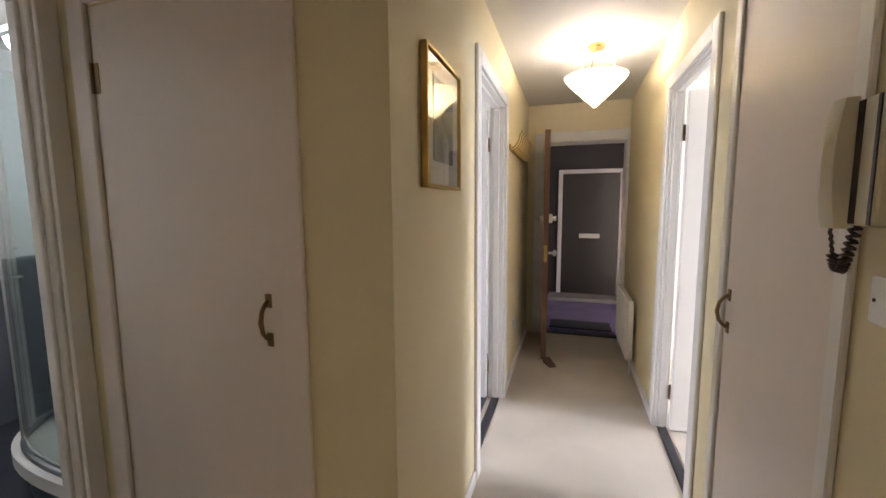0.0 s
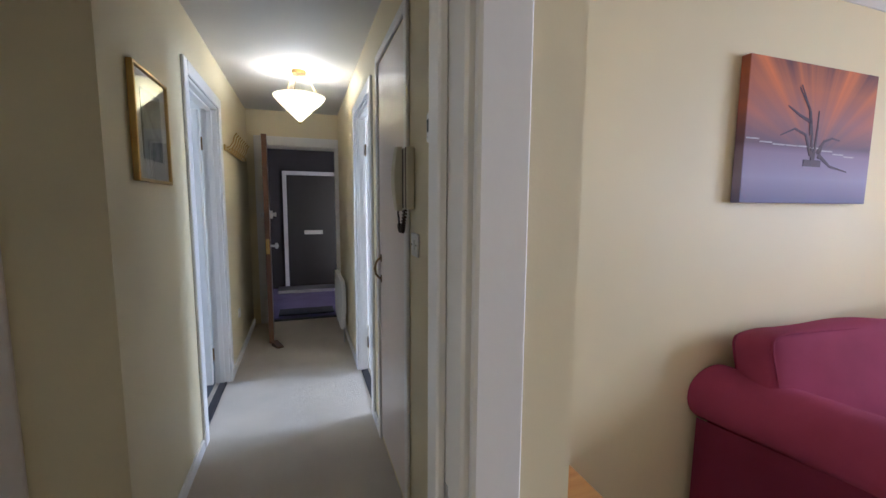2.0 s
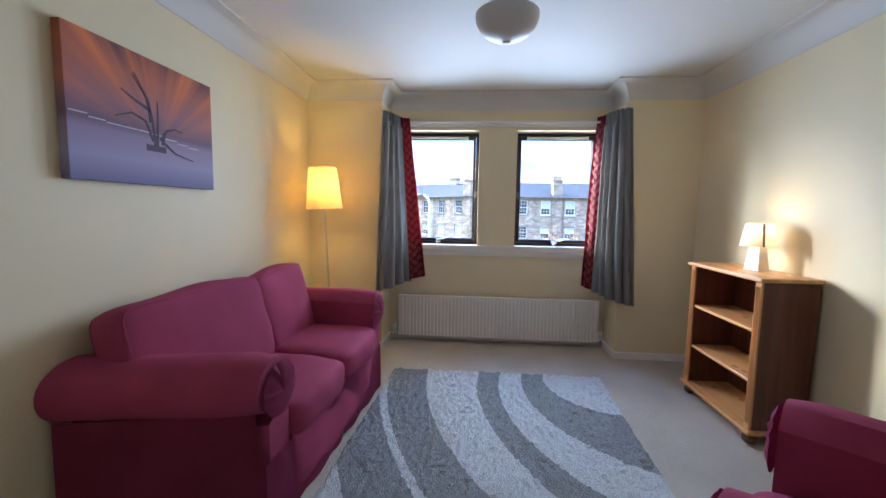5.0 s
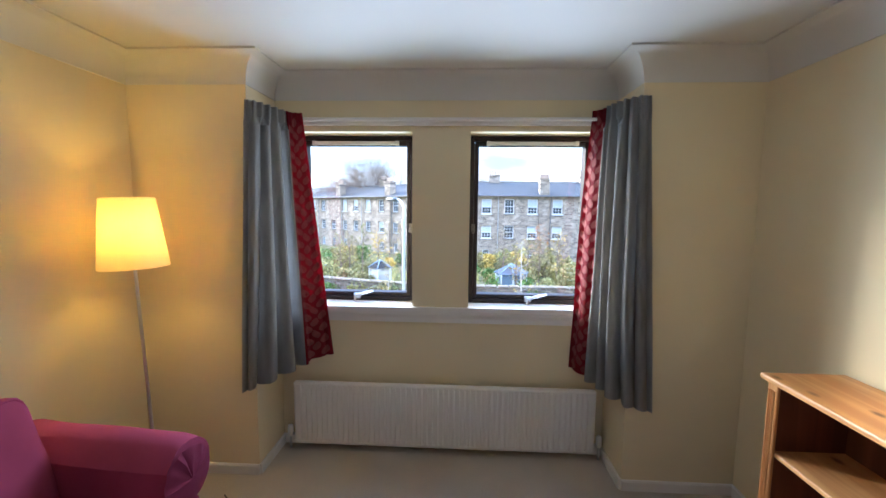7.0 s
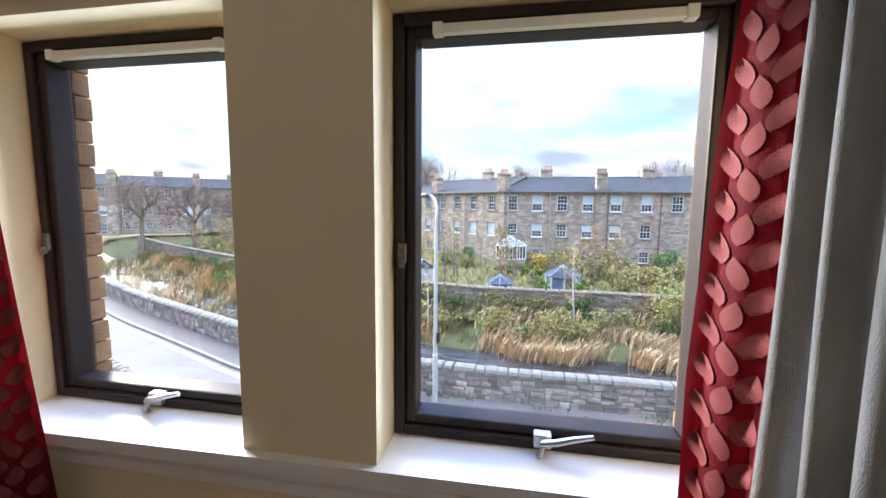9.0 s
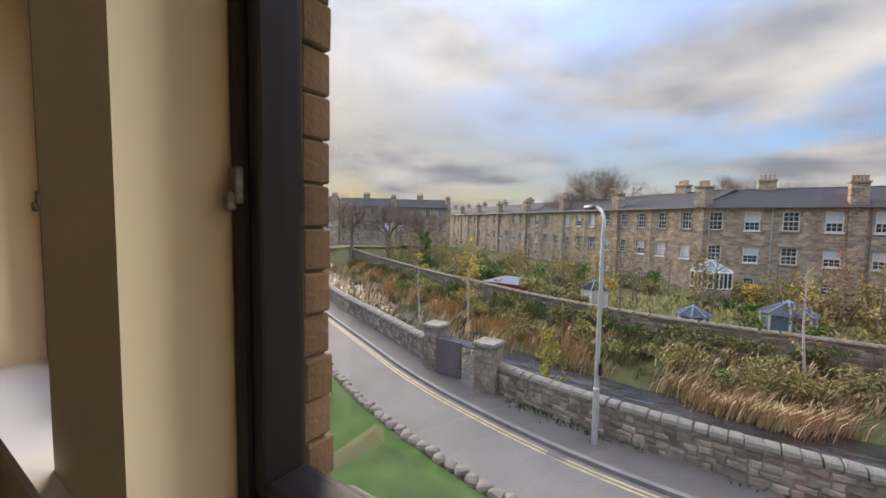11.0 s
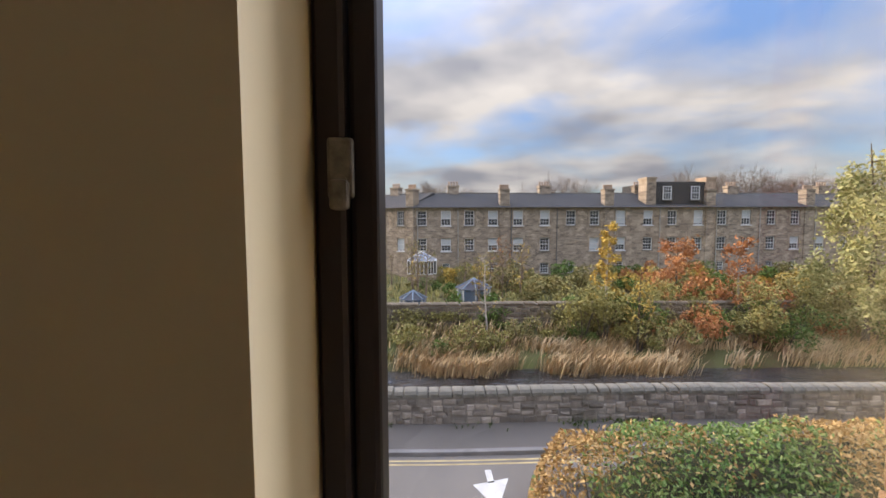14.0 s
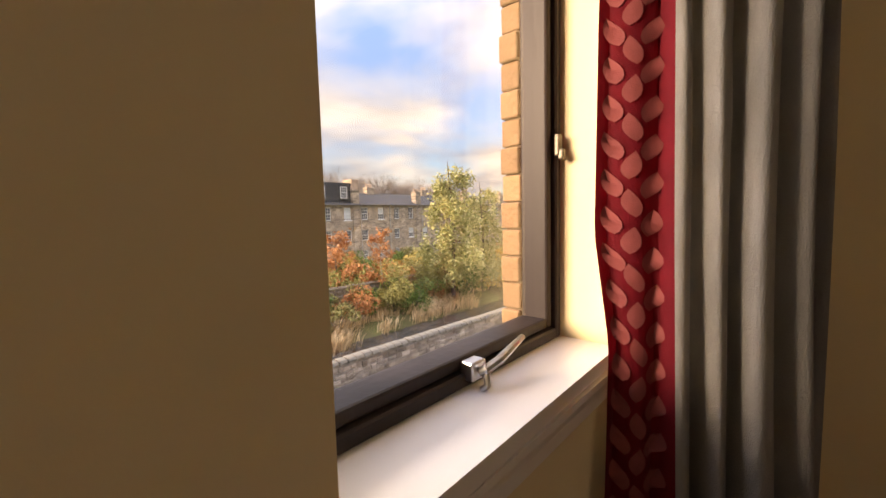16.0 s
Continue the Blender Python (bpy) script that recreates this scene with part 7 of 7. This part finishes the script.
for i, (x, y) in enumerate(((11.2, 20.5), (9.4, 22.0), (12.6, 24.0), (7.8, 19.0))):
    shrub("lawn_shrub", (x, y, -4.75), (1.7, 1.8, 1.6), 1500, (L_GREEN, L_YELLOW)[i % 2], ("green", "yellow-green")[i % 2] + " shrub at the far edge of the lawn", 410 + i, 0.10)
b = bmesh.new()
box(b, 12.35, 9.6, -4.9, 12.95, 10.2, -4.0, 0.02)
box(b, 12.28, 9.53, -4.0, 13.02, 10.27, -3.9, 0.02)
tagged(part("entrance_pillar", b, M_COPING), "short grey pillar with a mossy flat cap", "pillar")

# ---- terrace across the river ----
def cells(bb, x0, x1, y0, y1, z0, z1, holes):
    """A wall along y cut by rectangular holes, as few upright boxes as the cuts allow."""
    ycuts = sorted({y0, y1} | {h[0] for h in holes} | {h[1] for h in holes})
    for ya, yb in zip(ycuts, ycuts[1:]):
        mid = (ya + yb) / 2
        hs = sorted((h[2], h[3]) for h in holes if h[0] < mid < h[1])
        z = z0
        for za, zb in hs:
            if za > z:
                box(bb, x0, ya, z, x1, yb, za)
            z = zb
        if z1 > z:
            box(bb, x0, ya, z, x1, yb, z1)


SASH_MESH = {}


def sash(parent, y, z0, z1, w, blind):
    """A white sash window set into its opening: frame and glazing bars, pane, sill, and a blind where one is drawn."""
    key = (round(w, 2), round(z1 - z0, 2), blind)
    h = z1 - z0
    ob = new("window")
    ob.parent = parent
    ob.location = (0.12, y, z0)
    if key not in SASH_MESH:
        bb = bmesh.new()
        t_ = 0.085
        for a0, a1, c0, c1 in ((-w / 2, -w / 2 + t_, 0, h), (w / 2 - t_, w / 2, 0, h), (-w / 2 + t_, w / 2 - t_, 0, t_), (-w / 2 + t_, w / 2 - t_, h - t_, h), (-w / 2 + t_, w / 2 - t_, h / 2 - 0.04, h / 2 + 0.04)):
            box(bb, -0.02, a0, c0, 0.05, a1, c1)
        for f_ in (1 / 3, 2 / 3):
            yy = -w / 2 + t_ + (w - 2 * t_) * f_
            box(bb, 0.0, yy - 0.018, t_, 0.03, yy + 0.018, h - t_)
        for f_ in (0.25, 0.75):
            box(bb, 0.0, -w / 2 + t_, h * f_ - 0.018, 0.03, w / 2 - t_, h * f_ + 0.018)
        o1 = part("frame", bb, M_SASH, ob)
        bb = bmesh.new()
        box(bb, 0.032, -w / 2 + 0.03, 0.03, 0.05, w / 2 - 0.03, h - 0.03)
        o2 = part("pane", bb, M_PANE, ob)
        bb = bmesh.new()
        box(bb, -0.22, -w / 2 - 0.08, -0.11, 0.02, w / 2 + 0.08, -0.004)
        o3 = part("sill", bb, M_SASH if blind else M_COPING, ob)
        SASH_MESH[key] = [o1.data, o2.data, o3.data]
        if blind:
            bb = bmesh.new()
            box(bb, -0.004, -w / 2 + t_, h * (0.42 if blind == 1 else 0.10), 0.006, w / 2 - t_, h - t_)
            SASH_MESH[key].append(part("blind", bb, M_BLIND, ob).data)
    else:
        for nm, me in zip(("frame", "pane", "sill", "blind"), SASH_MESH[key]):
            o = new(nm, me)
            o.parent = ob
    return ob


def house(m, width, bays, seed, mat, dormer=False, label="sandstone terraced house with white sash windows and a slate roof", eaves=3.05):
    """Local y along the front, -x towards the river."""
    rs = random.Random(seed)
    ob = thing("terraced_house", m, label, "house", "terrace across the river")
    z0, depth = -5.2, 8.5
    holes, wins = [], []
    for k in range(bays):
        y = width * (k + 0.5) / bays + rs.uniform(-0.15, 0.15)
        for za, zb, w in ((0.95, 2.60, 1.10), (-1.85, -0.42, 1.10)):
            if rs.random() < 0.06:
                continue
            holes.append((y - w / 2, y + w / 2, za, zb))
            wins.append((y, za, zb, w, rs.choice((0, 0, 0, 1, 1, 2))))
        if rs.random() < 0.75:
            w = rs.choice((0.8, 1.0))
            holes.append((y - w / 2, y + w / 2, -4.4, -3.2))
            wins.append((y, -4.4, -3.2, w, 0))
    bb = bmesh.new()
    cells(bb, 0.0, 0.45, 0.0, width, z0, eaves, holes)
    box(bb, 0.45, 0.0, z0, depth, width, eaves)
    part("wall", bb, mat, ob)
    # dressed margins round the windows
    bb = bmesh.new()
    for y, za, zb, w, _ in wins:
        if za > -3:
            box(bb, -0.03, y - w / 2 - 0.17, za - 0.02, -0.001, y - w / 2, zb + 0.02)
            box(bb, -0.03, y + w / 2, za - 0.02, -0.001, y + w / 2 + 0.17, zb + 0.02)
            box(bb, -0.03, y - w / 2 - 0.2, zb, -0.001, y + w / 2 + 0.2, zb + 0.30)
    part("window_margins", bb, M_SANDST, ob, "dressed stone margins")
    for y, za, zb, w, bl_ in wins:
        sash(ob, y, za, zb, w, bl_)
    # roof
    bb = bmesh.new()
    sweep(bb, [(-0.30, eaves - 0.02), (depth / 2, eaves + 1.75), (depth + 0.3, eaves - 0.02), (depth + 0.3, eaves - 0.14), (-0.30, eaves - 0.14)], (0, 0.0, 0), (0, width, 0), (1, 0, 0))
    part("roof", bb, M_SLATE, ob, "grey slate roof")
    bb = bmesh.new()
    box(bb, -0.42, 0.02, eaves - 0.16, -0.28, width - 0.02, eaves - 0.04, 0.02, 1)
    part("gutter", bb, M_PIPE, ob)
    bb = bmesh.new()
    box(bb, depth / 2 - 0.12, 0.0, eaves + 1.70, depth / 2 + 0.12, width, eaves + 1.80, 0.03, 1)
    part("ridge", bb, M_COPING, ob)
    # wall-head chimney breast on the front, with its stack, and a ridge stack
    for yc, xa, xb, wd, zt in ((0.0, -0.10, 0.9, 1.05, eaves + 1.75), (width * 0.52, depth / 2 - 0.4, depth / 2 + 0.4, 1.3, eaves + 2.45)):
        bb = bmesh.new()
        box(bb, xa, yc - wd / 2, z0 if xa < 0 else eaves, xb, yc + wd / 2, zt)
        box(bb, xa - 0.08, yc - wd / 2 - 0.08, zt, xb + 0.08, yc + wd / 2 + 0.08, zt + 0.16)
        part("chimney", bb, mat, ob, "stone chimney stack")
        n_ = 4 if wd > 1.2 else 5
        for i in range(n_):
            bb = bmesh.new()
            lathe(bb, [(0.11, zt + 0.16), (0.10, zt + 0.55), (0.13, zt + 0.60), (0.09, zt + 0.66), (0.0, zt + 0.66)], 10, ((xa + xb) / 2, yc - wd / 2 + wd * (i + 0.5) / n_, 0))
            part("chimney_pot", bb, M_POT, ob)
    # drainpipes
    for y, pm_ in ((width * 0.5, rs.choice((M_PIPE, M_PIPEP))), (width - 0.75, rs.choice((M_PIPE, M_PIPEP)))):
        bb = bmesh.new()
        cyl(bb, (-0.09, y, z0 + 0.3), (-0.09, y, eaves - 0.1), 0.055, seg=8)
        part("drainpipe", bb, pm_, ob)
    if dormer:
        bb = bmesh.new()
        box(bb, 0.35, width * 0.03, eaves - 0.1, depth - 1.0, width * 0.55, eaves + 2.75)
        part("mansard", bb, M_SLATE, ob, "tall slated mansard storey")
        for y in (width * 0.14, width * 0.42):
            o = sash(ob, y, eaves + 0.75, eaves + 2.25, 1.0, 0)
            o.location.x = 0.24
        for y in (width * -0.01, width * 0.58):
            bb = bmesh.new()
            box(bb, 0.2, y - 0.55, eaves - 0.1, 1.9, y + 0.55, eaves + 3.0)
            box(bb, 0.12, y - 0.63, eaves + 3.0, 1.98, y + 0.63, eaves + 3.25)
            part("mansard_gable", bb, M_POT if y < 1 else M_SANDST, ob, "rendered gable stack")
    return ob


HW = 11.7
for i in range(6):
    y0 = -10.3 - HW * i + 0.0
    house(pose(48.2, y0 - HW, 0.0), HW, 4, 20 + i, M_SANDST2 if i % 2 == 0 else M_SANDST, dormer=(i == 1))
house(pose(48.2, -10.3, 0.0), 10.3, 4, 11, M_SANDST2)
turn = -38.5
ct, st_ = math.cos(radians(turn)), math.sin(radians(turn))
for i in range(10):
    s0 = i * 11.2 + 0.02
    house(pose(48.3 - st_ * s0, 0.05 + ct * s0, 0.0, 0, 0, turn), 11.18, 4, 40 + i, M_SANDST if i % 2 else M_SANDST2)
for i in range(3):
    house(pose(58 + i * 9.2, 62 - i * 7.4, 0.0, 0, 0, 38) @ pose(0, 0, 1.2), 11.6, 4, 60 + i, M_SANDST)

# conservatory
cs = thing("conservatory", pose(42.6, -1.2, -4.1) @ Matrix.Diagonal((0.84, 0.84, 0.78, 1)), "white framed conservatory with a ribbed glass roof", "conservatory")
b = bmesh.new()
prism(b, [(1.75 * math.cos(radians(45 * i + 22.5)), 1.75 * math.sin(radians(45 * i + 22.5))) for i in range(8)], 0, 0.75)
part("base_wall", b, M_SANDST, cs)
for i in range(8):
    a0, a1 = radians(45 * i + 22.5), radians(45 * i + 67.5)
    p0, p1 = Vector((1.75 * math.cos(a0), 1.75 * math.sin(a0), 0)), Vector((1.75 * math.cos(a1), 1.75 * math.sin(a1), 0))
    b = bmesh.new()
    for f_ in (0.0, 0.33, 0.66):
        p = p0.lerp(p1, f_)
        cyl(b, (p.x, p.y, 0.75), (p.x, p.y, 2.35), 0.055, seg=6)
    tube(b, [tuple(p0 + Vector((0, 0, 2.35))), tuple(p1 + Vector((0, 0, 2.35)))], 0.07, 6)
    tube(b, [tuple(p0 + Vector((0, 0, 0.78))), tuple(p1 + Vector((0, 0, 0.78)))], 0.06, 6)
    part("frame", b, M_SASH, cs)
    b = bmesh.new()
    q = [b.verts.new(v) for v in (p0 * 0.98 + Vector((0, 0, 0.78)), p1 * 0.98 + Vector((0, 0, 0.78)), p1 * 0.98 + Vector((0, 0, 2.35)), p0 * 0.98 + Vector((0, 0, 2.35)))]
    b.faces.new(q)
    part("pane", b, M_PANE, cs)
    b = bmesh.new()
    q = [b.verts.new(v) for v in (p0 * 1.02 + Vector((0, 0, 2.38)), p1 * 1.02 + Vector((0, 0, 2.38)), Vector((0, 0, 3.45)))]
    b.faces.new(q)
    part("roof_pane", b, surf("blue-grey roof glass", (0.22, 0.26, 0.32), 0.2, 0.1, 1), cs)
    b = bmesh.new()
    tube(b, [tuple(p0 * 1.02 + Vector((0, 0, 2.40))), (0, 0, 3.48)], 0.045, 5)
    part("rib", b, M_SASH, cs)


def pavilion(name, at, r, wall_h, top, wall_mat, roof_mat, label, sides=8):
    ob = thing(name, pose(*at), label, "summerhouse")
    for i in range(sides):
        a0, a1 = 2 * math.pi * i / sides, 2 * math.pi * (i + 1) / sides
        p0, p1 = (r * math.cos(a0), r * math.sin(a0)), (r * math.cos(a1), r * math.sin(a1))
        bb = bmesh.new()
        cyl(bb, (*p0, 0), (*p0, wall_h), 0.06, seg=6)
        part("post", bb, M_SASH, ob)
        bb = bmesh.new()
        q = [bb.verts.new(v) for v in ((*p0, 0.0), (*p1, 0.0), (*p1, wall_h * 0.9), (*p0, wall_h * 0.9))]
        bb.faces.new(q)
        bmesh.ops.solidify(bb, geom=list(bb.faces), thickness=0.03)
        part("panel", bb, wall_mat, ob)
        bb = bmesh.new()
        e = 1.14
        q = [bb.verts.new(v) for v in ((p0[0] * e, p0[1] * e, wall_h), (p1[0] * e, p1[1] * e, wall_h), (0, 0, top))]
        bb.faces.new(q)
        bmesh.ops.solidify(bb, geom=list(bb.faces), thickness=0.05)
        part("roof_panel", bb, roof_mat, ob)
        bb = bmesh.new()
        tube(bb, [(p0[0] * e, p0[1] * e, wall_h + 0.03), (0, 0, top + 0.04)], 0.035, 5)
        part("roof_rib", bb, M_BLUEW, ob)
    return ob


M_BLUEW = surf("pale blue painted boards", (0.25, 0.33, 0.42), 0.6, 0.1, 3)
M_GREYROOF = surf("grey felt roof", (0.16, 0.17, 0.20), 0.7, 0.1, 2)
pavilion("summerhouse", (32.5, -4.9, -4.75), 1.15, 1.45, 2.1, M_BLUEW, M_GREYROOF, "pale blue octagonal summerhouse with a grey roof")
pavilion("summerhouse", (31.5, -0.6, -4.9), 0.85, 1.1, 1.6, M_BLUEW, M_GREYROOF, "small blue garden shelter with a grey roof")
pavilion("summerhouse", (33.5, 5.4, -4.75), 0.85, 1.5, 2.1, M_SASH, M_SLATE, "small white garden house with a dark roof", 4)
sh = thing("garden_shed", pose(33.0, 11.6, -4.75), "low red shed with a hipped grey roof", "shed")
b = bmesh.new()
box(b, -1.5, -1.5, 0, 1.5, 1.5, 1.55)
part("wall", b, surf("faded red boards", (0.34, 0.07, 0.05), 0.7, 0.15, 2, 0.2, 12), sh)
b = bmesh.new()
rl_ = [b.verts.new(p) for p in ((-1.7, -1.7, 1.55), (1.7, -1.7, 1.55), (1.7, 1.7, 1.55), (-1.7, 1.7, 1.55), (0, -0.5, 1.9), (0, 0.5, 1.9))]
for q in ((0, 1, 4), (1, 2, 5, 4), (2, 3, 5), (3, 0, 4, 5), (3, 2, 1, 0)):
    b.faces.new([rl_[k] for k in q])
part("roof", b, M_GREYROOF, sh)

# white flats far up the road
wf = thing("white_flats", pose(33.0, 68.0, -2.6, 0, 0, -25), "white rendered modern flats up the road", "apartment building")
b = bmesh.new()
hol = [(1.0 + 2.6 * i, 2.5 + 2.6 * i, 0.9 + 2.9 * j, 2.3 + 2.9 * j) for i in range(4) for j in range(3)]
wall_bm = bmesh.new()
x = 0.0
for i in range(4):
    box(wall_bm, x, -0.3, 0, 1.0 + 2.6 * i, 0, 9.0)
    for j in range(3):
        box(wall_bm, 1.0 + 2.6 * i, -0.3, (0.0 if j == 0 else 2.3 + 2.9 * (j - 1)), 2.5 + 2.6 * i, 0, 0.9 + 2.9 * j)
    box(wall_bm, 1.0 + 2.6 * i, -0.3, 8.1, 2.5 + 2.6 * i, 0, 9.0)
    x = 2.5 + 2.6 * i
box(wall_bm, x, -0.3, 0, 12.0, 0, 9.0)
box(wall_bm, 0, 0.0, 0, 12.0, 8.0, 9.0)
box(wall_bm, -0.1, -0.4, -2.6, 12.1, 8.1, 0.0)
part("wall", wall_bm, M_RENDER, wf)
for i in range(4):
    for j in range(3):
        b = bmesh.new()
        box(b, 1.0 + 2.6 * i, -0.12, 0.9 + 2.9 * j, 2.5 + 2.6 * i, -0.08, 2.3 + 2.9 * j)
        part("window", b, M_PANE, wf)
b = bmesh.new()
box(b, -0.2, -0.5, 9.0, 12.2, 8.2, 9.2, 0.03)
part("roof", b, M_GREYROOF, wf)

# ---- outer brick skin of the flats, bricks at the window openings ----
M_BRICK = surf("buff brown brick", (0.25, 0.145, 0.080), 0.9, 0.25, 9, 0.5, 70, fine=0.4)
_bn, _bk = M_BRICK.node_tree.nodes, M_BRICK.node_tree.links
_oi = _bn.new("ShaderNodeObjectInfo")
_hs = _bn.new("ShaderNodeHueSaturation")
_rm = _bn.new("ShaderNodeMapRange")
_rm.inputs["To Min"].default_value, _rm.inputs["To Max"].default_value = 0.72, 1.25
_bk.new(_oi.outputs["Random"], _rm.inputs["Value"])
_bk.new(_rm.outputs["Result"], _hs.inputs["Value"])
_src = _bn["Principled BSDF"].inputs["Base Color"].links[0].from_socket
_bk.new(_src, _hs.inputs["Color"])
_bk.new(_hs.outputs[0], _bn["Principled BSDF"].inputs["Base Color"])
M_JOINT = surf("brown mortar joint", (0.16, 0.12, 0.09), 0.95, 0.2, 8, 0.4, 60)
b = bmesh.new()
cells(b, 4.745, 4.795, -7.0, 4.6, -5.2, 3.2, [(W1[0] + 0.008, W1[1] - 0.008, WZ0 - 0.05, WZ1 + 0.02), (W2[0] + 0.008, W2[1] - 0.008, WZ0 - 0.05, WZ1 + 0.02), (2.0, 3.5, 0.9, 2.05)])
skin = structure(part("wall_brick_skin", b, M_JOINT), "outer brick wall of the flats")
brick_mesh = []
for k in range(3):
    bb = bmesh.new()
    box(bb, -0.029, -0.105, -0.0352, 0.029, 0.105, 0.0352, 0.0035, 1)
    for v in bb.verts:
        v.co += noise.noise_vector(v.co * 30 + Vector((k, 0, 0))) * 0.002
    me = bpy.data.meshes.new("brick")
    bb.to_mesh(me)
    bb.free()
    me.materials.append(M_BRICK)
    brick_mesh.append(me)
rs = random.Random(12)
for ya, sgn in ((W1[0] + 0.022, -1), (W1[1] - 0.022, 1), (W2[0] + 0.022, -1), (W2[1] - 0.022, 1)):
    for k in range(26):
        z = 0.58 + k * 0.075
        o = new("brick", rs.choice(brick_mesh))
        o.parent = skin
        o.location = (4.775 + rs.uniform(-0.003, 0.003), ya + sgn * 0.105 + rs.uniform(-0.004, 0.004) + (0.0 if k % 2 else sgn * 0.004), z)
for ya, yb in (W1, W2):
    b = bmesh.new()
    box(b, 4.72, ya + 0.02, WZ0 - 0.10, 4.85, yb - 0.02, WZ0 - 0.045, 0.006)
    structure(part("window_sill_outer", b, M_COPING), "grey concrete outer sill")

# area lamps added at the window openings to strengthen the sky's daylight
for nm, yc, w_, zc_, h_, x_, watts, drop, col in (("window_fill", sum(W1) / 2, 0.70, 1.48, 1.0, 4.590, 3.5, 0.0, (0.92, 0.95, 1.0)), ("window_fill", sum(W2) / 2, 0.70, 1.48, 1.0, 4.590, 3.5, 0.0, (0.92, 0.95, 1.0)), ("bedroom_daylight", 2.75, 1.4, 1.48, 1.1, 4.66, 13.0, 0.32, (0.78, 0.88, 1.0))):
    ob = new(nm, bpy.data.lights.new(nm, "AREA"))
    ob.data.shape, ob.data.size, ob.data.size_y, ob.data.energy, ob.data.color = "RECTANGLE", w_, h_, watts, col
    ob.data.spread = radians(128)
    ob.matrix_world = look((x_, yc, zc_), (x_ - 1, yc, zc_ - drop))
# unseen area lamp added to brighten the kitchen beyond its doorway
ob = new("kitchen_fill", bpy.data.lights.new("kitchen_fill", "AREA"))
ob.data.shape, ob.data.size, ob.data.size_y, ob.data.energy, ob.data.color = "RECTANGLE", 1.1, 1.0, 6.0, (0.78, 0.88, 1.0)
ob.matrix_world = look((-3.02, 2.4, 1.5), (-2.0, 2.4, 1.4))
